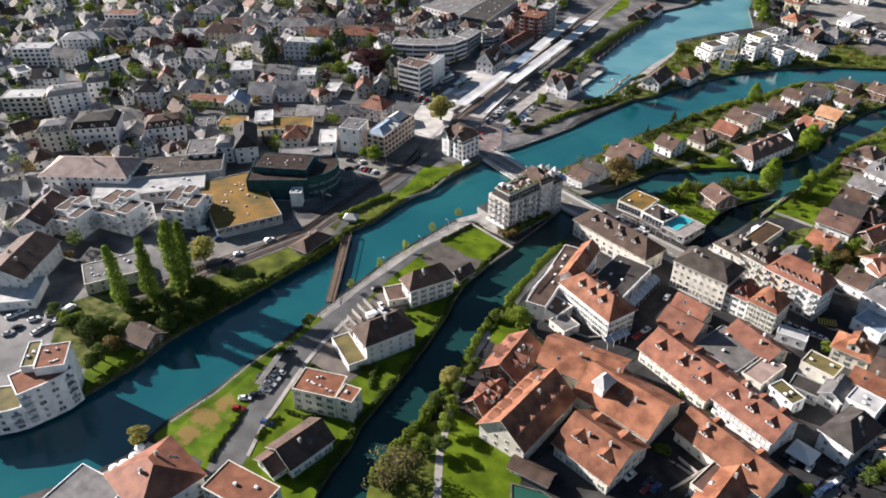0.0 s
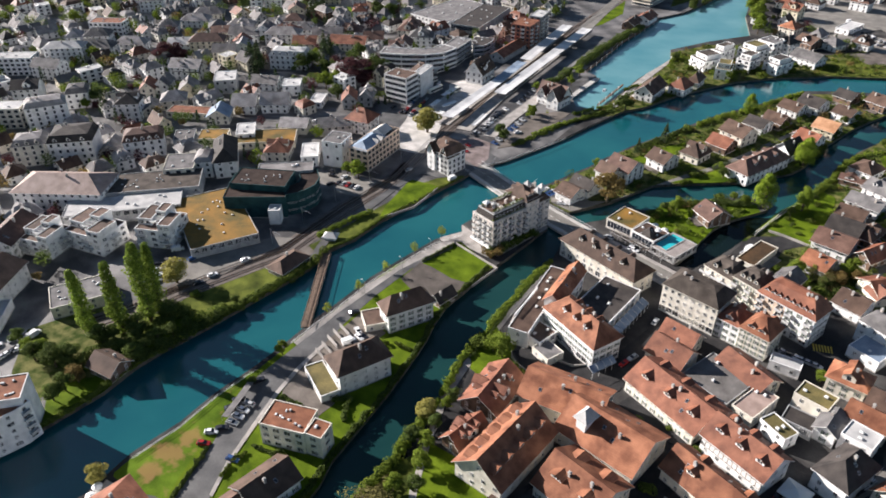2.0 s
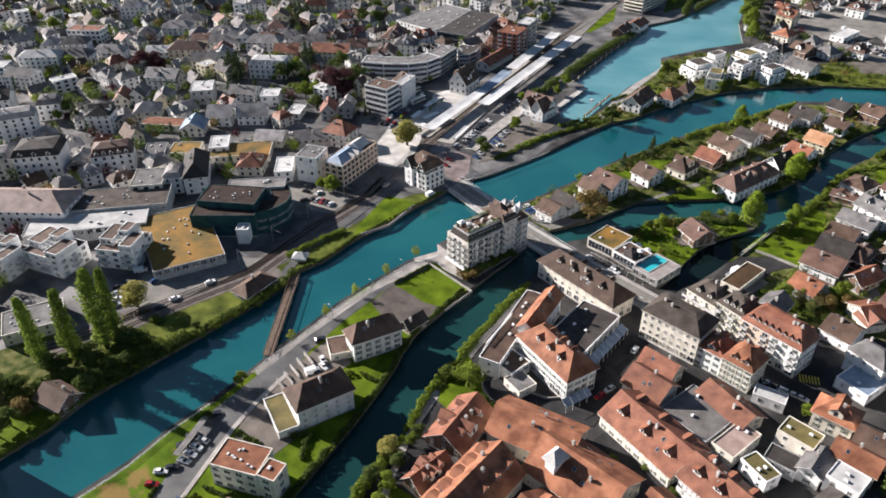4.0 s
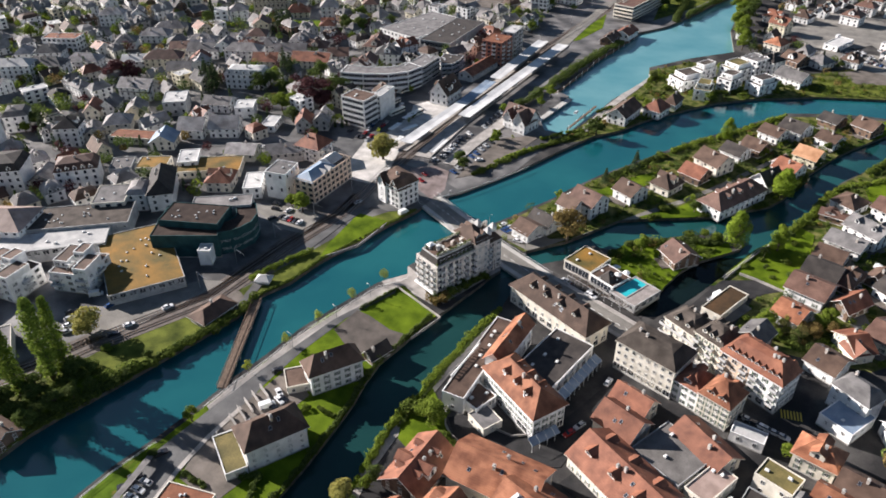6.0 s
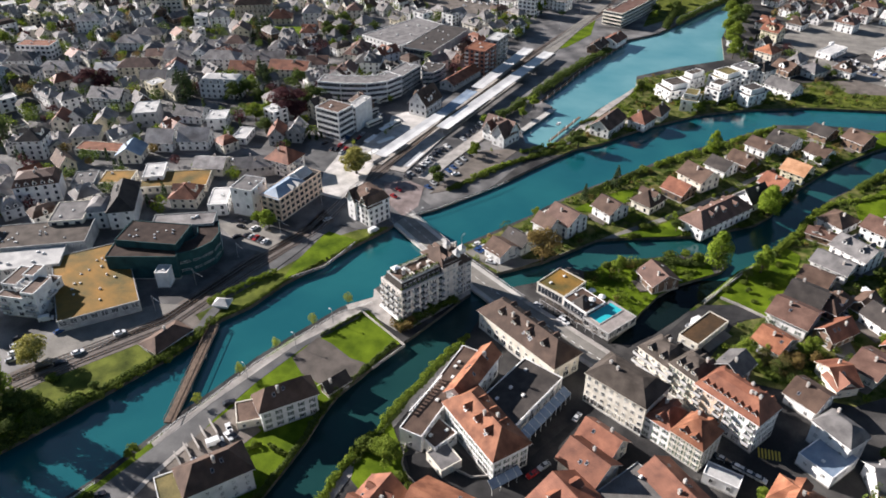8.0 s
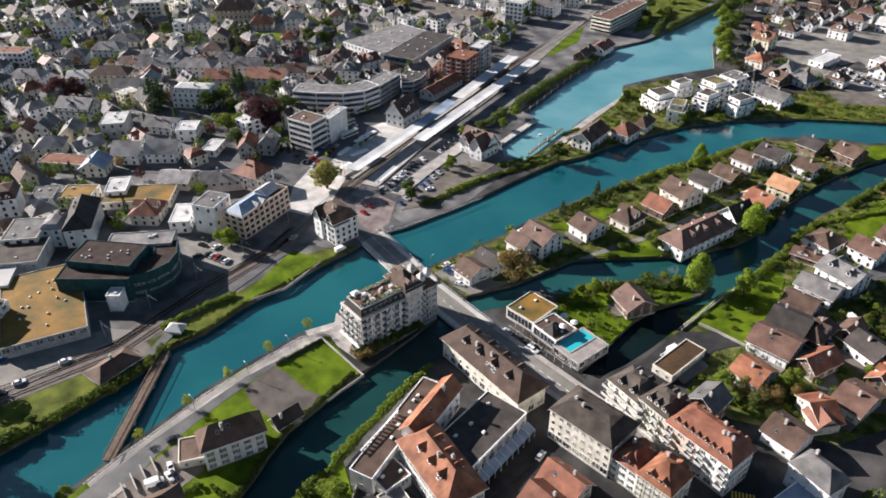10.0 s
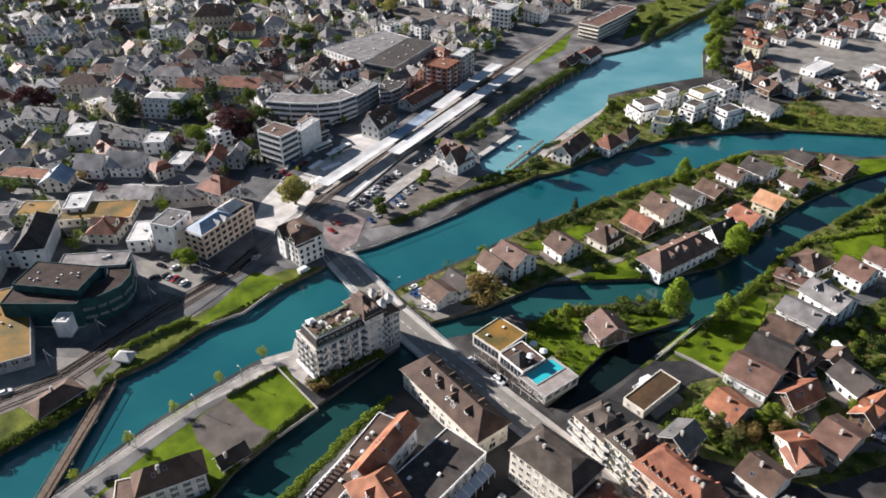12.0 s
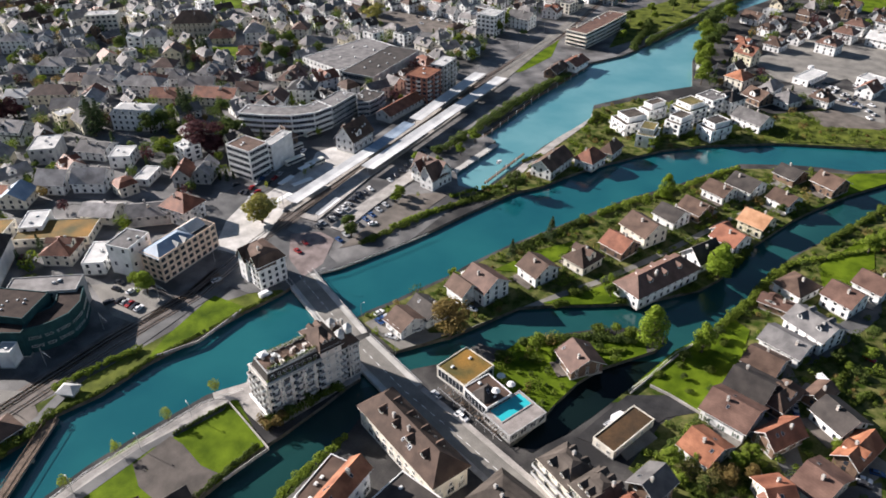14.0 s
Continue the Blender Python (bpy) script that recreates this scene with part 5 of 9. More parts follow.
paved([(-209, 173.4), (-219, 190), (-213, 200), (-204.4, 212.6), (-198, 222), (-188.8, 226), (-193.6, 206), (-200.2, 183.6)], "WORN", "worn yard below the sedum roof")
paved([(-31.5, 686), (-8.4, 772), (18, 747.5), (49.3, 786.9), (112, 776.5), (107.2, 657.9), (55.7, 640), (30.9, 681.5), (15.5, 661.5), (-8, 654.7)], "WORN", "gravel yards of a building site")
paved([(-412.2, 680.5), (-405.3, 684.2), (-300.1, 555.6), (-257.8, 502.9), (-261.3, 495.3), (-307.4, 551.7)], "ASPHALT", "long straight street")
paved([(-315, 302.2), (-289.1, 323.9), (-231.6, 342.8), (-227.7, 338.9), (-283.4, 319.5), (-307, 296.8)], "ASPHALT", "town street")
paved([(-330.4, 634.5), (-323.4, 675.7), (-289.1, 674.8), (-260.4, 671.8), (-250, 643.1), (-285.4, 632.5)], "GRAVEL", "yard under the white bridge ramps")
paved([(-173.7, 207), (-175.1, 219.9), (-180.2, 241.4), (-177.2, 263.8), (-175.8, 287.9), (-172.7, 306.9), (-169, 306.2), (-171.7, 286.9), (-172.4, 262.2), (-175.6, 240.1), (-171.2, 219.2), (-170.6, 204.9)], "ASPHALT", "riverside street on the far bank")
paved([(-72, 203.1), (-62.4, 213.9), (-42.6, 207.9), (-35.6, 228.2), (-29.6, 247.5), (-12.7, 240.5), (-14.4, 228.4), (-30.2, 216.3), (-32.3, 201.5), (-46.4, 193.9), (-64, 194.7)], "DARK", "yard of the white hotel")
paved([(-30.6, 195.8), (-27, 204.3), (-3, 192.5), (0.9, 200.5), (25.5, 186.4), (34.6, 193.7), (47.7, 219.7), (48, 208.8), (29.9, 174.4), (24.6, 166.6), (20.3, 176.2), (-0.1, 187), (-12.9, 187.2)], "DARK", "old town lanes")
paved([(-159.2, 78), (-155.8, 86.2), (-156.3, 93.4), (-147.3, 93.7), (-147, 86.5), (-149.8, 80.3), (-153.4, 76.1)], "PAVING", "pale restaurant terrace by the river")
paved([(-180, 200.2), (-183.4, 209.6), (-179.5, 223.6), (-174.7, 221.4), (-174.6, 209.8), (-175.2, 199.8)], "GRAVEL", "garden plot beside the footbridge")
paved([(-195, 323.6), (-206.8, 343.3), (-212, 364.7), (-206, 374.4), (-189.1, 364.8), (-181.4, 341.5), (-182.5, 324.3)], "PLAZA", "bright open square by the station")
paved([(-218.5, 365.7), (-225.5, 392.9), (-228.9, 420.5), (-225, 436), (-221.9, 453.5), (-225.6, 473.1), (-217.7, 470.6), (-209.1, 441.2), (-212.2, 419.2), (-213.5, 392.2), (-212, 364.7)], "ASPHALT", "street between the offices and the forecourt")
paved([(-205.8, 403.6), (-214.3, 422), (-206.9, 438.2), (-192.9, 440.1), (-191.4, 411.5), (-192.3, 393.3)], "PLAZA", "pale forecourt before the station building")
paved([(-141.9, 360.4), (-147.2, 379.9), (-143.7, 402), (-136.3, 397.8), (-127.7, 396.5), (-132.4, 373.8)], "GRAVEL", "sandy open place by the river")
lawn([(-191.1, 100.6), (-199.4, 108.7), (-199.7, 115.2), (-193.7, 120.1), (-188.7, 131.5), (-184.9, 130.6), (-185.5, 117.8), (-187.6, 108.3)], "shaded garden of the timber cabin")
lawn([(-487.4, 600.6), (-512.9, 629.5), (-476.2, 653.3), (-448.5, 621.2)], "playing field beyond the school")
lawn([(-85.4, 201.6), (-82.7, 208.9), (-74.8, 201.6), (-70.7, 194.6), (-72.8, 186.5), (-79.9, 189.7)], "garden behind the riverside hotel")
paved([(-133.1, 257.8), (-127.7, 271.1), (-119.6, 267.4), (-111.3, 257.8), (-105.5, 257), (-106, 252.9), (-115.8, 255.4), (-121.8, 258.3), (-129.4, 254.8)], "PAVING", "pale forecourt around the river hotel")
paved([(-105.5, 257), (-97.5, 279.5), (-93.4, 291.1), (-91.1, 289.3), (-95.5, 276.3), (-102.3, 255.5)], "PAVING", "pale terrace strip along the hotel")
paved([(-110, 437.5), (-108.3, 474.7), (-101.8, 529.4), (-101, 545.6), (-96.8, 541.9), (-97.4, 523.2), (-103.9, 473.9), (-106.1, 434)], "PAVING", "sandy path along the harbour shore")
paved([(-179.9, 573.1), (-180.9, 633.3), (-182, 705.2), (-186.9, 779.8), (-179.4, 783.8), (-173.8, 699.1), (-171.9, 625.1), (-169.6, 566.5)], "WORN", "pale gravel bed beside the railway")
rough([(-2, 557.5), (12, 562), (57, 582), (100, 600), (100, 626), (54, 594), (34, 612), (6, 584)], "open meadow beside the flats")
paved([(10, 606), (26, 590), (62, 604), (78, 616), (60, 628), (32, 622)], "GRAVEL", "bare gravel corner of the meadow")
paved([(-4.5, 646), (10.5, 665.9), (54.5, 650.2), (56.2, 611.3), (28.4, 620.6)], "WORN", "pale car park beyond the white flats")
paved([(-49.5, 142.4), (-43, 154.2), (-42.6, 171.3), (-37.6, 179.8), (-17.3, 168.5), (-12.3, 184.7), (-2.7, 173.8), (-9.8, 160.1), (0.1, 153.4), (2.5, 142.4), (-18.3, 131.3), (-23.7, 145.6), (-42.3, 152.5), (-47.5, 139.9)], "DARK", "yard between the market halls, darkened for shade")
paved([(24.8, 162.7), (35.4, 182.4), (48.1, 206.7), (59.5, 226), (59.4, 214.9), (48.3, 197.1), (38.7, 180), (35, 168.2)], "WORN", "sunlit street with parked cars")
paved([(-125.4, 103.9), (-129.4, 115.9), (-132, 129.2), (-135.1, 145.7), (-136.2, 158.8), (-135.6, 174.7), (-134, 174), (-134.6, 158.3), (-133.5, 145.3), (-130.5, 128.8), (-127.9, 115.5), (-124.1, 103.7)], "PAVING", "pale pavement along the riverside road")
lawn([(-4.6, 335.1), (13.5, 329.9), (19, 345), (19.1, 377), (12.5, 381), (4.3, 360)], "mown lawn beside the canal")
lawn([(41.7, 435.4), (44.7, 422.6), (57.4, 446), (56.5, 470)], "mown garden lawn on the far bank")
lawn([(41, 514), (48.4, 533), (58, 538), (59.9, 524.8), (46, 498)], "mown lawn at the end of the island")
lawn([(-48.4, 360), (-37.6, 372.2), (-32.1, 380.5), (-25.7, 378.8), (-33.6, 367.7)], "mown garden lawn on the island")
lawn([(-74.9, 372), (-66.9, 389.6), (-59.9, 398.5), (-60.3, 389.7), (-68.1, 374.3)], "mown garden lawn on the island")
house(-115.1, 200, 18.5, 8, 55.6, 10, "h", 4.5, "b", "w", st=4, name="apartment_house")
house(-114.2, 166.3, 19.1, 10.9, 59.6, 10, "h", 4.5, "b", "w", st=4, name="apartment_house")
barn = house(-110.6, 112.6, 15.4, 11.4, 74, 5.4, "g", 3.8, "b", "w", st=2, cross=0)
wing(barn, -9.6, 1.6, 5, 8.4, 0, 3.6, "g", 2.6, "pk", "w", st=1)
house(-138.6, 81.7, 19.6, 19.4, -16.6, 8, "h", 5.5, "r", "w", st=3)
house(-113.5, 89.7, 19.4, 10.9, -1.1, 8, "f", 0, "rr", "c", st=3, name="apartment_block")
house(-108.5, 216.9, 8.4, 4.7, 72.8, 3.5, "g", 2.5, "d", "t", st=1, name="shed")
house(-125.2, 192.9, 9.5, 8.5, -45.1, 3, "f", 0, "b", "c", st=1, name="garage")
house(-192.7, 127.1, 11.1, 8.8, -0.7, 4.2, "g", 3, "b", "t", st=2, cross=0, bal=1)
house(-268.8, 133.8, 26.7, 17.9, -66.7, 9, "g", 4, "b", "w", st=3)
house(-257, 123, 16.2, 15.9, -54, 4, "f", 0, "l", "w", st=1, name="workshop")
house(-235.1, 149.5, 21.4, 15.1, 54.6, 5, "f", 0, "g", "c", st=2, hood=10)
house(-54.2, 156.4, 28.2, 16.7, 78.3, 7, "g", 7, "o", "c", st=2, dor=5, dsize=2.0, name="market_hall")
house(-68.6, 157.7, 12.8, 7.6, 72.6, 4.2, "g", 4, "r", "t", st=2, dor=2, cross=1)
house(-69, 179.1, 19.6, 13.4, 85.7, 4.2, "g", 5, "r", "t", st=2, dor=2, cross=1)
house(-28, 176.8, 27, 20.4, -15.8, 7, "g", 6, "o", "c", st=2, name="market_hall")
house(-45.9, 186.2, 26.5, 16.7, -1.8, 7, "g", 5, "o", "c", st=2, name="market_hall")
house(-29.4, 154.7, 19.8, 19.4, -19.2, 6, "g", 6, "o", "c", st=2, dor=2, dsize=2.0, name="market_house")
house(-35.4, 173.6, 4.8, 3.5, 68.8, 14, "h", 2, "l", "w", st=3, chim=0, name="roof_tower")
house(-14, 203.4, 29, 17.1, -29, 6, "g", 5, "r", "c", st=2, dor=3, name="row_house", dsize=1.5)
house(-19.9, 234.6, 12.2, 9.6, -18, 5.4, "g", 4.2, "r", "c", st=2, cross=0)
house(-20.6, 223.9, 13.6, 11.6, -20, 5.8, "g", 4.4, "r", "c", st=2, cross=0)
house(-3.4, 219.3, 17.8, 17.8, 65.8, 4.5, "f", 0, "fg", "g", st=1)
house(4.6, 227.4, 18, 11.2, -33.2, 4.8, "g", 3.5, "r", "c", st=2)
house(9.2, 213.4, 14.8, 7.6, 66, 4.6, "f", 0, "lp", "c", st=2)
house(9.6, 189.4, 21.2, 13.2, -27.7, 8, "g", 5, "r", "w", st=2, dor=3, timber=1, name="timber_house", dsize=1.5)
house(5.7, 171, 30.5, 12.6, -25.9, 6, "g", 5, "o", "c", st=2, dor=2, name="row_house", dsize=1.5)
house(6.9, 156.4, 15.7, 9.9, 75.1, 4.8, "g", 3, "o", "c", st=2)
house(36.6, 194.5, 15.7, 10, 62.2, 9, "h", 5, "d", "w", st=3)
house(42.2, 222, 12.4, 8.4, -16, 6.6, "g", 3, "o", "c", st=2)
house(35.4, 238.4, 12, 9.4, -12, 7.2, "h", 3.6, "o", "c", st=3, cross=1)
house(23, 213.2, 9.6, 7.2, -12, 3.8, "f", 0, "d", "g", st=1)
house(50.8, 192.5, 11.6, 8.5, 54.6, 8, "g", 4, "o", "c", st=3)
house(-19.3, 255.6, 22.4, 14, -16.6, 12.6, "M", 4.2, "dg", "c", st=4, dor=0, name="town_hotel", gap=2.5)
house(5.2, 247.2, 10.8, 11.4, -19, 9.5, "M", 5, "o", "c", st=4, dor=2, dsize=1.5, name="town_hotel", gap=2.2)
house(-4.6, 250.6, 9.6, 11, -19, 8.6, "M", 3.6, "r", "w", st=3, dor=1, dsize=1.4, name="town_house", gap=2.4)
house(18.3, 262.7, 11.2, 11.8, -23.3, 12.6, "M", 6.2, "r", "w", st=4, dor=8, name="town_hotel", bal=1, gap=2.6, span=(-5.6, 22.6), chim=4)
house(7.95, 267.15, 11.3, 11.8, -23.3, 12.6, "f", 0, "r", "s", st=4, name="town_hotel", bal=1, gap=2.6, label="peach rendered hotel with balconies under a shared red-brown roof")
house(-1.6, 272.0, 11.6, 11, -27.3, 12.6, "M", 4, "dg", "c", st=4, dor=3, name="town_hotel", bal=1, gap=2.4)
house(-12.6, 277.2, 13.2, 11, -27.6, 10.6, "M", 4, "dg", "c", st=3, dor=2, name="town_house", bal=1, gap=2.2)
house(-59.1, 267.4, 39.2, 12.3, -23.5, 9, "h", 5, "b", "c", st=3, dor=4, name="long_hotel")
house(-52.6, 219.2, 27, 12.6, -30, 10.8, "h", 5, "o", "w", st=4, dor=3, name="white_hotel", gap=2.4)
house(-72.4, 228.5, 43.5, 7.8, -89.5, 7, "f", 0, "b", "w", st=2)
house(-50.4, 240.6, 28.5, 15.4, 79, 5.6, "f", 0, "d", "w", st=2, name="hotel_hall", label="low white hotel hall with dark flat roof")
house(-66.2, 212.6, 9.2, 9.0, 70, 4.6, "f", 0, "b", "w", st=1, name="hotel_annexe", label="low white hotel annexe with brown flat roof")
house(-60.2, 206.4, 7.4, 8.4, 62, 3.2, "f", 0, "g", "c", st=1, name="carport", label="open low carport with grey flat roof")
house(-60.4, 305.3, 14.3, 13.4, 72.8, 4.8, "f", 0, "gr", "c", st=1, band=1, name="pool_house")
house(-48.4, 298.3, 12, 10.7, -23.5, 4.8, "f", 0, "b", "w", st=1, band=1, name="pool_house")
house(-48.4, 296.8, 5.8, 5.2, 68.5, 5.6, "h", 2.6, "d", "w", st=2, win=0, chim=0, name="pool_pavilion")
house(-4.2, 305.7, 20.4, 8, 70, 3.1, "f", 0, "sb", "c", st=1, name="garage")
house(-27.7, 329.4, 11, 12.2, -41.7, 4.6, "g", 3.6, "pk", "t", st=2, bal=1, cross=0)
house(24.2, 329.6, 14.6, 14.6, -16, 5.2, "g", 3.6, "pk", "w", st=2, cross=0, bal=1)
house(27.4, 343.6, 13, 14.6, -14.5, 5.4, "g", 3.6, "d", "t", st=2, cross=0)
house(29.3, 358.8, 11, 11.5, -15.4, 4.8, "g", 3.0, "b", "w", st=2)
house(34.4, 372.4, 14.6, 11.6, -20, 5.2, "g", 2.8, "g", "w", st=2, cross=0)
house(41.6, 385, 15.8, 13, -30.1, 7, "g", 3.4, "g", "w", st=3, dor=2)
house(32.9, 411.5, 12.6, 11.4, 61.6, 4.8, "h", 3.2, "b", "w", st=2)
house(27.4, 396.4, 10.8, 6.3, -10.1, 4, "g", 1.5, "pk", "t", st=1)
house(50, 410.5, 12.6, 11.6, 63.7, 6.2, "G", 3.6, "pk", "w", st=2, cross=0, bal=1)
house(59.6, 425.7, 12, 11, 64.6, 5.6, "G", 3.4, "pk", "w", st=2, cross=0)
house(19.8, 309.8, 10, 12, -24, 4.8, "g", 3.2, "o", "w", st=2, cross=0, bal=1)
house(37.3, 344, 13.8, 6.8, 68.5, 4.8, "h", 3.0, "b", "t", st=2)
house(38.6, 325.9, 13, 8.2, 56.3, 4.8, "g", 3.4, "r", "t", st=2)
house(54.3, 342.6, 11.7, 11.6, -37, 4.8, "g", 3.4, "d", "w", st=2)
house(60.5, 330.4, 14.9, 7.3, 67.4, 4.8, "g", 3.0, "o", "t", st=2)
house(52, 312.6, 15.4, 9.4, 65, 4.8, "G", 3.4, "pk", "c", st=2, cross=0)
cottage = house(41.6, 301.2, 7.4, 13, 38, 4.8, "g", 3.2, "r", "c", st=2, cross=0)
wing(cottage, -1.5, -3.2, 6.4, 7, 0, 4.6, "G", 2.8, "r", "c", st=2)
house(47.8, 351.8, 9.8, 6.1, 67.8, 4, "g", 2, "b", "t", st=1, name="shed")
house(9.7, 286, 9.8, 8.7, 70.6, 8, "g", 3.0, "g", "t", st=3)
lodge = house(-88.6, 327.4, 9.6, 11.6, 69.5, 4.8, "G", 3.2, "d", "w", st=2, cross=0)
wing(lodge, 0.4, 10.2, 11.4, 9.4, 90, 4.6, "G", 3.0, "b", "w", st=2)
lodge = house(-76.0, 351.6, 13.2, 13.4, 69, 7.2, "G", 4.2, "pk", "w", st=3, bal=1, cross=0)
wing(lodge, 3.4, 8.8, 8.4, 9.4, 90, 6.0, "G", 3.4, "b", "w", st=2)
wing(lodge, 9.6, -2.4, 7.2, 7.0, 0, 3.2, "f", 0, "g", "w", st=1)
house(-61.9, 372.4, 12.3, 11, 64.4, 5.6, "G", 3.6, "b", "w", st=2, bal=1, cross=0)
house(-48.4, 389, 12.4, 10.4, 70, 5.2, "h", 4.4, "b", "c", st=2, dor=1)
house(-38.3, 407.1, 11.8, 11.4, 68, 4.8, "G", 3.6, "r", "t", st=2, cross=0)
house(-32.5, 422.7, 13.6, 14.6, 61.4, 6.4, "G", 4.2, "b", "c", st=2, cross=0, bal=1)
house(-24.9, 442.1, 11.6, 11.4, 66, 4.8, "G", 3.4, "d", "w", st=2, cross=0)
house(-16.6, 454, 11.6, 11.4, 66, 4.8, "G", 3.4, "b", "t", st=2, cross=0)
house(-10.5, 476.5, 11.9, 11.8, 65.6, 4.8, "G", 3.2, "b", "w", st=2, cross=0)
house(-0.2, 488, 13.2, 14, -24, 5.2, "g", 3.8, "d", "w", st=2, cross=0)
house(10.4, 454.1, 12.4, 11.6, 70, 5.6, "G", 3.6, "lo", "y", st=2, cross=0)
house(18.4, 482.2, 11.4, 11.2, 62, 4.8, "G", 3.2, "b", "w", st=2, cross=0)
house(17.2, 511.4, 12.4, 11, 64, 4.6, "G", 3, "d", "t", st=1, cross=0)
house(35.7, 509.2, 13, 12, 60, 5.4, "G", 3.6, "b", "t", st=2, bal=1, cross=0)
chalet = house(3, 433.4, 12.6, 11.4, 64, 5.6, "G", 3.6, "r", "w", st=2, cross=0)
wing(chalet, 7.6, -4.2, 6.4, 6.4, 0, 4.2, "G", 2.6, "r", "w", st=1)
house(-5.4, 414.5, 13, 10.1, 61.6, 5.6, "g", 5, "d", "w", st=2)
house(-17, 388.8, 35, 12.4, 63.6, 6.4, "h", 4.4, "pk", "w", st=2, dor=3, bal=0, chim=2)
terrace_block(-72.9, 532, 14, 16, -37.8, 10, "l", 3, "dg", ((-0.42, 0.36, -0.3, 0.46, 3.0),))
terrace_block(-58.7, 519.7, 10.2, 14.2, 2.8, 10, "l", 3, "go", ((-0.42, 0.36, -0.3, 0.46, 3.0),))
terrace_block(-66.1, 555.5, 8.2, 15.2, -28.3, 10, "l", 3, "dg", ((-0.42, 0.36, -0.3, 0.46, 3.0),))
terrace_block(-47, 541.2, 10.2, 13.9, -21.6, 11, "l", 4, "dg", ((-0.42, 0.36, -0.3, 0.46, 3.0),))
terrace_block(-47.3, 564, 14.1, 16, -29.5, 11, "l", 4, "go", ((-0.42, 0.36, -0.3, 0.46, 3.0),))
terrace_block(-28.4, 545.6, 11.4, 15.6, -32.2, 10, "l", 3, "d", ((-0.42, 0.36, -0.3, 0.46, 3.0),))
house(-38.1, 582.6, 14.9, 12.8, 63.5, 10, "f", 0, "g", "w", st=3, bal=1, name="apartment_block")
house(-29.2, 589.9, 13.7, 13, -28.8, 9, "h", 3, "d", "w", st=3)
house(-11.9, 571.6, 19.2, 13, -27.6, 5.6, "g", 4, "g", "w", st=2)
house(-93.2, 464.2, 22, 11.5, 82, 6, "g", 4.2, "b", "w", st=2, name="boat_house", cross=0)
house(-77.6, 479.2, 13, 10.4, 76.4, 5.6, "h", 4.5, "r", "w", st=2)
house(-71.4, 494.8, 13, 6.8, 82.3, 5.6, "h", 4, "b", "w", st=2)
house(-15.1, 611.2, 14, 13, -33.6, 4.8, "g", 4, "b", "t", st=2)
house(0.7, 615.2, 13, 13, -32.1, 4.8, "h", 4, "g", "w", st=2)
house(-30.9, 632, 13, 12.8, 67.2, 8, "h", 4, "o", "c", st=3)
house(-42.7, 710.2, 13, 12.6, 67.9, 5.6, "h", 4, "r", "w", st=2)
house(-21.5, 721.3, 13, 11.8, 72.3, 5.6, "h", 4, "b", "w", st=2)
house(-10.2, 744, 13, 8.9, 76.2, 5.6, "g", 4, "b", "w", st=2)
house(-4.7, 765.7, 13, 9.5, 72.8, 5.6, "g", 4, "b", "w", st=2)
house(1.4, 784.7, 13, 8.1, 76.7, 5.6, "g", 4, "r", "w", st=2)
house(7.6, 802.1, 13, 10, 71.3, 5.6, "g", 4, "b", "w", st=2)
house(-27.7, 775.1, 13, 10.5, 79.9, 5.6, "g", 4, "b", "w", st=2)
house(13.1, 732.6, 14.5, 13, -18.2, 8, "h", 4, "pk", "w", st=3)
house(21.4, 766.6, 14.5, 13, -17, 8, "h", 4, "pk", "w", st=3)
house(27.3, 791.7, 14.1, 13, -15.5, 8, "h", 4, "pk", "w", st=3)
house(45.5, 766.5, 16.7, 13, -18.9, 6.4, "g", 4, "l", "w", st=2)
house(45.8, 671.7, 16, 13, -24.7, 6, "f", 0, "l", "w", st=2)
house(8.5, 665.4, 25.4, 10.5, 68.8, 4, "f", 0, "l", "w", st=1, name="shed")
house(-48.1, 782.9, 14.5, 13, -21.4, 5.6, "g", 4, "b", "w", st=2)
villa = house(-142.6, 425, 17.4, 10, -12, 7, "g", 6, "pk", "w", st=2, name="villa", cross=0, gap=2.6)
wing(villa, 4.4, -4.2, 8.2, 10, 0, 7, "G", 6, "pk", "w", st=2)
wing(villa, -5.2, -2.6, 6.4, 7.6, 0, 6.4, "G", 4.8, "pk", "w", st=2)
corner = house(-160.8, 317.6, 14.9, 12.4, -18, 11.5, "m", 5, "b", "w", st=4, dor=0, name="corner_hotel", gap=2.4)
wing(corner, -4.4, -3.2, 7.6, 5.4, 90, 11.6, "g", 4.2, "b", "w", st=4)
wing(corner, 4.6, -2.6, 7.2, 5.2, 90, 11.6, "g", 4.0, "b", "w", st=4)
office = house(-200, 310.2, 31.2, 11.5, 89.8, 11.8, "f", 0, "d", "s", st=4, name="office_building", label="peach office building, blue metal roof behind the parapet", gap=3.1)
wing(office, -5.4, 0.2, 19.4, 10.4, 0, 12.0, "h", 2.4, "bl", "s", st=1)
wing(office, -4.6, -3.6, 2.6, 2.2, 90, 12.6, "g", 1.2, "l", "w", st=1)
wing(office, -0.6, -3.6, 2.6, 2.2, 90, 12.6, "g", 1.2, "l", "w", st=1)
wing(office, 8.4, 1.2, 7.4, 6.4, 0, 12.8, "g", 2.0, "l", "w", st=1)
house(-214.8, 296.9, 13.4, 11.1, -79.9, 14, "f", 0, "g", "w", st=2, name="tower_block")
house(-200.3, 438.9, 18, 12, 88.6, 8, "g", 7.5, "b", "w", st=2, dor=2, dsize=1.6, timber=1, cross=1, name="station_building")
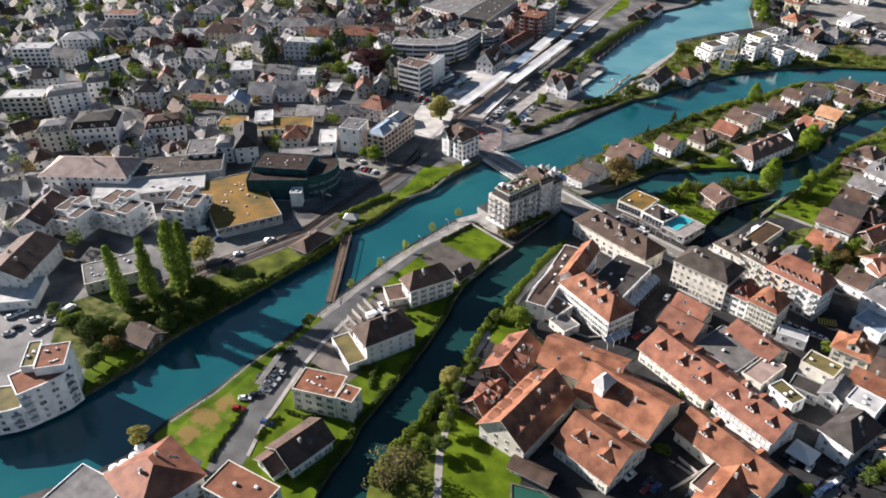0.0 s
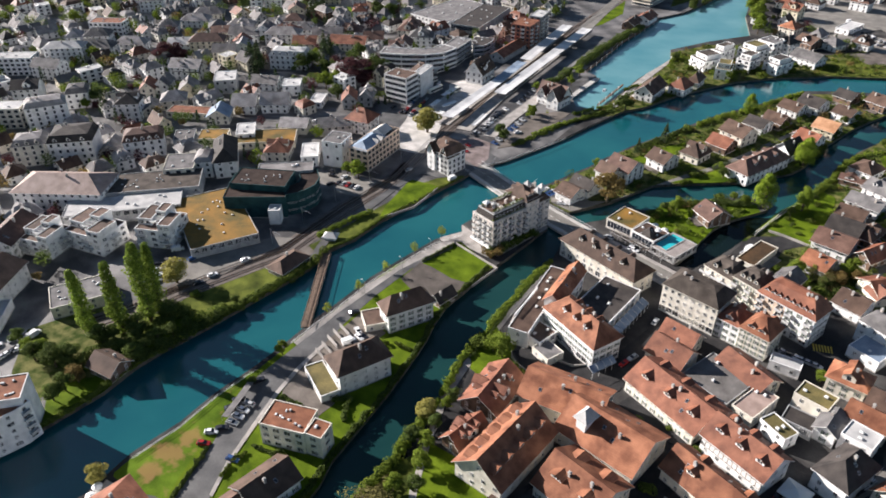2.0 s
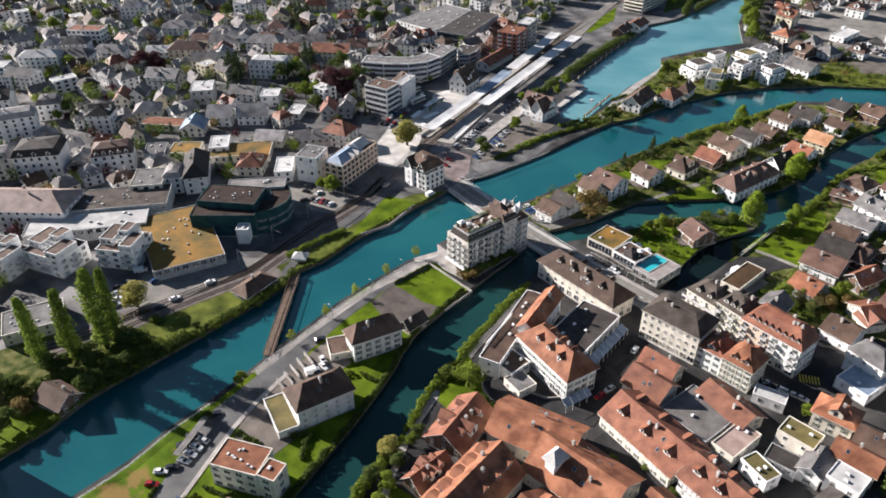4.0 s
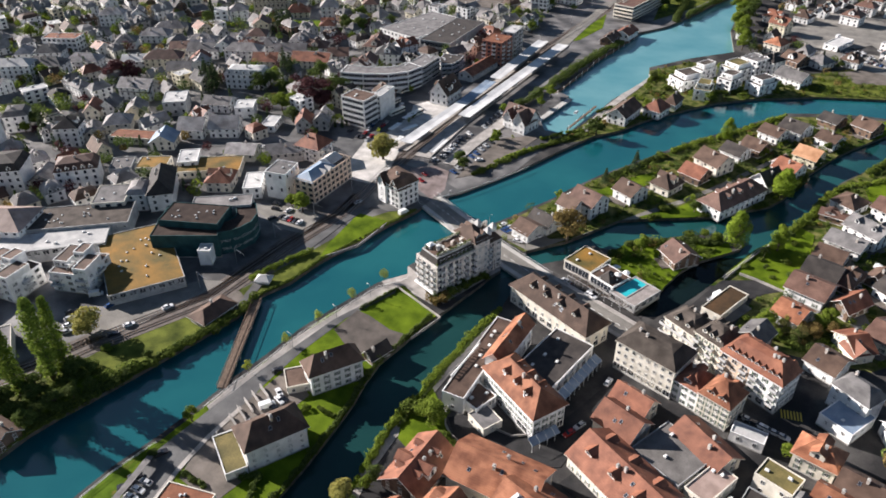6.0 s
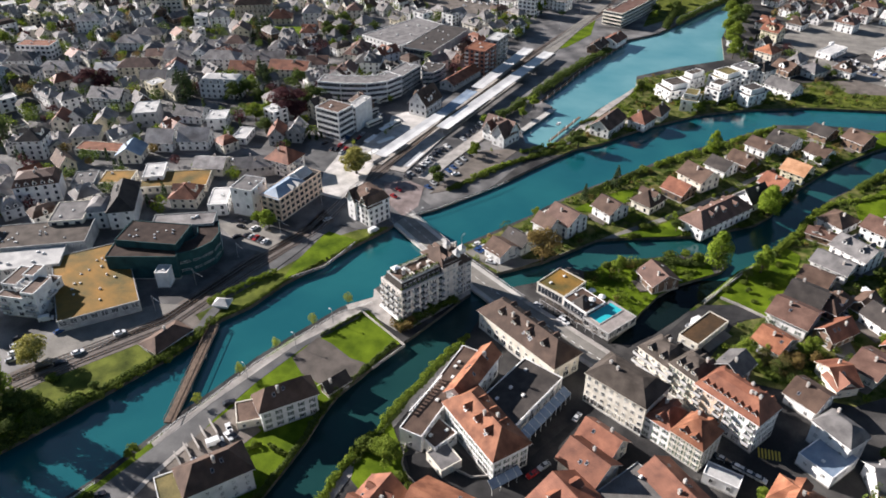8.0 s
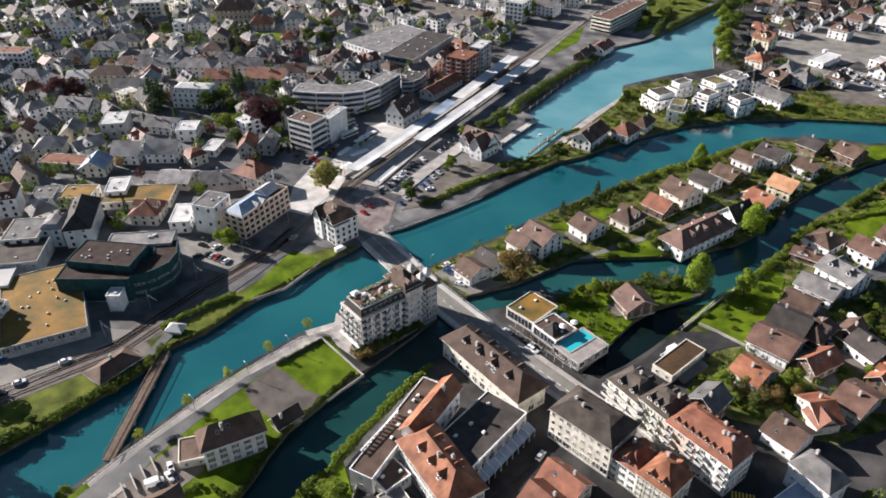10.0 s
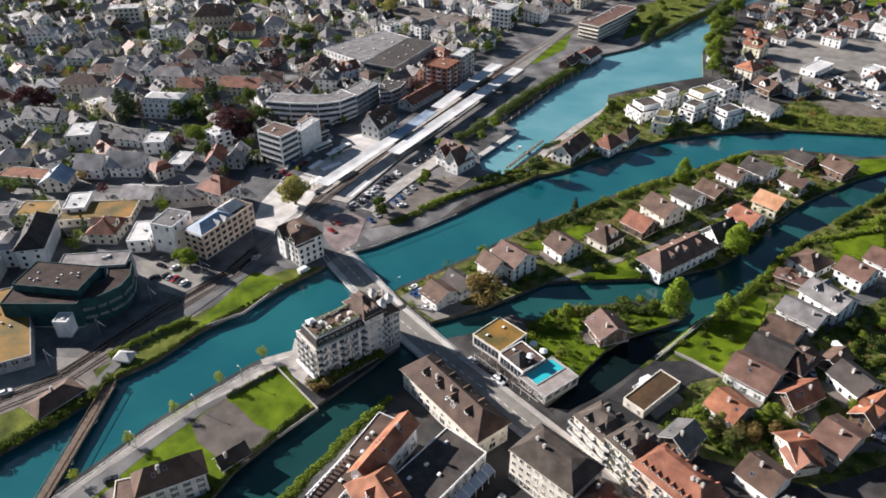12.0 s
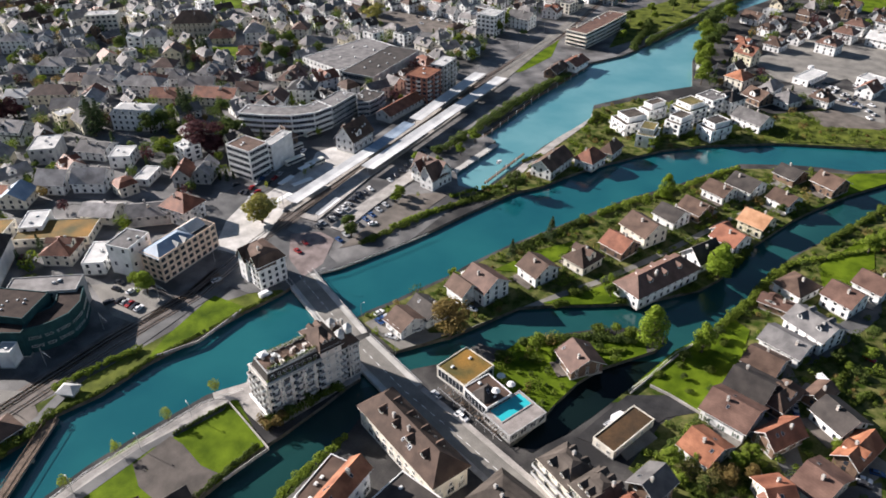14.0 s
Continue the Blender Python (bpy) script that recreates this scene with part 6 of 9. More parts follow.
house(-228.9, 385.8, 16.4, 13.1, -4.1, 17, "f", 0, "b", "w", st=5, band=1, name="office_block")
house(-222.9, 402, 18, 5.9, -86, 15, "f", 0, "l", "w", st=5, band=1, name="office_block")
house(-249.5, 542.2, 60, 24.2, -89, 9, "f", 0, "d", "g", st=2, band=1, name="exhibition_hall")
house(-279.6, 551.2, 60, 38.8, 76.6, 7, "f", 0, "g", "w", st=2, name="exhibition_hall")
house(-201.9, 517.7, 18, 15, 89.9, 17, "f", 0, "rr", "r", st=6, bal=1, name="apartment_block")
house(-199.6, 539.2, 18, 9.4, -87.9, 18, "f", 0, "l", "g", st=6, bal=1, name="apartment_block")
house(-202.6, 501.2, 53.7, 10.6, 85.4, 5, "g", 3, "r", "g", st=1, name="goods_shed")
house(-143.8, 595.7, 18, 9.2, 87.4, 5, "g", 3, "b", "t", st=1, name="boat_house")
house(-137.4, 614.8, 18, 11.7, 82.7, 5, "g", 3, "r", "w", st=1, name="boat_house")
house(-224.2, 659.1, 18, 15.2, 88.8, 16, "f", 0, "l", "w", st=5, name="apartment_block")
house(-209.1, 685.1, 19.1, 13, -6.3, 9, "g", 4, "g", "w", st=3)
house(-198.1, 722.4, 13, 12.8, -89.9, 6.4, "g", 4, "r", "w", st=2)
house(-391.3, 256, 21.5, 13, 51.6, 14, "m", 4, "w", "w", st=5)
house(-340.1, 234.3, 22.1, 18, 38.4, 14, "m", 5, "d", "w", st=4, dor=3, name="town_hotel")
house(-358.7, 221.5, 16, 13, 43.8, 12, "m", 4, "w", "c", st=4, dor=3)
house(-313.6, 256.5, 20.2, 13, 45.3, 10, "m", 5, "pk", "w", st=3, dor=5)
house(-356.8, 286.2, 13, 12.6, -57.2, 12, "h", 4, "d", "w", st=4)
house(-329.3, 247.9, 13, 10.9, -56.4, 4.2, "g", 4, "w", "c", st=2)
house(-307, 201.8, 42.5, 20.7, 25.7, 10, "h", 5, "lp", "w", st=3, name="long_block")
house(-274.3, 226.8, 43.5, 19.5, 38, 7, "f", 0, "dg", "g", st=2, name="workshop", hood=14)
house(-272.3, 205.3, 51.9, 14.6, 40.9, 6, "f", 0, "l", "g", st=1, name="workshop")
house(-293.2, 162.2, 22.5, 12.9, -64.8, 9, "g", 4, "pk", "w", st=3)
house(-221, 242.1, 28.8, 24, 28.5, 11, "f", 0, "db", "n", st=1, win=0, name="clad_hall")
house(-220.6, 244.6, 26.8, 15.7, 20.6, 14, "f", 0, "db", "n", st=2, win=0, name="roof_storey", hood=10)
house(-205.2, 233.2, 5.2, 5.6, 28, 7.4, "f", 0, "l", "w", st=2, win=0, name="annexe")
house(-228, 217.2, 47.5, 29.4, -35.1, 5, "f", 0, "gr", "g", st=1, name="planted_hall", hood=14)
house(-473.8, 334.4, 26, 13, 34, 12, "h", 3, "l", "w", st=4)
house(-458.4, 308.9, 19.2, 13, 15.6, 9, "g", 4, "g", "w", st=3)
house(-400.7, 284.8, 13, 12.8, -45.6, 10, "m", 4, "g", "w", st=3)
house(-437.8, 276.9, 15.5, 13, 37.4, 9, "g", 4, "d", "w", st=3)
house(-494.4, 358.2, 13, 10, -51.6, 10, "h", 4, "w", "w", st=3)
house(-480.6, 368.4, 17.7, 13, 34.1, 10, "h", 4, "g", "w", st=3)
house(-498.5, 392.9, 26, 13, 23.4, 10, "f", 0, "rr", "w", st=3)
house(-453.1, 373.9, 22.5, 13, 26.7, 6.4, "h", 4, "w", "w", st=2)
house(-375.6, 352.1, 20.4, 13, 18.9, 9, "g", 4, "w", "w", st=3)
house(-371.9, 326.8, 13, 8.8, -62.6, 6.4, "g", 4, "w", "w", st=2)
house(-352.6, 329.2, 13, 10.9, -50.1, 6.4, "g", 4, "w", "y", st=2)
house(-347.8, 311.3, 14.3, 13, 40, 6.4, "h", 4, "w", "c", st=2)
house(-376, 317.4, 13, 8.7, -52.2, 6.4, "g", 4, "r", "c", st=2)
house(-352.8, 297.8, 13, 10.1, -40.2, 4.8, "g", 3, "g", "c", st=2)
house(-327.8, 304.5, 26, 10.7, 20.1, 4, "f", 0, "rr", "c", st=1)
house(-307.4, 307.6, 13, 12.5, -59, 5.6, "g", 4, "bl", "c", st=2)
house(-303.3, 326.2, 13.8, 13, 24.6, 6.4, "g", 5, "w", "w", st=2)
house(-288.4, 336.3, 15.9, 13, 27.8, 6.4, "g", 5, "w", "w", st=2)
house(-338.3, 347.5, 18, 13.7, -51.2, 9, "f", 0, "l", "g", st=2, name="workshop")
house(-327.1, 399.9, 26, 13, 21.9, 10, "m", 4, "l", "w", st=3, dor=5)
house(-316.8, 361.9, 16.6, 13, 17, 5.6, "g", 3, "g", "w", st=2)
house(-296.4, 362.5, 13, 11.1, -58.9, 7, "f", 0, "l", "w", st=2)
house(-270.8, 354.9, 14.7, 8, -68.9, 4, "f", 0, "l", "w", st=1, name="shed")
house(-259.7, 318.2, 15.2, 13, 22.8, 5, "g", 3, "w", "c", st=1)
house(-238.6, 327.9, 18.9, 12.6, 39.2, 6, "g", 3, "g", "g", st=1, name="workshop")
house(-225.5, 336.2, 14.6, 13, 1.2, 9, "h", 5, "r", "w", st=3, bal=1)
house(-252.8, 363, 13, 8.3, -57.3, 6.4, "g", 4, "r", "g", st=2)
house(-245.2, 370.7, 13, 8.3, -66.8, 6.4, "g", 4, "w", "g", st=2)
house(-277.1, 296, 15.1, 10.1, -51.9, 6, "f", 0, "l", "w", st=1, name="shed")
house(-264, 296.9, 33.4, 16.7, 33.1, 4, "f", 0, "gr", "c", st=1, name="workshop")
house(-246.5, 287, 13, 12.2, -63.4, 6.4, "h", 4, "r", "c", st=2)
house(-228.9, 291.3, 16.4, 8.8, -56.7, 6, "f", 0, "l", "w", st=2)
house(-275.2, 245, 17.6, 14.9, -53.4, 9, "f", 0, "g", "c", st=3)
house(-268.4, 254.9, 13, 9.1, -56.2, 9, "m", 3, "w", "w", st=3)
house(-263.6, 265.1, 26.6, 11, -48.7, 10, "h", 5, "d", "w", st=3)
house(-300, 272.5, 13, 10.9, -52, 7, "f", 0, "g", "g", st=2)
house(-288.1, 281.9, 15.6, 13, 30.4, 6, "f", 0, "gr", "c", st=2)
house(-219.9, 260.8, 26.6, 10, 34.9, 12, "f", 0, "w", "g", st=3, name="workshop")
house(-363.3, 437.6, 25.2, 13, 21, 9, "h", 4, "w", "w", st=3)
house(-377, 468.5, 14.1, 13, 29, 9, "h", 4, "pk", "c", st=3)
house(-376, 406.6, 13, 11.8, -56.4, 6.4, "g", 4, "w", "w", st=2)
house(-393.5, 430, 22.3, 13, 24.1, 6.4, "g", 4, "g", "w", st=2)
house(-337.5, 458.5, 21.6, 13, 28.5, 6.4, "g", 4, "w", "w", st=2)
house(-312.4, 449.8, 26, 13, 18.7, 6.4, "g", 4, "r", "c", st=2)
house(-326.7, 473.8, 16.7, 13, 24.2, 6.4, "h", 4, "pk", "c", st=2)
house(-271.1, 449.9, 13, 12.6, -74.3, 9, "g", 4, "pk", "w", st=3)
house(-284.6, 489.3, 15.6, 13, 15.5, 9, "h", 4, "pk", "c", st=3)
house(-268.7, 480.4, 16.9, 13, 24.9, 9, "h", 4, "g", "w", st=3)
house(-345.1, 513.9, 13, 11.4, -62.3, 9, "h", 4, "r", "w", st=3)
house(-425.5, 543.9, 29, 18, 33.8, 13, "h", 7, "b", "y", st=3, timber=1, name="school")
house(-396.1, 541.7, 18.2, 13, 32.2, 5.6, "h", 5, "r", "y", st=2)
house(-372.7, 553.8, 13.8, 13, 34, 10, "h", 5, "w", "w", st=3)
house(-348.1, 579.5, 13, 12.3, -62.3, 9, "h", 4, "pk", "c", st=3)
house(-288.8, 500.3, 13.1, 13, 26.5, 9, "h", 4, "pk", "c", st=3)
house(-311.6, 454.2, 18.3, 13, 15, 5.6, "g", 4, "w", "t", st=2)
house(-301.8, 466.6, 13.6, 13, 30, 6.4, "g", 4, "pk", "w", st=2)
house(-329.3, 473.8, 15.9, 13, 32.6, 6.4, "h", 4, "pk", "c", st=2)
house(-360.2, 460.8, 13, 12.8, -66.4, 6.4, "h", 4, "w", "w", st=2)
house(-516.1, 453.7, 19, 13, 34.6, 10, "h", 4, "w", "w", st=3)
house(-508.7, 473.4, 13, 10.3, -49.3, 6.4, "g", 4, "w", "w", st=2)
house(-460, 461, 23.5, 13, 35.2, 4.8, "h", 4, "w", "c", st=2)
house(-442.8, 500.2, 13, 10.1, -49.2, 10, "f", 0, "l", "w", st=3)
house(-434.7, 512.3, 14.6, 13, 40.3, 9, "h", 4, "w", "w", st=3)
house(-390.9, 489.8, 13, 12.5, -56.7, 10, "g", 4, "pk", "y", st=3)
house(-363.8, 442.1, 20, 13, 29.5, 9, "h", 4, "r", "w", st=3, dor=3)
house(-381.4, 438.8, 13, 12.4, -63.4, 9, "g", 4, "g", "w", st=3)
house(-424.7, 433.1, 13, 12.6, -47.2, 6.4, "h", 4, "g", "w", st=2)
house(-417.2, 430.1, 14.6, 13, 33.6, 4.8, "g", 3, "pk", "c", st=2)
house(-399.8, 434.7, 15.9, 13, 39.1, 6.4, "g", 4, "w", "w", st=2)
house(-402.1, 399.1, 24.7, 13, 31.5, 9, "h", 4, "pk", "y", st=3)
house(-421.1, 390.8, 16.1, 13, 34.2, 6.4, "g", 3, "l", "w", st=2)
house(-380.5, 393, 15.7, 13, 30.6, 6.4, "g", 4, "w", "w", st=2)
house(-383.9, 414, 13, 12.8, -61.3, 5.6, "g", 4, "r", "w", st=2)
house(-460.2, 417.1, 14.5, 13, 37.1, 6.4, "h", 4, "g", "w", st=2)
house(-374.8, 352.7, 19, 13, 17, 6.4, "g", 5, "d", "w", st=2)
house(-499.8, 519.3, 23.8, 13, 37.8, 14, "f", 0, "l", "c", st=4)
house(-485.2, 303.6, 26, 13, 31.8, 12, "f", 0, "l", "w", st=4)
house(-414.3, 244.5, 23.7, 13, 33.2, 12, "f", 0, "l", "c", st=4)
house(-325.1, 168.3, 13.6, 13, 41.2, 9, "g", 4, "w", "w", st=3)
house(-463.2, 351.9, 26, 13, 24.4, 9, "h", 4, "g", "w", st=3)
house(-339.9, 475.1, 16.6, 13, 25.6, 9, "h", 4, "w", "w", st=2)
house(-270.7, 457.8, 13, 11.1, -67.5, 9, "g", 4, "pk", "w", st=3)
house(-340.3, 434.3, 16.5, 13, 25.6, 6.4, "g", 4, "r", "c", st=2)
house(-385.7, 460.4, 14.9, 13, 27.5, 6.4, "g", 4, "w", "w", st=2)
house(-410, 444.4, 20.5, 13, 26.6, 6.4, "h", 4, "w", "c", st=2)
house(-452.6, 438.9, 21.5, 13, 27.2, 6.4, "h", 4, "w", "w", st=2)
tree("poplar", -213.8, 136, 31)
tree("poplar", -204.7, 143.3, 33)
tree("poplar", -201.7, 153.8, 36)
tree("poplar", -201.4, 159, 33)
tree("pale", -211, 176.4, 13)
tree("pale", -191, 350.7, 17)
tree("lime", -195, 285.9, 12)
tree("lime", -202.5, 287, 8)
tree("pale", -158, 91.8, 8)
tree("dark", -220.9, 117.8, 9)
tree("dark", -211.7, 119.1, 11)
tree("dark", -208.4, 122.7, 10)
tree("lime", -226.9, 120.2, 7)
tree("purple", -408.8, 362.8, 17)
tree("purple", -406, 373.1, 14)
tree("purple", -271.1, 390.9, 20)
tree("purple", -264, 396.8, 18)
tree("dark", -261.9, 406.8, 18)
tree("lime", -281.1, 376.9, 13)
tree("lime", -279.2, 386.6, 11)
tree("dark", -264.9, 366.8, 11)
tree("lime", -540, 394.4, 14)
tree("lime", -454.4, 341.3, 13)
tree("dark", -458.7, 354.5, 13)
tree("lime", -407.7, 336.8, 12)
tree("conifer", -338.2, 378.1, 22)
tree("conifer", -345.2, 380.4, 20)
tree("conifer", -314.1, 421.5, 22)
tree("conifer", -308.6, 420.6, 20)
tree("dark", -314.5, 396.5, 14)
tree("lime", -319.4, 418.7, 10)
tree("dark", -293, 432.6, 14)
tree("conifer", -374.1, 281.2, 17)
tree("dark", -392.6, 290.4, 12)
tree("lime", -391.6, 281.3, 8)
tree("dark", -288.8, 447.9, 10)
tree("lime", -271.7, 470.4, 8)
tree("dark", -324.6, 527.4, 14)
tree("dark", -339.1, 528.5, 14)
tree("conifer", -450.7, 497.4, 20)
tree("conifer", -372.8, 502.1, 18)
tree("conifer", -346.7, 382.3, 22)
tree("conifer", -343.6, 385.8, 20)
tree("conifer", -347.6, 379.1, 17)
tree("dark", -311.4, 403.2, 14)
tree("dark", -321.9, 402.1, 12)
tree("lime", -535.9, 516.2, 14)
tree("lime", -551.2, 517, 13)
tree("dark", -573.1, 514.5, 14)
tree("dark", -524.9, 464.5, 12)
tree("dark", -448.7, 490.3, 12)
tree("conifer", -376.1, 503.8, 20)
tree("conifer", -386.9, 509.1, 17)
tree("conifer", -386, 502.6, 18)
tree("dark", -333, 524.2, 12)
tree("dark", -340.1, 548.5, 14)
tree("lime", -344.8, 560.9, 12)
tree("lime", -317.8, 506.3, 9)
tree("dark", -310, 550.3, 12)
tree("pale", -322.2, 638.9, 14)
tree("pale", -327.8, 654.2, 13)
tree("lime", -227.2, 611.8, 13)
tree("dark", -219.4, 613.1, 13)
tree("dark", -206.2, 592.2, 11)
tree("lime", -217.4, 657.3, 14)
tree("lime", -221, 675.3, 15)
tree("lime", -221.5, 692.5, 13)
for kind, x, y, h in (("lime", -127, 690, 9), ("dark", -131, 708, 10), ("lime", -123, 722, 8), ("dark", -136, 738, 11), ("lime", -120, 752, 9), ("lime", -128, 772, 10), ("dark", -114, 790, 11), ("lime", -106, 812, 9),
                      ("bush", -1.6, 337.6, 2.4), ("bush", 3.2, 346.2, 2.2), ("dark", 6.2, 340.4, 3), ("bush", 9.6, 334.6, 2), ("bush", 13, 349, 2.6), ("dark", 15.6, 338.4, 3.4), ("bush", 14.6, 366, 2.6), ("lime", 10.8, 373, 4),
                      ("bush", -66, 524, 2.6), ("lime", -80, 540, 5), ("bush", -54, 510, 3), ("dark", -38, 530, 3.4), ("lime", -18, 548, 4.5)):
    tree(kind, x, y, h)
tree("lime", -143.1, 456.7, 8)
tree("lime", -143.8, 475, 9)
tree("lime", -159.4, 437.8, 7)
tree("lime", -146.9, 438.6, 7)
tree("lime", -146.7, 401.6, 7)
tree("dark", -147.3, 360.2, 8)
tree("bush", -138.6, 362.3, 3)
tree("dark", -100.2, 434.6, 12)
tree("dark", -104.5, 434.4, 7)
tree("lime", -53.4, 513.3, 8)
tree("lime", -66.2, 674.1, 16)
tree("lime", -59.1, 651.6, 16)
tree("lime", -53.6, 636.1, 14)
tree("lime", -66.5, 702.3, 18)
tree("dark", -71.6, 735, 18)
tree("dark", -72.8, 754.3, 17)
tree("lime", -59.5, 670.9, 15)
tree("dark", -62, 719.7, 16)
tree("dark", -101, 803.6, 14)
tree("oval", 8.4, 357.4, 13.5)
tree("oval", 3.4, 407.4, 17)
tree("dark", 2.8, 417, 12)
tree("dark", 11.6, 367.7, 6)
tree("rust", -75.4, 321.6, 18)
tree("lime", -90.9, 353.1, 7)
tree("conifer", -67.6, 401.1, 12.5)
tree("conifer", -76.8, 379.7, 10)
tree("lime", -43.8, 329.4, 9)
tree("lime", 31.3, 311.5, 6)
tree("lime", 54.7, 330.6, 6)
tree("lime", 56.5, 456.1, 11)
tree("lime", 60.5, 463.4, 10)
tree("lime", -74.4, 198.1, 12)
tree("lime", -78.6, 199.6, 8)
tree("bush", -83.7, 200.6, 5)
tree("bare", -81, 119.5, 13)
tree("bare", -81.3, 113.6, 12)
tree("bare", -76.2, 119.7, 12)
tree("lime", -78.5, 130.6, 8)
tree("dark", -83, 149.6, 7)
tree("pale", -84.6, 160.7, 8)
tree("lime", -83.8, 143.5, 6)
tree("lime", 27.4, 238.5, 6)
tree("lime", -144.9, 162.2, 7)
tree("sapling", -143.6, 188.5, 7)
tree("sapling", -141.4, 206.2, 7)
tree("sapling", -138.9, 222.6, 7)
tree("sapling", -134.9, 240, 7.5)
tree("sapling", -131, 257, 7.5)
tree("dark", -30.8, 373.4, 7)
tree("bush", -228.2, 276.5, 4)
house(-65.9, 237.3, 24.4, 6.4, 87.9, 10.5, "g", 3, "o", "w", st=3, name="white_hotel")
house(43.6, 269.5, 12.8, 9.1, -31, 9, "m", 4, "g", "w", st=3)
house(42, 260.9, 13.3, 11.2, 62.3, 4.5, "f", 0, "bl", "w", st=1, name="conservatory")
house(-37, 295, 16, 12.7, 67.2, 3.2, "f", 0, "tp", "g", st=1, name="pool_terrace")
house(-154.1, 68.6, 18.4, 15.1, 0.9, 4, "f", 0, "g", "w", st=2)
tree("dark", -210.2, 124.3, 8)
tree("dark", -206.6, 136, 7)
tree("dark", -198.7, 144.1, 8)
tree("dark", -196.3, 157.5, 7)
tree("dark", -194.9, 162.5, 6)
tree("bush", -192.7, 150.1, 4)
tree("bush", -200, 134.5, 3)
tree("dark", -235, 121.5, 7)
tree("lime", -220.8, 121.6, 8)
tree("bush", -197.5, 172.9, 3)
tree("bush", -181.2, 166.4, 4)
tree("bush", -176.9, 175.1, 4)
tree("rust", -102.8, 258.3, 5)
tree("dark", -102, 261.6, 5)
tree("dark", -100.3, 268.4, 5)
tree("bush", -106, 255.2, 3)
tree("bush", -95.1, 278.8, 3)
tree("lime", -21.9, 352.9, 5)
tree("bush", -27.4, 349.9, 4)
tree("lime", -17.2, 351.8, 5)
tree("bush", -16.8, 353.9, 4)
tree("bush", -52.9, 319.9, 4)
tree("bush", -36.8, 431.6, 4)
tree("dark", -47.4, 423, 5)
tree("bush", -5.4, 422.3, 4)
tree("dark", 5.5, 433.3, 5)
tree("bush", -21.6, 396.6, 4)
tree("bush", -43.5, 369, 4)
tree("lime", -34.1, 382.9, 5)
tree("bush", -68.2, 347, 3)
tree("dark", 9.5, 465.5, 6)
tree("dark", 18.3, 473.2, 6)
tree("dark", 1.3, 455.2, 5)
tree("dark", -12.4, 447.7, 5)
tree("bush", 33.2, 406.9, 3)
house(-174.4, 233.2, 5, 3.6, 20, 2.5, "h", 1.2, "l", "w", st=1, win=0, chim=0, name="kiosk")
house(-117.9, 133.1, 15.1, 10.3, 11.5, 9, "f", 0, "rr", "c", st=3, hood=8, name="apartment_block")
house(-106.9, 133.5, 6.6, 5.9, -84.5, 9, "f", 0, "rr", "c", st=3, name="apartment_block")
polyblock([(-194.2, 80), (-191.1, 87.2), (-189.5, 92), (-189.3, 96.8)], 11, 14, 5, "rr", "w", "apartment_block", "white bent riverside flats with stacked balconies")
polyblock([(-208.7, 67.5), (-200.2, 73.3), (-196.5, 76.6), (-194.2, 79.8)], 12, 9, 3, "go", "w", "apartment_block", "lower white riverside flats with planted roof")
house(-196.7, 95.9, 11.3, 9.2, -48.7, 17, "f", 0, "rr", "w", st=1, win=0, hood=6, name="roof_storey")
house(-203.9, 93.4, 12.4, 4.1, -49.3, 16.5, "f", 0, "go", "w", st=1, win=0, name="roof_storey")
polyblock([(-266.8, 420.3), (-252.6, 424.5), (-237.8, 431.6), (-228.8, 440.9), (-225.8, 453.2)], 13, 13, 4, "g", "w", "office_block", "curved white offices with long window bands", "band")
polyblock([(-226, 454), (-226.1, 466.1), (-226, 477.8)], 12, 12, 4, "g", "g", "office_block", "curved grey offices with long window bands", "band")
polyblock([(-221.9, 473.1), (-216.1, 477.3), (-214.8, 485.8), (-216.6, 495)], 14, 9, 3, "d", "g", "office_block", "dark round-ended block with window bands", "band")
terrace_block(-263, 181.9, 20, 15.8, 5.4, 12, "l", 4, "b")
terrace_block(-240.4, 198.5, 16.8, 16, 18, 12, "l", 4, "b")
terrace_block(-279, 169.1, 15.3, 15, 10, 11, "l", 4, "b")
tree("dark", -153.9, 450.8, 6)
tree("lime", 18.4, 304.1, 6)
tree("rust", 24.2, 303.5, 6)
tree("rust", 29.1, 301.9, 6)
tree("dark", 22.8, 297.1, 6)
tree("rust", 34.5, 307.3, 6)
tree("lime", 16.6, 295.5, 5)
tree("lime", 29.3, 309.2, 7)
tree("dark", 4.1, 349.5, 6)
tree("bush", 40.9, 369.8, 3)
tree("dark", 51.4, 375.6, 6)
tree("lime", 55.4, 371.2, 5)
tree("lime", 61, 380.9, 7)
tree("dark", 62, 395.4, 6)
tree("dark", 55.9, 388.5, 5)
tree("lime", -52.9, 624.7, 13)
tree("dark", -61.6, 694.8, 16)
tree("lime", -65.6, 775.5, 17)
tree("lime", -73.3, 721.4, 17)
tree("dark", -144.5, 145.4, 4)
tree("dark", 43.9, 181.8, 8)
tree("lime", 46.7, 186.8, 8)
tree("bush", -13, 165.7, 3)
tree("lime", -486.5, 428.5, 10)
tree("dark", -296.8, 406.7, 9)
tree("dark", -299.1, 401.1, 10)
tree("pale", -272.1, 506.6, 9)
tree("lime", -254.3, 566.4, 8)
tree("bush", -208.3, 487.3, 3)
polyblock([(-203.9, 240.1), (-200.3, 244.2), (-198.6, 248), (-197.4, 254.2), (-199.8, 261), (-206.5, 267.8)], 9, 11, 1, "db", "n", "clad_hall", "dark green clad rounded end of the hall", "closed")
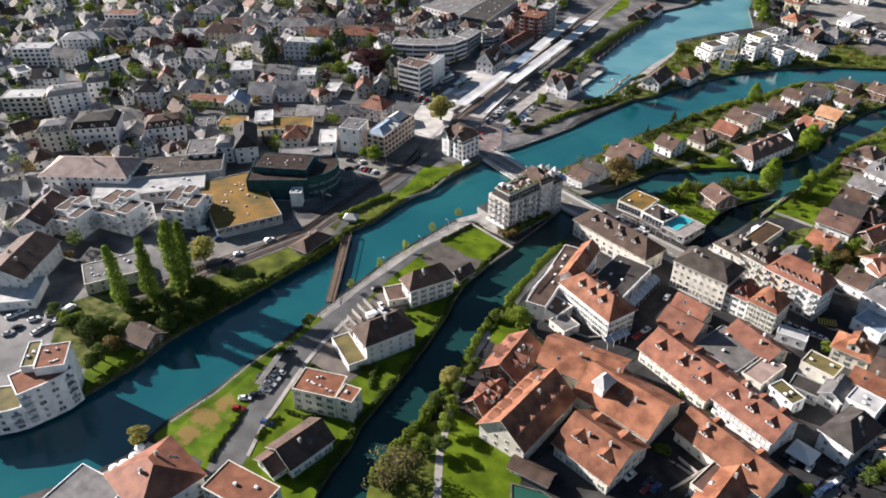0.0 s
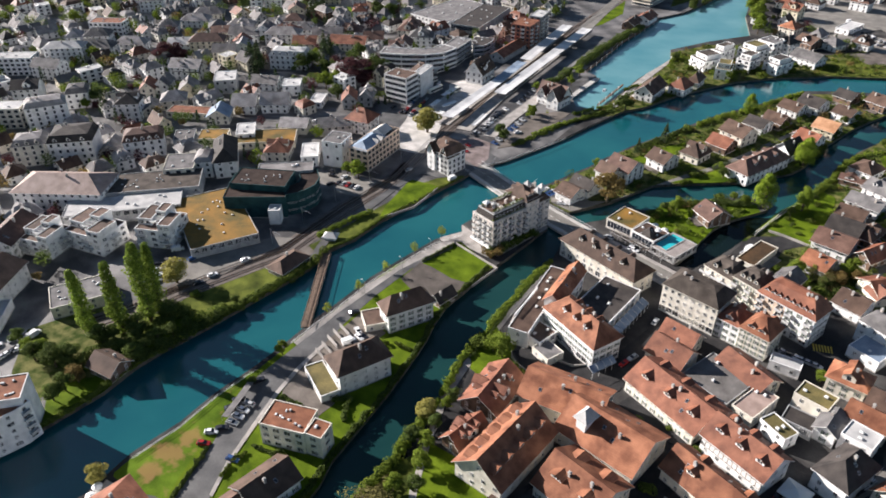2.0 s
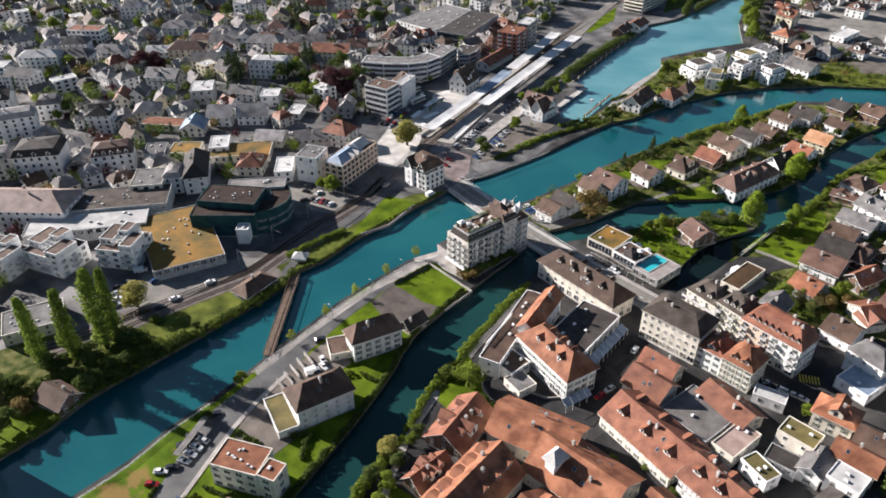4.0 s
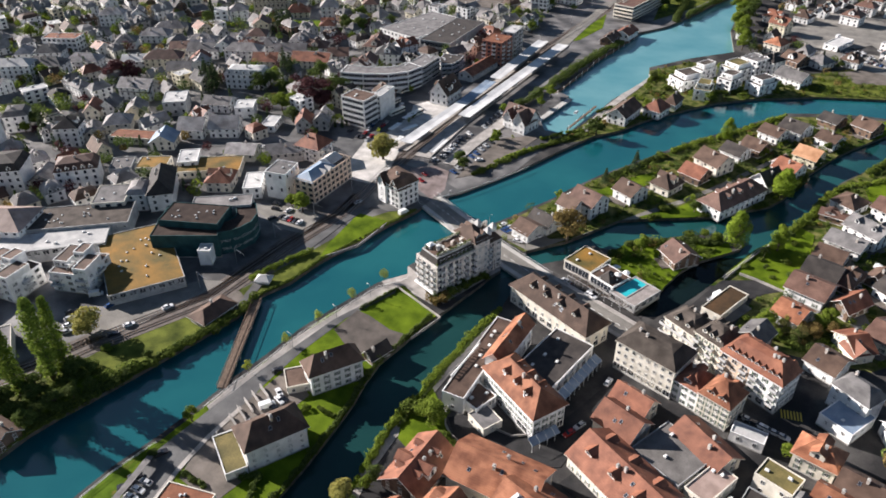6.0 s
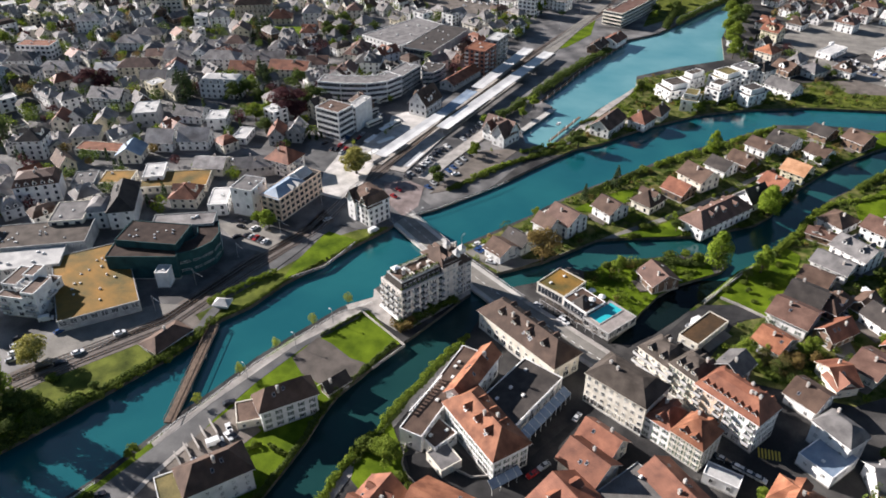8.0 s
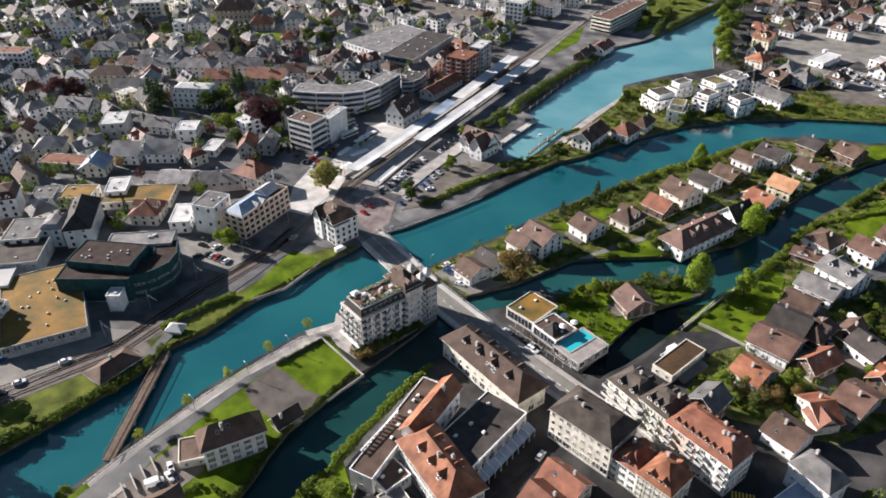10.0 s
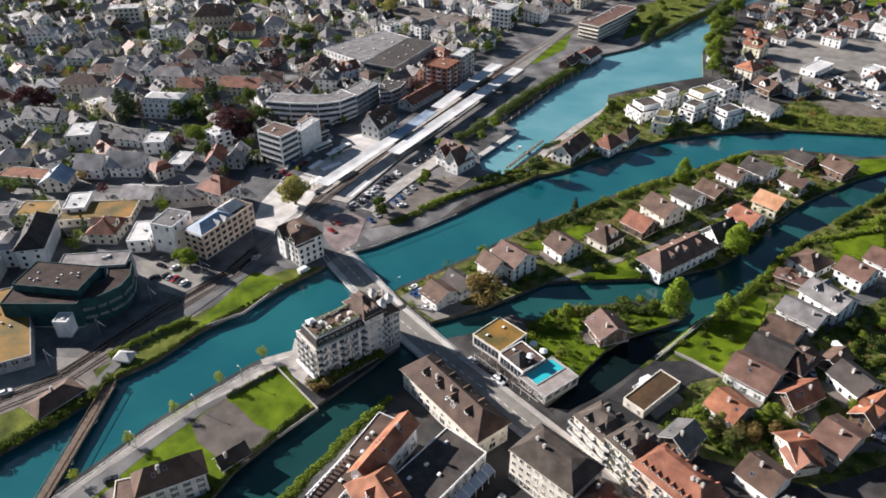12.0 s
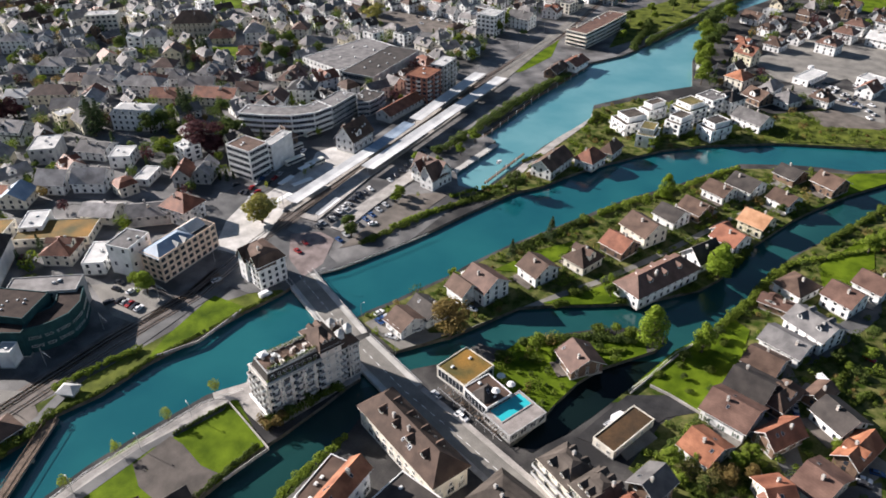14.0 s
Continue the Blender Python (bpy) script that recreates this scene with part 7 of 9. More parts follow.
house(17.5, 205.4, 9.8, 6, -35, 5, "f", 0, "go", "w", st=2)
house(26.1, 223, 11.2, 8, -18, 6.8, "f", 0, "go", "c", st=2)
house(31.6, 214.4, 6.4, 10, -15, 5.8, "G", 2, "g", "w", st=2)
house(40.2, 211.8, 9.4, 8, -20, 6.6, "f", 0, "l", "w", st=2)
house(47.4, 231.4, 11, 9, -15, 6.4, "g", 3, "b", "c", st=2)
house(3.9, 157.7, 12.3, 8.5, 68.9, 5, "f", 0, "pk", "c", st=2)
house(15.6, 239, 10.2, 5.3, -4.8, 4, "f", 0, "l", "w", st=1, name="garage")
house(34.2, 286.2, 10.4, 12, -24.4, 5.0, "g", 3.4, "b", "w", st=2, cross=0)
tree("lime", 11.9, 300.5, 9)
tree("bare", 17.4, 299.1, 7)
tree("bare", 23.7, 298.4, 7)
tree("rust", 28.3, 305, 6)
tree("lime", 32.9, 313.9, 8)
tree("dark", -151.5, 364.4, 9)
tree("sapling", -210.4, 376.6, 5)
tree("sapling", -202.4, 396.9, 5)
tree("dark", -204, 404.6, 4)
tree("lime", -146.2, 395.6, 7)
tree("lime", -149.4, 403.3, 6)
tree("sapling", -139.4, 405.6, 4)
tree("oval", -8.4, 352, 19.5)
tree("oval", -32.9, 463.5, 13.5)
house(-177.4, 207, 15.4, 8.6, 84, 3.2, "h", 2.5, "b", "t", st=1, name="shed")
tree("lime", -54.4, 518.4, 8)
tree("lime", -91.7, 512.2, 7)
tree("dark", -94, 535.7, 7)
tree("bush", -82.5, 521.9, 4)
tree("dark", -38.8, 536, 6)
tree("dark", -18.3, 556.7, 6)
tree("bush", 1.1, 567.1, 4)
tree("dark", 13.5, 614.9, 7)
tree("dark", 15.5, 449.2, 7)
tree("lime", 24.7, 479.6, 6)
tree("lime", 0, 420.4, 9)
tree("dark", -46.7, 409.3, 6)
tree("bush", -59.7, 423.8, 4)
tree("bush", -30, 427.4, 4)
tree("lime", -10.8, 450.4, 6)
tree("lime", 38.1, 507.8, 6)
tree("dark", -2, 486, 6)
tree("dark", -65.4, 376.6, 6)
tree("lime", -70.5, 355.8, 6)
house(-123.1, 156.6, 16.5, 6.7, -33.6, 3, "f", 0, "go", "w", st=1, name="garage")
polyblock([(-161.7, 660.1), (-145.2, 656.9), (-139.7, 687.5), (-135.1, 721.5)], 15, 11, 4, "pk", "c", "apartment_block", "long bent flats with balcony bands", "band")
tree("bush", -23.2, 190.5, 3)
tree("bush", -12.5, 193.3, 2)
tree("lime", 27.5, 168.5, 6)
tree("bush", -3.1, 188.2, 2)
tree("bush", -68.8, 195.6, 3)
tree("bush", -64.3, 192.8, 3)
house(-45, 138.5, 12.1, 4.7, -3.5, 2.8, "g", 1.4, "b", "t", st=1, cross=0, chim=0, name="shed")
basin([(-48.9, 132.6), (-39.7, 134.3), (-34.8, 132.9), (-32.1, 125.9), (-43.3, 119.9)], )
tree("dark", -79.2, 157.5, 7)
tree("lime", -77.7, 149.6, 8)
tree("lime", -75.4, 141.3, 8)
tree("dark", -72.7, 133.7, 7)
tree("lime", -80.1, 166.8, 6)
tree("dark", -79.6, 171.2, 6)
tree("dark", -198.2, 107.7, 8)
tree("dark", -198.2, 112.6, 9)
tree("rust", -198.2, 117.6, 8)
tree("dark", -189.2, 134.8, 9)
tree("dark", -188.2, 139, 8)
tree("dark", -187.4, 144.7, 9)
tree("dark", -186.7, 150.5, 8)
tree("dark", -185.1, 156.1, 7)
tree("bush", -183.2, 162, 5)
tree("bush", -181.2, 169.8, 5)
tree("dark", -179.7, 176.7, 5)
tree("dark", -208.1, 135.9, 9)
tree("dark", -205, 139.2, 8)
tree("dark", -199.5, 146.4, 10)
tree("dark", -196.2, 158.4, 9)
car(-64.7, 292.4, 158, "silver")
car(-53.9, 289.1, 80.3, "white")
car(-52, 287.6, -20.3, "white")
car(-141.6, 122.2, 31.5, "white")
car(-140.4, 117.5, 20.8, "red")
car(-139.6, 125, 38.3, "dark")
car(-128.1, 117, 5.3, "blue")
car(-233.4, 126.6, 91.5, "van")
car(-143.3, 133.2, 49.1, "dark")
car(-143.4, 137.3, 49.3, "dark")
car(-143.5, 147.5, 57.8, "dark")
car(-125.4, 182.9, -18.9, "white")
car(-127.4, 178.9, 57, "van")
car(-127.7, 185.5, -33.4, "white")
car(-135.4, 194.1, 56.1, "dark")
car(-201.3, 186.8, 60.7, "white")
car(-202.5, 179.9, 61.8, "dark")
car(-196.6, 201.7, 63.2, "white")
car(-217.4, 191.6, 75.1, "blue")
car(-206.4, 210.8, 109.5, "silver")
car(-205.7, 213.8, 113.8, "silver")
car(-219, 172.8, 58.1, "silver")
car(-221.6, 175.8, 61.8, "white")
car(-224.7, 178.7, 62.2, "silver")
car(-227.9, 181.7, 62.6, "dark")
car(-228.2, 194, 46.9, "van")
car(-95.1, 314.8, 47, "white")
car(-94.1, 310.3, 3.4, "white")
car(-106, 319.9, 74.9, "white")
car(-87.4, 318.5, 56.6, "white")
car(-75.2, 339.4, -5.5, "silver")
car(-7.6, 311.8, 59.6, "van")
car(48.4, 361.5, -45.7, "van")
car(43.4, 377.9, 54.1, "white")
car(61.5, 382.2, -24.8, "red")
car(63.6, 322.9, 2, "white")
car(66.8, 327.4, 6.2, "blue")
car(63.8, 321, 0.7, "dark")
car(-176.7, 305.7, 74.1, "silver")
car(-201.5, 283.3, 81.2, "white")
car(-203.7, 274, 69.8, "dark")
car(-152.1, 307.6, 73.7, "van")
car(-210.6, 285.1, 1.3, "dark")
car(-207.9, 281.5, 6.8, "dark")
car(-226.7, 385.1, 74.2, "white")
car(-226.7, 394.9, 86.9, "van")
car(-221.7, 398.3, 89.9, "white")
car(-227, 372, 77.4, "dark")
car(-223.3, 407, 88.3, "silver")
car(-218.5, 367.9, 82.1, "dark")
car(-231.2, 440.1, 86.3, "bus")
car(-226.3, 417.5, 75.8, "bus")
car(-216.3, 406.2, 77.1, "bus")
car(-204.9, 408.6, 76.2, "bus")
car(-229.6, 464.8, 81.2, "bus")
car(-144.7, 373.7, 48.9, "white")
car(-166.3, 362.8, 84, "silver")
car(-162.2, 345.8, -25.8, "red")
car(-160.7, 338.9, -16, "red")
car(-284.1, 671.8, -19.9, "white")
car(-263.2, 672.9, -26.6, "silver")
car(-265, 690.3, -32.2, "white")
car(-260.2, 656.9, -30.4, "dark")
car(-284.3, 653.6, -18.9, "silver")
car(13.7, 676.9, -45.1, "van")
car(25.9, 657.7, -44.7, "white")
car(32.5, 648.6, -41.7, "white")
car(42, 652.1, -55.7, "white")
car(47.7, 636.9, -27, "white")
car(37.1, 668.8, -38.8, "silver")
car(47.5, 614.7, -53.9, "white")
car(7, 690, 64.1, "van")
car(-120.8, 458.5, 91.7, "white")
car(-165.6, 359.5, -18.8, "dark")
car(-165.7, 363.4, -19.2, "silver")
car(-165.2, 367.1, -19.6, "dark")
car(-165.2, 371.2, -20, "dark")
car(-165.3, 375.3, -20.4, "white")
car(-165.1, 379.3, -16.1, "white")
car(-164.8, 383.5, -21.2, "dark")
car(-164.9, 387.8, -21.7, "dark")
car(-165, 392.2, -22.1, "dark")
car(-164.4, 396.4, -22.5, "dark")
car(-164.5, 401, -22.9, "white")
car(-150.4, 355.2, -18.9, "blue")
car(-150.2, 360.1, -19.4, "silver")
car(-150.2, 365.1, -20, "dark")
car(-150, 370.2, -20.5, "dark")
car(-149.8, 375.5, -21, "blue")
car(-149.6, 380.3, -21.5, "blue")
car(-149.4, 385.8, -22.1, "silver")
car(-149.2, 391.4, -22.6, "silver")
car(-149.2, 397, -23.2, "dark")
car(-149, 402.9, -23.8, "dark")
car(-160.6, 413.3, -24.3, "silver")
car(-160.7, 418.8, -24.8, "dark")
car(-161.2, 425, -25.3, "dark")
car(-161.3, 430.8, -25.9, "dark")
car(-161.4, 436.8, -26.4, "silver")
car(-161.5, 442.9, -26.9, "silver")
car(-161.9, 449.7, -27.5, "dark")
car(-162.1, 456, -28.1, "dark")
car(-249.7, 113, 63.2, "white")
car(-248.3, 116.8, 63.2, "white")
car(-240.6, 116, 62.5, "white")
car(-241.8, 109.7, 62.4, "dark")
car(-237.8, 121.3, 62.5, "white")
car(-231.5, 118.9, 61.9, "white")
car(-241.7, 106.1, 62.2, "silver")
car(38.7, 176.9, -16.7, "dark")
car(41.4, 182.4, -17.6, "dark")
car(45, 187.1, -18.5, "dark")
car(18.3, 663.8, 69.6, "dark")
car(22.6, 658.1, 69.2, "white")
car(26.8, 652.5, 68.8, "dark")
car(30.9, 647.1, 68.5, "white")
car(34.9, 641.8, 68.1, "dark")
car(38.8, 636.6, 67.7, "dark")
car(42.6, 631.6, 67.4, "silver")
car(46.3, 626.6, 67, "white")
car(50, 621.8, 66.7, "white")
car(-296.8, 667.8, -37.5, "dark")
car(-289.7, 667.9, -37.8, "white")
car(-282.7, 668, -38.1, "white")
car(-275.7, 668.1, -38.5, "silver")
car(-268.8, 668.1, -38.8, "silver")
car(-261.9, 668.2, -39.1, "dark")
car(-255.1, 668.3, -39.4, "dark")
car(27.9, 170.9, 57.9, "dark")
car(29.3, 173.3, 56.6, "dark")
car(30.7, 175.7, 239.8, "dark")
car(34.9, 182.8, 56.8, "dark")
car(36.3, 185.1, 239.7, "dark")
car(37.7, 187.5, 239.1, "silver")
car(41.9, 194.6, 57.8, "dark")
car(43.3, 196.9, 56.8, "white")
car(44.7, 199.3, 240.3, "silver")
car(31, 170.8, 58.8, "white")
car(32.5, 173.2, 235.5, "blue")
car(34, 175.5, 238.3, "blue")
car(35.5, 177.9, 56, "white")
car(37, 180.3, 59.7, "dark")
car(40, 185, 58, "blue")
car(41.5, 187.4, 237.7, "white")
car(42.9, 189.7, 235.3, "silver")
car(44.4, 192.1, 57.5, "dark")
car(45.9, 194.5, 236.9, "dark")
car(47.4, 196.8, 57, "white")
car(-220.8, 419.2, 99.3, "white")
car(-216.5, 368.4, 281, "dark")
car(-217.5, 373.3, 103.6, "red")
car(-218.4, 378.2, 280.2, "silver")
car(-219.4, 383.1, 100.8, "blue")
car(-220.3, 388, 279.8, "silver")
car(-221.3, 392.9, 99.1, "silver")
car(-211.7, 366.5, 277.4, "silver")
car(-212.3, 371.5, 95, "red")
car(-213.4, 381.5, 278.5, "dark")
car(-214, 386.5, 278.8, "red")
car(-214.6, 391.5, 99, "silver")
car(-164, 368.8, 188, "silver")
car(-164.4, 372.4, 187.6, "dark")
car(-164.7, 376.1, 185.9, "silver")
car(-165, 379.8, 367.8, "silver")
car(-165.4, 383.4, 183.6, "white")
car(-165.7, 387.1, 182.9, "dark")
car(-166, 390.8, 187.5, "dark")
car(-166.4, 394.4, 367.8, "dark")
car(-13.4, 151.8, 71.1, "dark")
car(-11, 150.9, 71.9, "blue")
car(-20.3, 222.4, 250.2, "dark")
car(-19.1, 226.1, 253.2, "white")
car(-15.2, 237, 68.6, "dark")
car(-233.2, 111.5, 84.5, "white")
car(-233.1, 113.5, 83.5, "silver")
car(-233, 115.4, 86.4, "white")
car(-232.8, 117.3, 264.6, "dark")
car(-232.7, 119.3, 267.5, "white")
car(-102.9, 315.6, 340.4, "blue")
car(-102.1, 317.4, 338.9, "blue")
car(-101.4, 319.3, 159.2, "silver")
car(-8.7, 306.5, 335.1, "silver")
car(-7.8, 308.7, 159.2, "silver")
car(-6.9, 310.9, 156.7, "red")
car(10.8, 249.1, 169.8, "dark")
car(13.3, 248.6, 165.3, "silver")
car(15.7, 248, 168.1, "dark")
car(18.1, 247.5, 167.6, "white")
car(20.6, 247, -11.5, "silver")
car(23, 246.5, -9.5, "silver")
car(25.5, 246, -11.2, "silver")
car(-138.3, 128.4, 366.7, "silver")
car(-138.5, 131.4, 362.8, "white")
car(-138.8, 134.3, 362.1, "white")
car(-139, 137.3, 183.6, "silver")
car(39.9, 350.6, -73.5, "silver")
car(40.8, 347.1, 106.6, "blue")
car(41.8, 343.6, -73.1, "silver")
car(42.8, 340.1, 105.8, "blue")
car(43.8, 336.6, 104.6, "blue")
car(-202.3, 323.7, 269.9, "white")
car(-202.4, 326.9, 94.5, "silver")
car(-202.6, 330.1, 274.8, "white")
car(-200.5, 277.1, 86.1, "dark")
car(-197.8, 277.1, 91.7, "silver")
car(-195.2, 277, 271.1, "red")
car(-192.6, 277, 269.1, "dark")
car(-190, 276.9, 91.4, "white")
car(-231.9, 340.7, 18.7, "white")
car(-235.4, 339.4, 21.3, "white")
car(-239, 338.1, -162.2, "dark")
car(-242.5, 336.8, 20.4, "silver")
car(-246.1, 335.5, -159.5, "white")
car(-253.2, 332.8, -159, "dark")
car(-256.7, 331.5, -162.1, "white")
car(-260.3, 330.2, -162.1, "silver")
car(-263.8, 328.9, 17.9, "white")
car(-126.9, 170.2, 169.2, "silver")
car(-125.4, 179.3, 171.8, "dark")
car(-124.6, 183.8, 351.8, "dark")
car(6.2, 654.9, 74.3, "dark")
car(9.4, 654, 256.3, "dark")
car(12.5, 653.2, 256.4, "dark")
car(15.7, 652.4, 76.9, "dark")
car(18.8, 651.6, 255, "dark")
car(22, 650.8, 75.7, "dark")
car(25.1, 649.9, 258.2, "white")
car(31.4, 648.3, 256.5, "dark")
car(37.7, 646.7, 254.6, "dark")
car(40.9, 645.8, 76.1, "silver")
car(14.3, 644.1, 67.8, "silver")
car(17.3, 642.9, 69.5, "silver")
car(20.4, 641.6, 67.3, "silver")
car(23.4, 640.4, 67.6, "blue")
car(26.5, 639.1, 65.6, "silver")
car(29.5, 637.9, 70.5, "white")
car(32.6, 636.6, 68.5, "dark")
car(35.6, 635.4, 65.1, "white")
car(38.7, 634.2, 245.2, "blue")
car(41.7, 632.9, 246.4, "silver")
car(-18.8, 151.6, 247.5, "white")
car(-13.3, 149.3, 249.2, "red")
car(21.2, 182.6, 76.6, "dark")
car(23.5, 182, 76.5, "silver")
car(28.1, 180.8, 255.9, "white")
car(-30.9, 243.6, 82.4, "silver")
car(-34.7, 215.1, 246, "red")
car(-32.8, 219.7, 245.7, "silver")
car(-8.3, 182.8, 151.3, "blue")
car(-4.3, 180.9, -27, "dark")
rails([(-220.5, 137.7), (-212.1, 153.4), (-205.4, 170.6), (-185.3, 214.8), (-184, 235.1), (-182.5, 258), (-178.7, 281.9), (-176.9, 293.6), (-179, 313.6), (-182.1, 334.8), (-182.8, 363.4), (-183.1, 425.7), (-182.7, 505.2), (-180.8, 572.5), (-177.4, 621.4), (-174.4, 680.2), (-178.1, 768.7), (-179.1, 887.2)], 2)
rails([(-224.1, 140.1), (-215.4, 155.9), (-209.3, 172.8), (-189.1, 217.4), (-187.7, 237.9), (-186.2, 261.1), (-182.3, 285.2), (-180, 296.7), (-181.8, 314.9)], 1)
platform([(-189.1, 364.8), (-188.7, 388.5), (-188.5, 433.6), (-187, 498.8), (-189.6, 572.7)], 9.0)
platform([(-173.7, 362.5), (-176.5, 415.9), (-174.7, 491.1), (-173.2, 574.2)], 9.0)
platform([(-156.8, 361.5), (-156.4, 391.2), (-152.8, 439.9)], 7.0)
canopy([(-186.5, 366.8), (-184.1, 433)], 7.5, "light")
canopy([(-184.1, 433), (-184.5, 471.9)], 7.5, "blue")
canopy([(-184.2, 477.6), (-185.5, 564.3)], 8.0, "light")
canopy([(-174.4, 413.3), (-169.1, 563.4)], 8.0, "light")
canopy([(-167.8, 362.8), (-168.5, 380.4)], 3.0, "light")
hedge([(-154.9, 452.7), (-151.8, 476.6), (-149.2, 500.2), (-147.5, 528.2), (-141.6, 567.7), (-135.1, 602)], 6.5, 5.0, "dark")
hedge([(-124.8, 413.6), (-116.4, 427.9), (-107.3, 434.9)], 2.0, 2.2, "lime")
hedge([(-140.1, 357.7), (-131, 381.3), (-120.8, 406.3), (-107.7, 429.3)], 3.5, 2.0, "bush")
hedge([(-136, 374.6), (-129.7, 389.4), (-122.4, 403.6)], 3.0, 2.5, "lime")
hedge([(-184.3, 143), (-179.3, 160.9), (-175, 183.6), (-172.1, 197.2), (-170.1, 213), (-170.9, 225.1)], 4.5, 3.0, "bush")
hedge([(-186.8, 132.5), (-185, 143.7), (-189.2, 134.8), (-196, 127.5), (-203.4, 123.6)], 4, 2.6, "bush")
hedge([(-189.1, 100.1), (-188.2, 108.9), (-186.6, 118.8)], 3, 2, "bush")
hedge([(-80.3, 262), (-83.5, 246.4), (-84.8, 227.9), (-86.1, 208.3), (-86.6, 191.6), (-85.4, 179.7), (-84.4, 171.9)], 3.0, 2.2, "lime")
hedge([(-80.3, 259), (-83.4, 224.7), (-84, 191.1)], 1.2, 1.4, "dark")
hedge([(-101.2, 242.8), (-104, 226.1), (-106, 214.4), (-104.6, 203.3), (-102.6, 192.4)], 4.0, 3.0, "bush")
hedge([(-100.5, 164.9), (-100.8, 152), (-100.5, 138.9)], 3.5, 2.4, "bush")
hedge([(-129.3, 237), (-123.3, 255.4)], 1.2, 1.6, "dark")
hedge([(-84.2, 157.8), (-84.1, 150.5), (-84.1, 142), (-84.7, 132.4), (-85.9, 124.1), (-85.1, 114.9)], 3.5, 4.0, "lime")
hedge([(-81.2, 131.7), (-82.1, 121.3), (-80.8, 112.7)], 3.5, 4.0, "bare")
hedge([(-133.9, 97.2), (-136.2, 106.8), (-138.3, 117.7)], 1.5, 1.2, "dark")
shelter([(-140.9, 127.9), (-142.2, 135.6), (-143.9, 144.2)], 2.4)
hedge([(-79.3, 384.3), (-71.5, 400.6), (-58, 426.8)], 3.5, 2.6, "dark")
hedge([(-56.1, 432.5), (-47.4, 448.2), (-29.6, 474.5), (-19.7, 492.1), (-6.8, 511.9)], 3.5, 3.0, "lime")
hedge([(-47.7, 358.3), (-35.9, 364.8), (-20, 375.2), (-9.4, 386), (-0.8, 396.8)], 3.5, 2.6, "bush")
hedge([(5, 406.6), (8.6, 423.1), (12.7, 439.3), (23.9, 468.7), (31.9, 484.2), (44.8, 506)], 4, 3.2, "bush")
hedge([(-50.2, 331.2), (-35.4, 341.5), (-26.6, 347.4), (-12.8, 351.4)], 3.5, 2.8, "dark")
hedge([(10.8, 373.5), (14.8, 384.6), (25.6, 422.9), (28.7, 433.1)], 4, 3, "lime")
hedge([(39.7, 455.1), (49.4, 476.5), (61.6, 502.8), (93, 542)], 4, 3, "bush")
hedge([(28.9, 431.3), (45, 447.4), (63.3, 464.9)], 3, 2.2, "lime")
hedge([(-97.8, 542.2), (-76, 529), (-65.9, 523.1), (-47.5, 532.3), (-31, 542.9), (-17, 550.5)], 3.5, 3, "bush")
hedge([(-95, 529.5), (-94.8, 543.8), (-84.7, 539.8), (-74.8, 535.9)], 3.5, 3.4, "lime")
hedge([(-19.5, 563.2), (-7, 563.7), (7.7, 567.3)], 3, 2.4, "bush")
hedge([(-112.5, 656.2), (-106.8, 694.2), (-96.6, 738.2), (-86.3, 778.9), (-71.8, 845.6), (-57.6, 925.8)], 5, 6, "dark")
hedge([(-140, 564.1), (-135.4, 592.1), (-132, 629.3), (-115.7, 654.4)], 5, 4, "dark")
hedge([(-112.6, 670.3), (-117, 714.1), (-121.5, 745.7)], 6, 5, "dark")
hedge([(-179.9, 232), (-177.3, 241.4), (-174.5, 251.2), (-170, 261.3)], 3, 3, "lime")
hedge([(-113.1, 454.1), (-110.5, 462.9), (-103.9, 478)], 2, 1.8, "bush")
hedge([(15, 298.8), (23.6, 304.8), (29.7, 307), (33.4, 313.9)], 3, 2.5, "lime")
hedge([(4, 295.2), (12.6, 295.1), (24.2, 294.7)], 3, 2.5, "bush")
hedge([(10.7, 308.9), (15.7, 316.9), (19.9, 321.9)], 3, 2.5, "dark")
hedge([(63, 362.9), (56.8, 353.6), (52.8, 360.3), (54.9, 377.5), (46.2, 372.7)], 3, 2.5, "bush")
pier([(-136.8, 437.5), (-132.2, 477.9)], 3.5)
pier([(-117.4, 434.8), (-113.7, 475)], 1.2)
pier([(-143.2, 483), (-141.2, 512.1), (-139.5, 554.5), (-136.1, 577.6), (-130.4, 624.9)], 1.5)
masts([(-189.1, 217.4), (-187.7, 237.9), (-186.2, 261.1), (-181.7, 284.7), (-181.4, 316.1), (-185.5, 366.7), (-185.8, 429.6), (-185.3, 509.8), (-179.9, 627.1), (-182.3, 780.8)], 45)
lamps([(-138.4, 206.5), (-133.5, 227.4), (-129.6, 245), (-123.7, 265.5)], 32)
lamps([(-137.9, 326), (-110.6, 314.9), (-87.7, 303.1), (-51.7, 291.4), (-24.8, 280.5)], 26)
wall([(-129.5, 236.6), (-123.5, 255.9), (-98.8, 246.9), (-102.6, 231)], 1.0)
wall([(-133.7, 161.6), (-120, 154.5)], 1.6)
wall([(-162.8, 260.1), (-155.1, 273.8), (-153.9, 295.5)], 1.0)
wall([(-7.7, 324.5), (1.6, 351.6), (12.2, 376.9)], 1.0)
wall([(15.3, 326.4), (4.2, 329.9), (-2.8, 331.2)], 1.2)
hedge([(-32.8, 329.2), (-25.6, 338.4), (-15.1, 345.1)], 2.5, 2.0, "lime")
hedge([(16.7, 302.2), (24.3, 301.6), (32.9, 307.5), (38.1, 304.7)], 3, 2.5, "dark")
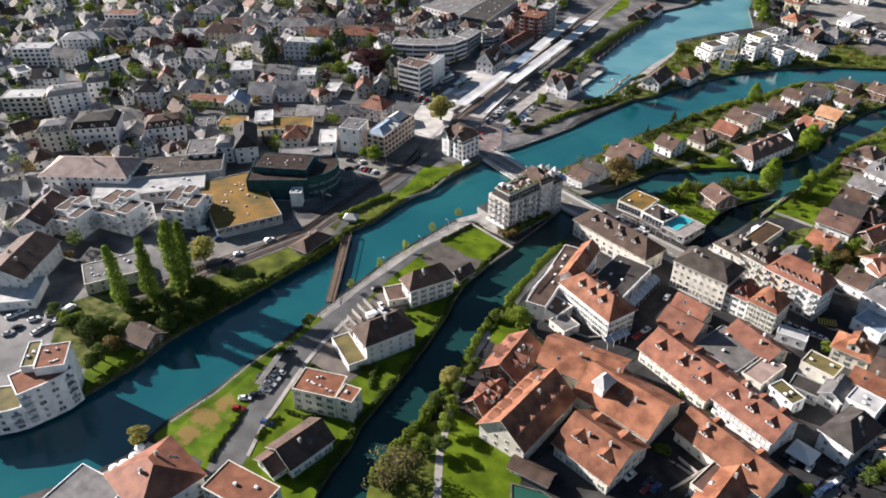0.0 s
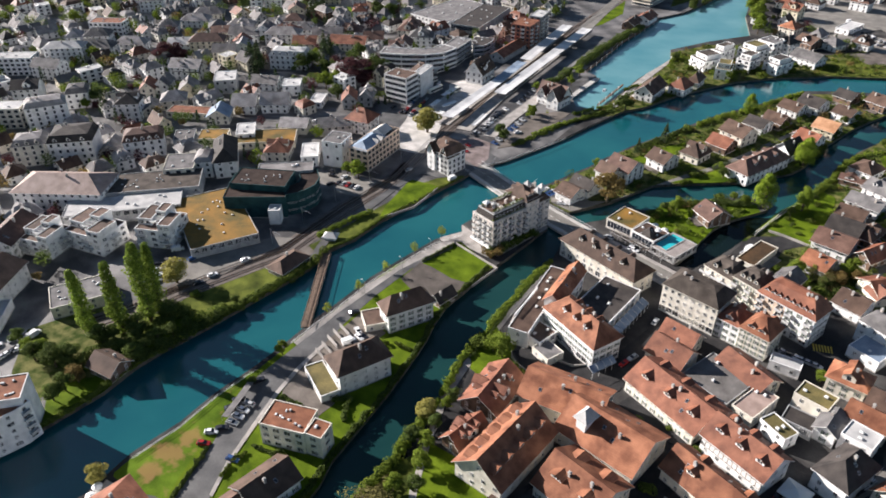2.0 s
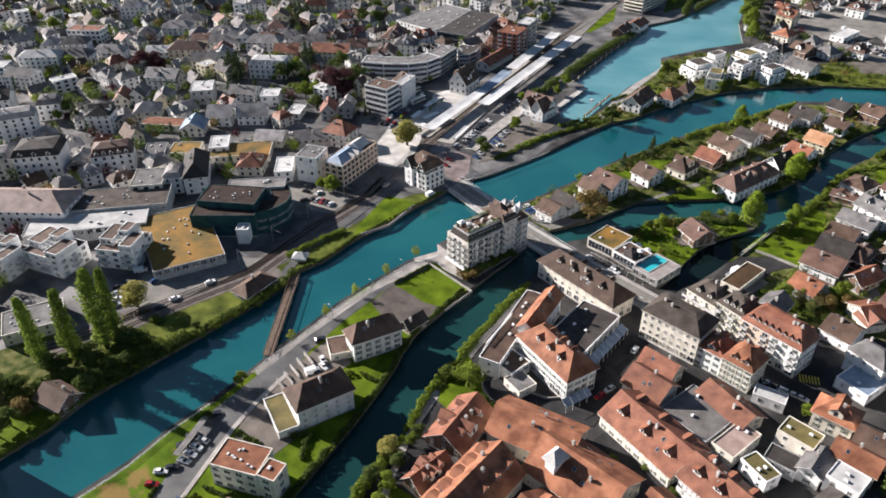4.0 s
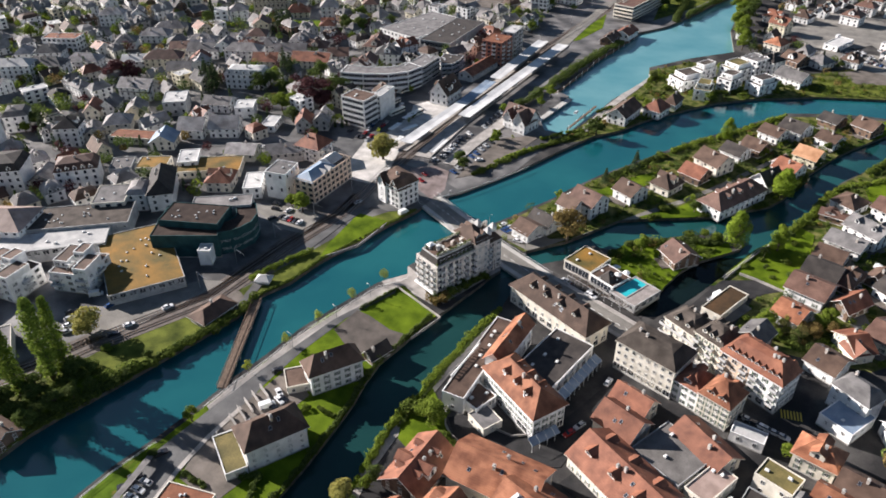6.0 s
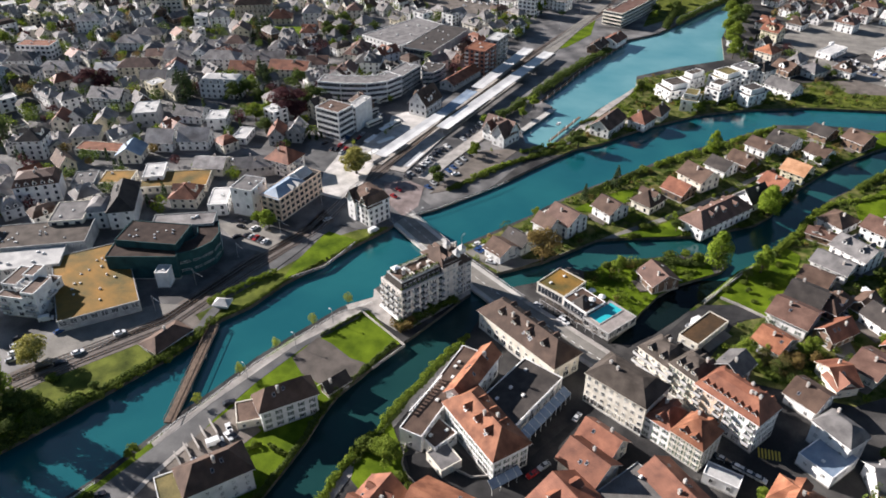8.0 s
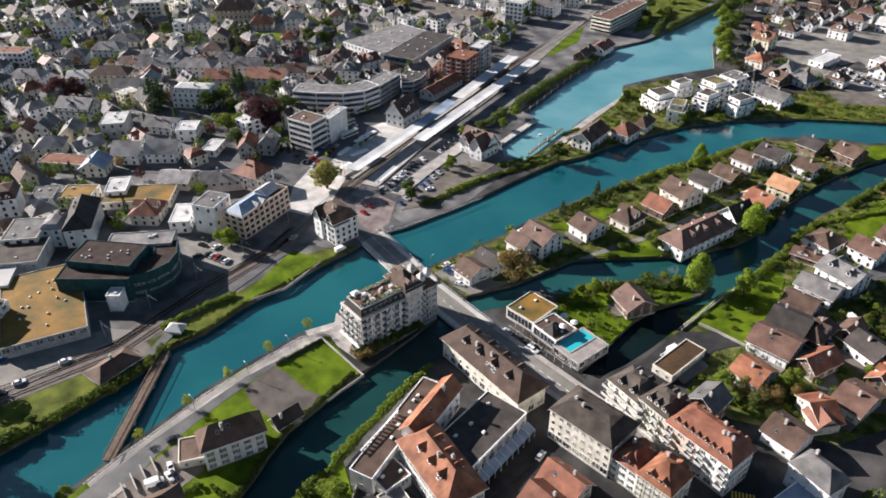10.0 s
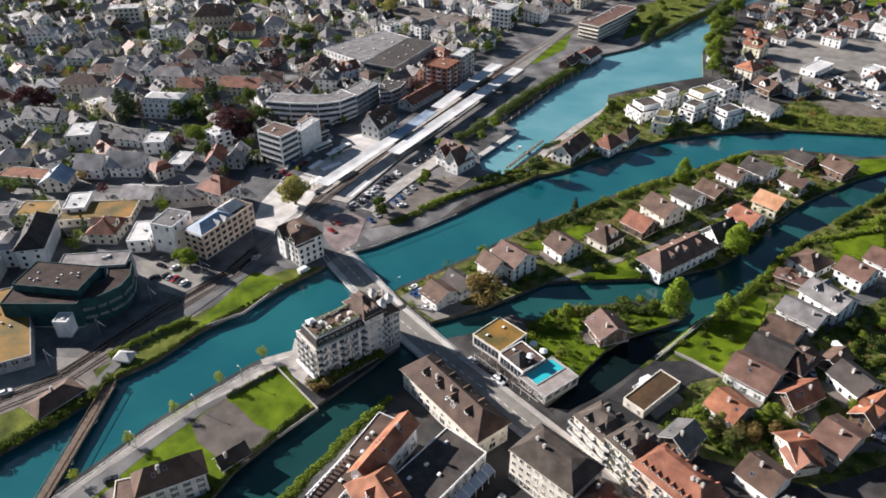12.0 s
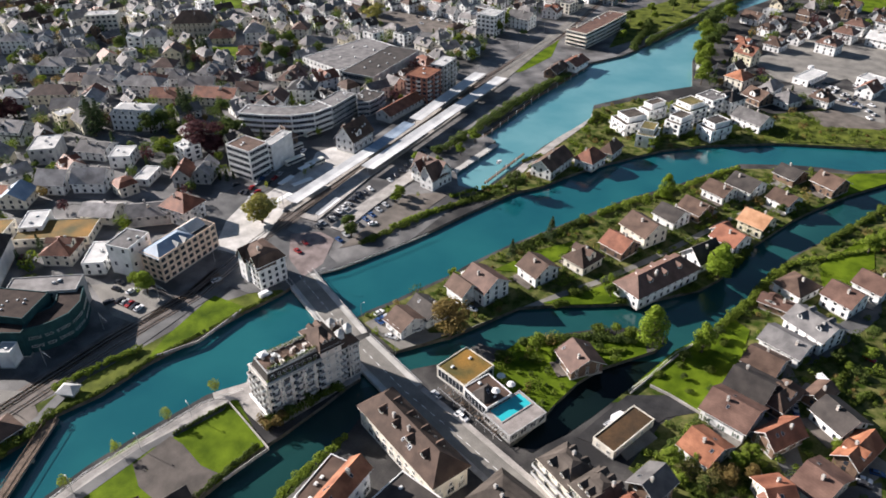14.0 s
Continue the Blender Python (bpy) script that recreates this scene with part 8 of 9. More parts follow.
hedge([(-207.1, 121.6), (-205.5, 133.5), (-196.6, 142.1), (-195.1, 155.7), (-193.1, 166.4)], 5, 4, "dark")
railing([(-123.4, 262.6), (-131.1, 251.2), (-136.7, 229.8), (-140.8, 212.9), (-142.6, 193.9), (-144.7, 181), (-145.7, 168.2)], )
railing([(-148.1, 150), (-150.9, 134.6), (-151.9, 118.6), (-155.6, 102.3)], )
railing([(-8.5, 325.3), (-4.3, 336.4), (0.6, 352.1), (6.8, 363.6)], )
railing([(-144.5, 326.9), (-137, 336.6), (-124.9, 361.9), (-117.6, 379.1)], )
wall([(-7.7, 165.5), (-1.2, 162.3)], 1.2)
wall([(-6.9, 152.4), (2.3, 168)], 1.4)
wall([(-2.6, 152.4), (5, 166.1)], 1.2)
wall([(-62.9, 206.1), (-50.4, 205.5), (-44.2, 209.5)], 1.0)
wall([(-76.2, 191.7), (-68.6, 187.1), (-61.5, 188.5)], 1.2)
hedge([(-126, 123.8), (-118.5, 124.4), (-115.4, 128)], 1.6, 1.6, "dark")
hedge([(-131.2, 145.2), (-125.2, 144.6), (-121.6, 144.6)], 2.2, 1.6, "dark")
hedge([(-127.1, 110.9), (-127.2, 118.1), (-125.6, 121.7)], 1.6, 1.6, "bush")
hedge([(-115, 152.3), (-111.4, 155.8), (-107.1, 145.6)], 2.0, 1.8, "dark")
hedge([(-119.1, 177.8), (-114.1, 186.2), (-104, 185.9)], 2.0, 2.0, "bush")
hedge([(-188.7, 132.9), (-185.5, 144.2), (-181.7, 157.1), (-179.2, 170.9)], 5, 4, "dark")
hedge([(-179.3, 171.7), (-176, 184.9), (-173.1, 198.5)], 3, 2.5, "dark")

# ---- lines: rails, platforms, canopies, hedges, piers ----


# ---- bridges ----
def deck(points, width, name, label, z0=-1.0, z1=0.12):
    ob = base(name, *points[0])
    tagged(ob, label, "bridge")
    mid = [(x - points[0][0], y - points[0][1]) for x, y in points]
    s = Solid()
    ribbon(s, mid, width, z0, z1)
    part("deck", s.mesh("deck", CONCRETE), ob)
    s = Solid()
    ribbon(s, mid, width - 4.5, z1 - 0.02, z1 + 0.03)
    part("carriageway", s.mesh("carriageway", WORN), ob, "sun-bleached carriageway")
    for d in (-1, 1):
        rail = Solid()
        side = offset(mid, d * (width / 2 - 0.2))
        ribbon(rail, side, 0.12, z1 + 1.0, z1 + 1.12)
        part("handrail", rail.mesh("handrail", RAIL), ob)
        posts = Solid()
        for x, y, a in along(side, 1.2):
            posts.bar((x, y, z1), (x, y, z1 + 1.0), 0.05, 0, 4)
        tagged(part("post_row", posts.mesh("post_row", RAIL), ob), kind="stuff")
        kerb = Solid()
        ribbon(kerb, offset(mid, d * (width / 2 - 2.2)), 0.2, z1 - 0.01, z1 + 0.14)
        part("kerb", kerb.mesh("kerb", CONCRETE), ob)
    return ob


main_bridge = deck([(-150, 325.7), (-106.8, 302.9)], 13, "road_bridge", "concrete road bridge with asphalt lanes over the river")
deck([(-104, 301.5), (-74, 288.6)], 13, "road_bridge", "short concrete road bridge over the side channel")
for k in (0.3, 0.68):
    s = Solid()
    s.prism([(-5, -0.7), (5, -0.7), (6.2, 0), (5, 0.7), (-5, 0.7), (-6.2, 0)], -4, -0.9)
    part("pier", s.mesh("pier", STONE), main_bridge, "stone river pier", at=pose(43.2 * k, -22.8 * k, 0, 0, 0, 62))
s = Solid()
ribbon(s, [(-215, 352), (-180, 338), (-150, 325.7)], 13, -0.1, 0.13)
ribbon(s, [(-74, 288.6), (-53, 281.5), (-22, 270), (8, 256)], 12, -0.1, 0.13)
tagged(new("road", s.mesh("road", WORN)), "pale worn main street leading to the bridge", "road", kind="structure")
for side in (-1, 1):
    s = Solid()
    ribbon(s, offset([(-72, 287.9), (-53, 281.5), (-22, 270), (6, 257)], side * 5.1), 2.0, -0.1, 0.27)
    tagged(new("pavement", s.mesh("pavement", PAVING)), "raised pale pavement along the main street", "pavement", kind="structure")
for x, y in ((-132.2, 168), (-132.4, 172), (-132.7, 175.9), (-132.8, 179.7), (-132.4, 183.4)):
    wall([(x + 3.2, y - 1.5), (x - 3.2, y + 1.5)], 1.7)
s = Solid()
for pts in ([(-148, 324.6), (-106.8, 302.9), (-74, 288.6)], [(-74, 288.6), (-53, 281.5), (-22, 270)]):
    for x, y, a in along(pts, 4):
        c, n = Vector((math.cos(a), math.sin(a))) * 1.1, Vector((-math.sin(a), math.cos(a))) * 0.09
        p = Vector((x, y))
        s.prism([p - c - n, p + c - n, p + c + n, p - c + n], 0.1, 0.165)
tagged(new("lane_marking", s.mesh("lane_marking", FRAME)), "white dashed lane markings on the main street", "road marking", kind="structure")


def footbridge():
    """Covered-deck timber footbridge with solid side rails on two piers."""
    a, b = Vector((-168.9, 222.6)), Vector((-146.9, 178.2))
    ob = base("footbridge", a.x, a.y)
    tagged(ob, "narrow dark timber footbridge with railings over the river", "bridge")
    mid = [(0, 0), ((b - a).x, (b - a).y)]
    s = Solid()
    ribbon(s, mid, 3.5, -0.1, 0.35)
    part("deck", s.mesh("deck", TIMBER), ob)
    for d in (-1, 1):
        side = offset(mid, d * 1.65)
        s = Solid()
        ribbon(s, side, 0.25, -0.5, 0.1)
        part("girder", s.mesh("girder", STEEL), ob, "steel girder")
        s = Solid()
        ribbon(s, side, 0.14, 1.35, 1.5)
        part("handrail", s.mesh("handrail", TIMBER), ob)
        s = Solid()
        for x, y, t in along(side, 0.5):
            s.bar((x, y, 0.3), (x, y, 1.4), 0.05, 0, 4)
        tagged(part("baluster_row", s.mesh("baluster_row", TIMBER), ob), kind="stuff")
    for k in (0.33, 0.67):
        s = Solid()
        s.box(-0.5, -1.8, -4, 0.5, 1.8, -0.1)
        d = b - a
        part("pier", s.mesh("pier", CONCRETE), ob, "concrete pier", at=pose(d.x * k, d.y * k, 0, 0, 0, math.degrees(math.atan2(d.y, d.x))))


footbridge()



# ---- the tall hotel by the bridge ----
def roof_part(ob, kind, x0, x1, y0, y1, z, rise, tile, wall):
    part("roof", roof_mesh(kind, x1 - x0, y1 - y0, rise, tile, wall), ob, at=pose((x0 + x1) / 2, (y0 + y1) / 2, z))


def grand_hotel():
    ob = house(-105.5, 275.8, 34.5, 12.6, 67.6, 14.5, "f", 0, "b", "p", st=5, gap=2.7, name="grand_hotel",
               label="tall weathered stone river hotel with stacked balconies")
    s = Solid()
    s.loft([square(10.4, 14.5, 5.7), square(9.5, 17.4, 4.8)], [0])
    part("attic", s.mesh("attic", TILE["d"]), ob, "dark tiled set-back attic storey", at=pose(-6.2, 0, 0))
    part("terrace", roof_mesh("f", 18.6, 9.4, 0, "b", "g"), ob, "roof terrace with parapet", at=pose(-6.2, 0, 17.6))
    s = Solid()
    s.loft([square(3.7, 0.3, 6.6), square(3.7, 18.4, 6.6)], [0])
    part("tower", s.mesh("tower", WALL["p"]), ob, at=pose(6.6, 0, 0))
    roof_part(ob, "h", 2.9, 10.3, -6.5, 6.5, 18.4, 4.2, "b", "p")
    roof_part(ob, "m", 10.4, 17.2, -6.2, 6.2, 14.6, 3.6, "b", "p")
    for side, y, turn in ((-1, -6.6, 0), (1, 6.6, 180)):
        for floor in range(6):
            for dx in (-1.6, 1.6):
                part("window", WINDOWS["plain"], ob, at=pose(6.6 + dx, y, floor * 2.95 + 1.1, 0, 0, turn))
    for i in range(8):
        part("window", WINDOWS["plain"], ob, "attic window set in the dark slope", at=pose(-14.2 + i * 2.2, -5.42, 15.1, -17, 0, 0))
    pots = random.Random(5)
    slab = balcony_mesh(1.9)
    for side, y, turn in ((-1, -6.3, 0), (1, 6.3, 180)):
        for i in range(7):
            for floor in range(1, 5):
                if i != 5:
                    part("balcony", slab, ob, "small balcony with grey parapet", at=pose(-14.8 + i * 4.2, y, floor * 2.9 + 0.2, 0, 0, turn))
        for i in range(8):
            p = Solid()
            p.box(-0.3, -0.28, 0, 0.3, 0.05, 14.9)
            part("pilaster", p.mesh("pilaster", WALL["p"]), ob, at=pose(-17 + i * 4.3, y, 0, 0, 0, turn))
    for i in range(4):
        for floor in range(1, 5):
            part("balcony", slab, ob, "small balcony with grey parapet", at=pose(-17.25, -4.6 + i * 3.1, floor * 2.9 + 0.2, 0, 0, -90))
    for z in (2.9, 14.3):
        p = Solid()
        p.loft([square(17.4, z, 6.45), square(17.6, z + 0.15, 6.65), square(17.6, z + 0.4, 6.65), square(17.3, z + 0.5, 6.35)], [0, 0, 0])
        part("cornice", p.mesh("cornice", CONCRETE), ob)
    planter = Solid()
    planter.loft([square(0.6, 0, 0.3), square(0.7, 0.5, 0.35)], [0])
    leaf_cloud(planter, (0, 0, 0.9), 0.7, 0.9, 40, 0.2, pots, 3, 1)
    planter = planter.mesh("planter", CONCRETE, LEAVES["bush"])
    for i in range(30):
        part("planter", planter, ob, "terrace planter with shrubs", at=pose(-14.5 + i % 15 * 1.2, (3.7, -3.7)[i // 15] + pots.uniform(-0.4, 0.4), 17.7, 0, 0, pots.uniform(0, 360)))
    for i in range(10):
        part("planter", planter, ob, "terrace planter with shrubs", at=pose(-16.3 + i * 1.9, -5.6, 14.6, 0, 0, pots.uniform(0, 360)))
    shade = Solid()
    shade.loft([square(1.6, 2.2, 1.4), square(0.1, 2.8, 0.1)], [0])
    shade.bar((0, 0, 0), (0, 0, 2.3), 0.05, 0, 5)
    part("parasol", shade.mesh("parasol", FRAME), ob, "white terrace parasol", at=pose(-13.4, 2.2, 17.7))
    # roof terrace: benches, screens and boxes between the planters
    for i in range(26):
        s = Solid()
        a, b, up = pots.uniform(0.3, 1.0), pots.uniform(0.3, 0.7), pots.uniform(0.4, 1.3)
        s.loft([square(a, 0, b), square(a, up, b), square(a * 0.9, up, b * 0.9), square(a * 0.9, up - 0.1, b * 0.9)], [0, 0, 0])
        part("terrace_box", s.mesh("terrace_box", pots.choice((WALL["t"], WALL["p"], CONCRETE, FRAME))), ob, "terrace seat or store box", at=pose(pots.uniform(-14.6, 2.0), pots.uniform(-3.4, 2.6), 17.7, 0, 0, pots.choice((0, 90, 15))))
    # small white roof pavilions towards the bridge
    for x, y in ((12.4, 3.2), (15.4, -2.6), (11.6, -3.8)):
        s = Solid()
        s.loft([square(1.1, 17.4, 1.1), square(1.1, 19.6, 1.1), square(1.4, 19.6, 1.4), square(0.1, 21.2, 0.1)], [0, 1, 1])
        part("roof_pavilion", s.mesh("roof_pavilion", WALL["w"], TILE["l"]), ob, "small white roof pavilion", at=pose(x, y, 0))
    for side in (-1, 1):
        for i in range(2):
            gable = part("dormer", DORMERS.setdefault(("b", "p"), dormer_mesh(1.9, 1.3, "b", "p", 2.4)), ob, at=pose(5.3 + i * 2.7, side * 5.2, 18.9, 0, 0, 0 if side < 0 else 180))
            part("window_frame", DORMER_FRAME, gable, "white dormer window frame")
    for i in range(5):
        s = Solid()
        s.shell([(-1.2, -1.8, 2.3), (1.2, -1.8, 2.3), (1.2, 0.1, 3.1), (-1.2, 0.1, 3.1)], [(0, 1, 2, 3)], 0.08)
        part("awning", s.mesh("awning", FRAME), ob, "white ground floor awning", at=pose(-17.3, -5 + i * 2.5, 0.2, 0, 0, -90))
    for i in range(4):
        part("chimney", CHIMNEY_MESH, ob, at=pose(12 + i * 1.3, pots.choice((-2, 2)), 18))


grand_hotel()
hedge([(-106.5, 256.5), (-102.6, 258.6), (-98.6, 269.6), (-95.6, 280.4)], 2.4, 4.2, "bush")
hedge([(-108.6, 254.4), (-104.4, 253.2), (-101.8, 257.4)], 3.0, 5.0, "rust")


def veranda(x, y, rot, length, width=3.2):
    """A lean-to glass roof on slim posts along a hotel front."""
    ob = base("veranda", x, y, 0, rot)
    tagged(ob, "blue-grey glazed veranda roof along the hotel", "veranda")
    s = Solid()
    a = length / 2
    s.shell([(-a, -width, 3.0), (a, -width, 3.0), (a, 0, 4.4), (-a, 0, 4.4)], [(0, 1, 2, 3)], 0.1)
    part("glass_roof", s.mesh("glass_roof", TILE["bl"]), ob)
    for i in range(int(length / 3) + 1):
        s = Solid()
        s.bar((-a + i * 3, -width + 0.1, 0), (-a + i * 3, -width + 0.1, 2.95), 0.08, 0, 5)
        part("post", s.mesh("post", FRAME), ob)
        s = Solid()
        s.bar((-a + i * 3, -width, 3.08), (-a + i * 3, 0, 4.48), 0.07, 0, 4)
        part("glazing_bar", s.mesh("glazing_bar", FRAME), ob)


veranda(-41.4, 237.6, 79, 27)
veranda(-41.6, 208.6, 60, 11, 2.6)
wall([(-74.6, 209.5), (-73.4, 204.4), (-71.2, 199.8), (-67.4, 196.6), (-62.6, 194.6), (-58.4, 193.6)], 1.5)
wall([(-79.4, 222.4), (-78.8, 216), (-76.8, 211.6), (-74.4, 209.4)], 2.2)
# bushes that hang over the banks
hedge([(-191.4, 98), (-188.4, 112), (-187.6, 132), (-185.4, 144), (-180.4, 162), (-175.4, 184), (-172.4, 197), (-169.6, 211), (-170.4, 224)], 2.6, 2.4, "bush")
hedge([(-170.4, 226), (-165.4, 239), (-163.4, 257), (-157.6, 278), (-153.4, 296), (-148.6, 311)], 1.8, 1.4, "bush")
hedge([(-102.9, 246), (-104.9, 227), (-106.8, 215), (-105.8, 204), (-103.8, 194), (-102.8, 183), (-101.8, 165), (-101.8, 152), (-101.8, 131), (-99.8, 112), (-98.6, 103)], 2.2, 2.2, "dark")
hedge([(-84.4, 104), (-86.2, 117), (-85.2, 128), (-84.2, 139), (-83.4, 151), (-84.2, 169), (-86.2, 182), (-86, 191), (-85.2, 209), (-84.2, 229), (-83.2, 248)], 1.8, 1.7, "oval")


def pool():
    ob = base("swimming_pool", -37.3, 296, 3.2, 67.2)
    tagged(ob, "turquoise swimming pool on the pale roof terrace", "pool")
    s = Solid()
    s.loft([[(-7, -1.4, 0.0), (6.6, -1.4, 0.0), (6.6, 5.3, 0.0), (-7, 5.3, 0.0)], [(-7, -1.4, 0.3), (6.6, -1.4, 0.3), (6.6, 5.3, 0.3), (-7, 5.3, 0.3)],
            [(-6.6, -1.0, 0.3), (6.2, -1.0, 0.3), (6.2, 4.9, 0.3), (-6.6, 4.9, 0.3)], [(-6.6, -1.0, 0.12), (6.2, -1.0, 0.12), (6.2, 4.9, 0.12), (-6.6, 4.9, 0.12)]], [0, 0, 0])
    part("basin", s.mesh("basin", PAVING), ob)
    part("pool_water", mesh_from("pool_water", [(-6.6, -1.0, 0.22), (6.2, -1.0, 0.22), (6.2, 4.9, 0.22), (-6.6, 4.9, 0.22)], [(0, 1, 2, 3)],
                                 [water_material("pool water", (0.02, 0.36, 0.4), (0.04, 0.46, 0.5))]), ob, "clear turquoise pool water")


pool()


def party_tent(x, y, w, d, rot):
    ob = base("party_tent", x, y, 0, rot)
    tagged(ob, "white canvas party tent on slim poles", "tent")
    s = Solid()
    s.loft([square(w / 2, 2.6, d / 2), square(w / 2, 2.9, d / 2), square(0.3, 4.2, 0.3)], [0, 0])
    part("canopy", s.mesh("canopy", FRAME), ob)
    for cx in (-1, 1):
        for cy in (-1, 1):
            p = Solid()
            p.bar((cx * (w / 2 - 0.2), cy * (d / 2 - 0.2), 0), (cx * (w / 2 - 0.2), cy * (d / 2 - 0.2), 2.7), 0.06, 0, 5)
            part("pole", p.mesh("pole", STEEL), ob)


party_tent(25.4, 183.4, 7.8, 7.4, -20)


def garden_shrubs(seed, count, size):
    """Loose shrubs over all lawns of the islands and the far bank."""
    rng = random.Random(seed)
    s = {"bush": Solid(), "lime": Solid(), "dark": Solid(), "rust": Solid()}
    for poly, z in SHEETS:
        xs, ys = [p[0] for p in poly], [p[1] for p in poly]
        area = (max(xs) - min(xs)) * (max(ys) - min(ys))
        if area < 2500 or sum(ys) / len(ys) > 600 or not GARDEN_AREA[0] < sum(xs) / len(xs) < GARDEN_AREA[1] or sum(ys) / len(ys) < GARDEN_AREA[2]:
            continue
        for _ in range(int(count * area / 10000)):
            x, y = rng.uniform(min(xs), max(xs)), rng.uniform(min(ys), max(ys))
            if inside(x, y, poly) and ground_z(x, y) <= z and not taken(x, y, 1.0):
                h = size * rng.uniform(0.5, 1.5)
                leaf_cloud(s[rng.choice(("bush", "bush", "lime", "lime", "dark", "dark", "rust"))], (x, y, h * 0.45), h * 0.75, 0.85, int(30 + 26 * h), 0.3, rng, 4)
    for k, c in s.items():
        if c.v:
            tagged(new("garden_shrubs", c.mesh("garden_shrubs", LEAVES[k])), "loose green garden shrubs on the lawns", "shrubs", kind="stuff")


GARDEN_AREA = (-120, 120, 285)


# ---- the rest of the town, street by street ----
fill = random.Random(21)


def taken(x, y, r):
    if in_water(x, y) or in_water(x + r, y) or in_water(x - r, y) or in_water(x, y + r) or in_water(x, y - r):
        return True
    for fx, fy, w, d, rot in FOOT:
        dx, dy = x - fx, y - fy
        if abs(dx) + abs(dy) < 90:
            c, s_ = math.cos(radians(rot)), math.sin(radians(rot))
            if abs(dx * c + dy * s_) < w / 2 + r and abs(-dx * s_ + dy * c) < d / 2 + r:
                return True
    return False


TRACK = [(-262, 190), (-215, 262), (-190, 330), (-181, 500), (-190, 640), (-150, 760), (-60, 900)]


def near_track(x, y, r):
    for (x0, y0), (x1, y1) in zip(TRACK, TRACK[1:]):
        d = Vector((x1 - x0, y1 - y0))
        t = max(0, min(1, (Vector((x - x0, y - y0)).dot(d)) / d.length_squared))
        if (Vector((x0, y0)) + d * t - Vector((x, y))).length < r:
            return True
    return False


far_leaves = {"dark": Solid(), "lime": Solid(), "conifer": Solid(), "rust": Solid(), "purple": Solid()}


def far_tree(kind, x, y, h):
    c = far_leaves[kind]
    if kind == "conifer":
        for i in range(6):
            leaf_cloud(c, (x, y, h * (0.2 + i * 0.14)), h * 0.2 * (1.1 - i * 0.16), 1.0, 22, 0.5, fill, 3)
    else:
        for i in range(3):
            leaf_cloud(c, (x + fill.uniform(-0.2, 0.2) * h, y + fill.uniform(-0.2, 0.2) * h, h * fill.uniform(0.45, 0.65)), h * 0.36, 0.9, 55, 0.55, fill, 5)


FILLED = []


def fill_town(region, step, turn, tiles="wwwwwwbbgggdr"):
    """Houses and garden trees in the blocks that hold nothing yet."""
    xs, ys = [p[0] for p in region], [p[1] for p in region]
    gx = min(xs)
    while gx < max(xs):
        gy = min(ys)
        while gy < max(ys):
            x, y = gx + fill.uniform(-4, 4), gy + fill.uniform(-4, 4)
            gy += step
            if not inside(x, y, region) or any(inside(x, y, p) for p, z in SHEETS) or near_track(x, y, 24):
                continue
            w, d = fill.uniform(9, 15), fill.uniform(8, 11)
            if not taken(x, y, w / 2 + 1.5):
                flat = fill.random() < 0.16
                tile = fill.choice("gll") if flat else fill.choice(tiles)
                st = fill.choice((2, 2, 2, 3))
                FILLED.append(house(round(x, 1), round(y, 1), w, d, turn + fill.choice((0, 90)) + fill.uniform(-7, 7), st * 2.8, "f" if flat else fill.choice("ggghm"),
                      0 if flat else fill.uniform(3, 4.6), tile, fill.choice("wwwwwccgyt"), st=st, dor=fill.choice((0, 0, 0, 1, 2))))
            for _ in range(5):
                tx, ty = x + fill.uniform(-13, 13), y + fill.uniform(-13, 13)
                if fill.random() < 0.7 and not taken(tx, ty, 2.0) and not near_track(tx, ty, 14) and not any(inside(tx, ty, p) for p, z in SHEETS):
                    far_tree(fill.choice(("dark", "dark", "lime", "conifer", "conifer", "rust", "dark", "lime", "dark", "purple")), tx, ty, fill.uniform(4, 12))
        gx += step


fill_town([(-690, 360), (-420, 180), (-270, 120), (-235, 200), (-200, 330), (-200, 640), (-170, 740), (-120, 860), (-690, 560)], 20, -18)
fill_town([(-60, 640), (-20, 600), (60, 620), (90, 900), (-40, 900)], 26, 70, "bbbwbr")
fill_town([(60, 200), (60, 330), (90, 420), (105, 420), (105, 200)], 19, 20)


def join_rest(obs):
    """Joins what is past counting of the outer town into one mesh."""
    s, mats = Solid(), []
    for ob in obs:
        for child in list(ob.children):
            m, me = ob.matrix_basis @ child.matrix_parent_inverse @ child.matrix_basis, child.data
            for slot in me.materials:
                if slot not in mats:
                    mats.append(slot)
            k = len(s.v)
            s.v += [tuple(m @ v.co) for v in me.vertices]
            for p in me.polygons:
                s.f.append(tuple(k + i for i in p.vertices))
                s.i.append(mats.index(me.materials[p.material_index]))
    bpy.data.batch_remove([c for ob in obs for c in ob.children] + list(obs))
    tagged(new("outer_houses", s.mesh("outer_houses", *mats)), "many small pale town houses with grey and brown roofs", "houses", kind="stuff")


FILLED.sort(key=lambda ob: (ob.matrix_basis.translation.xy - Vector((-120, 250))).length)
join_rest(FILLED[40:])
for k, c in far_leaves.items():
    tagged(new("garden_trees", c.mesh("garden_trees", LEAVES[k])), "%s garden trees between the town houses" % {"dark": "deep green", "lime": "light green", "conifer": "dark pointed", "rust": "brown budding", "purple": "dark purple"}[k], "trees", kind="stuff")


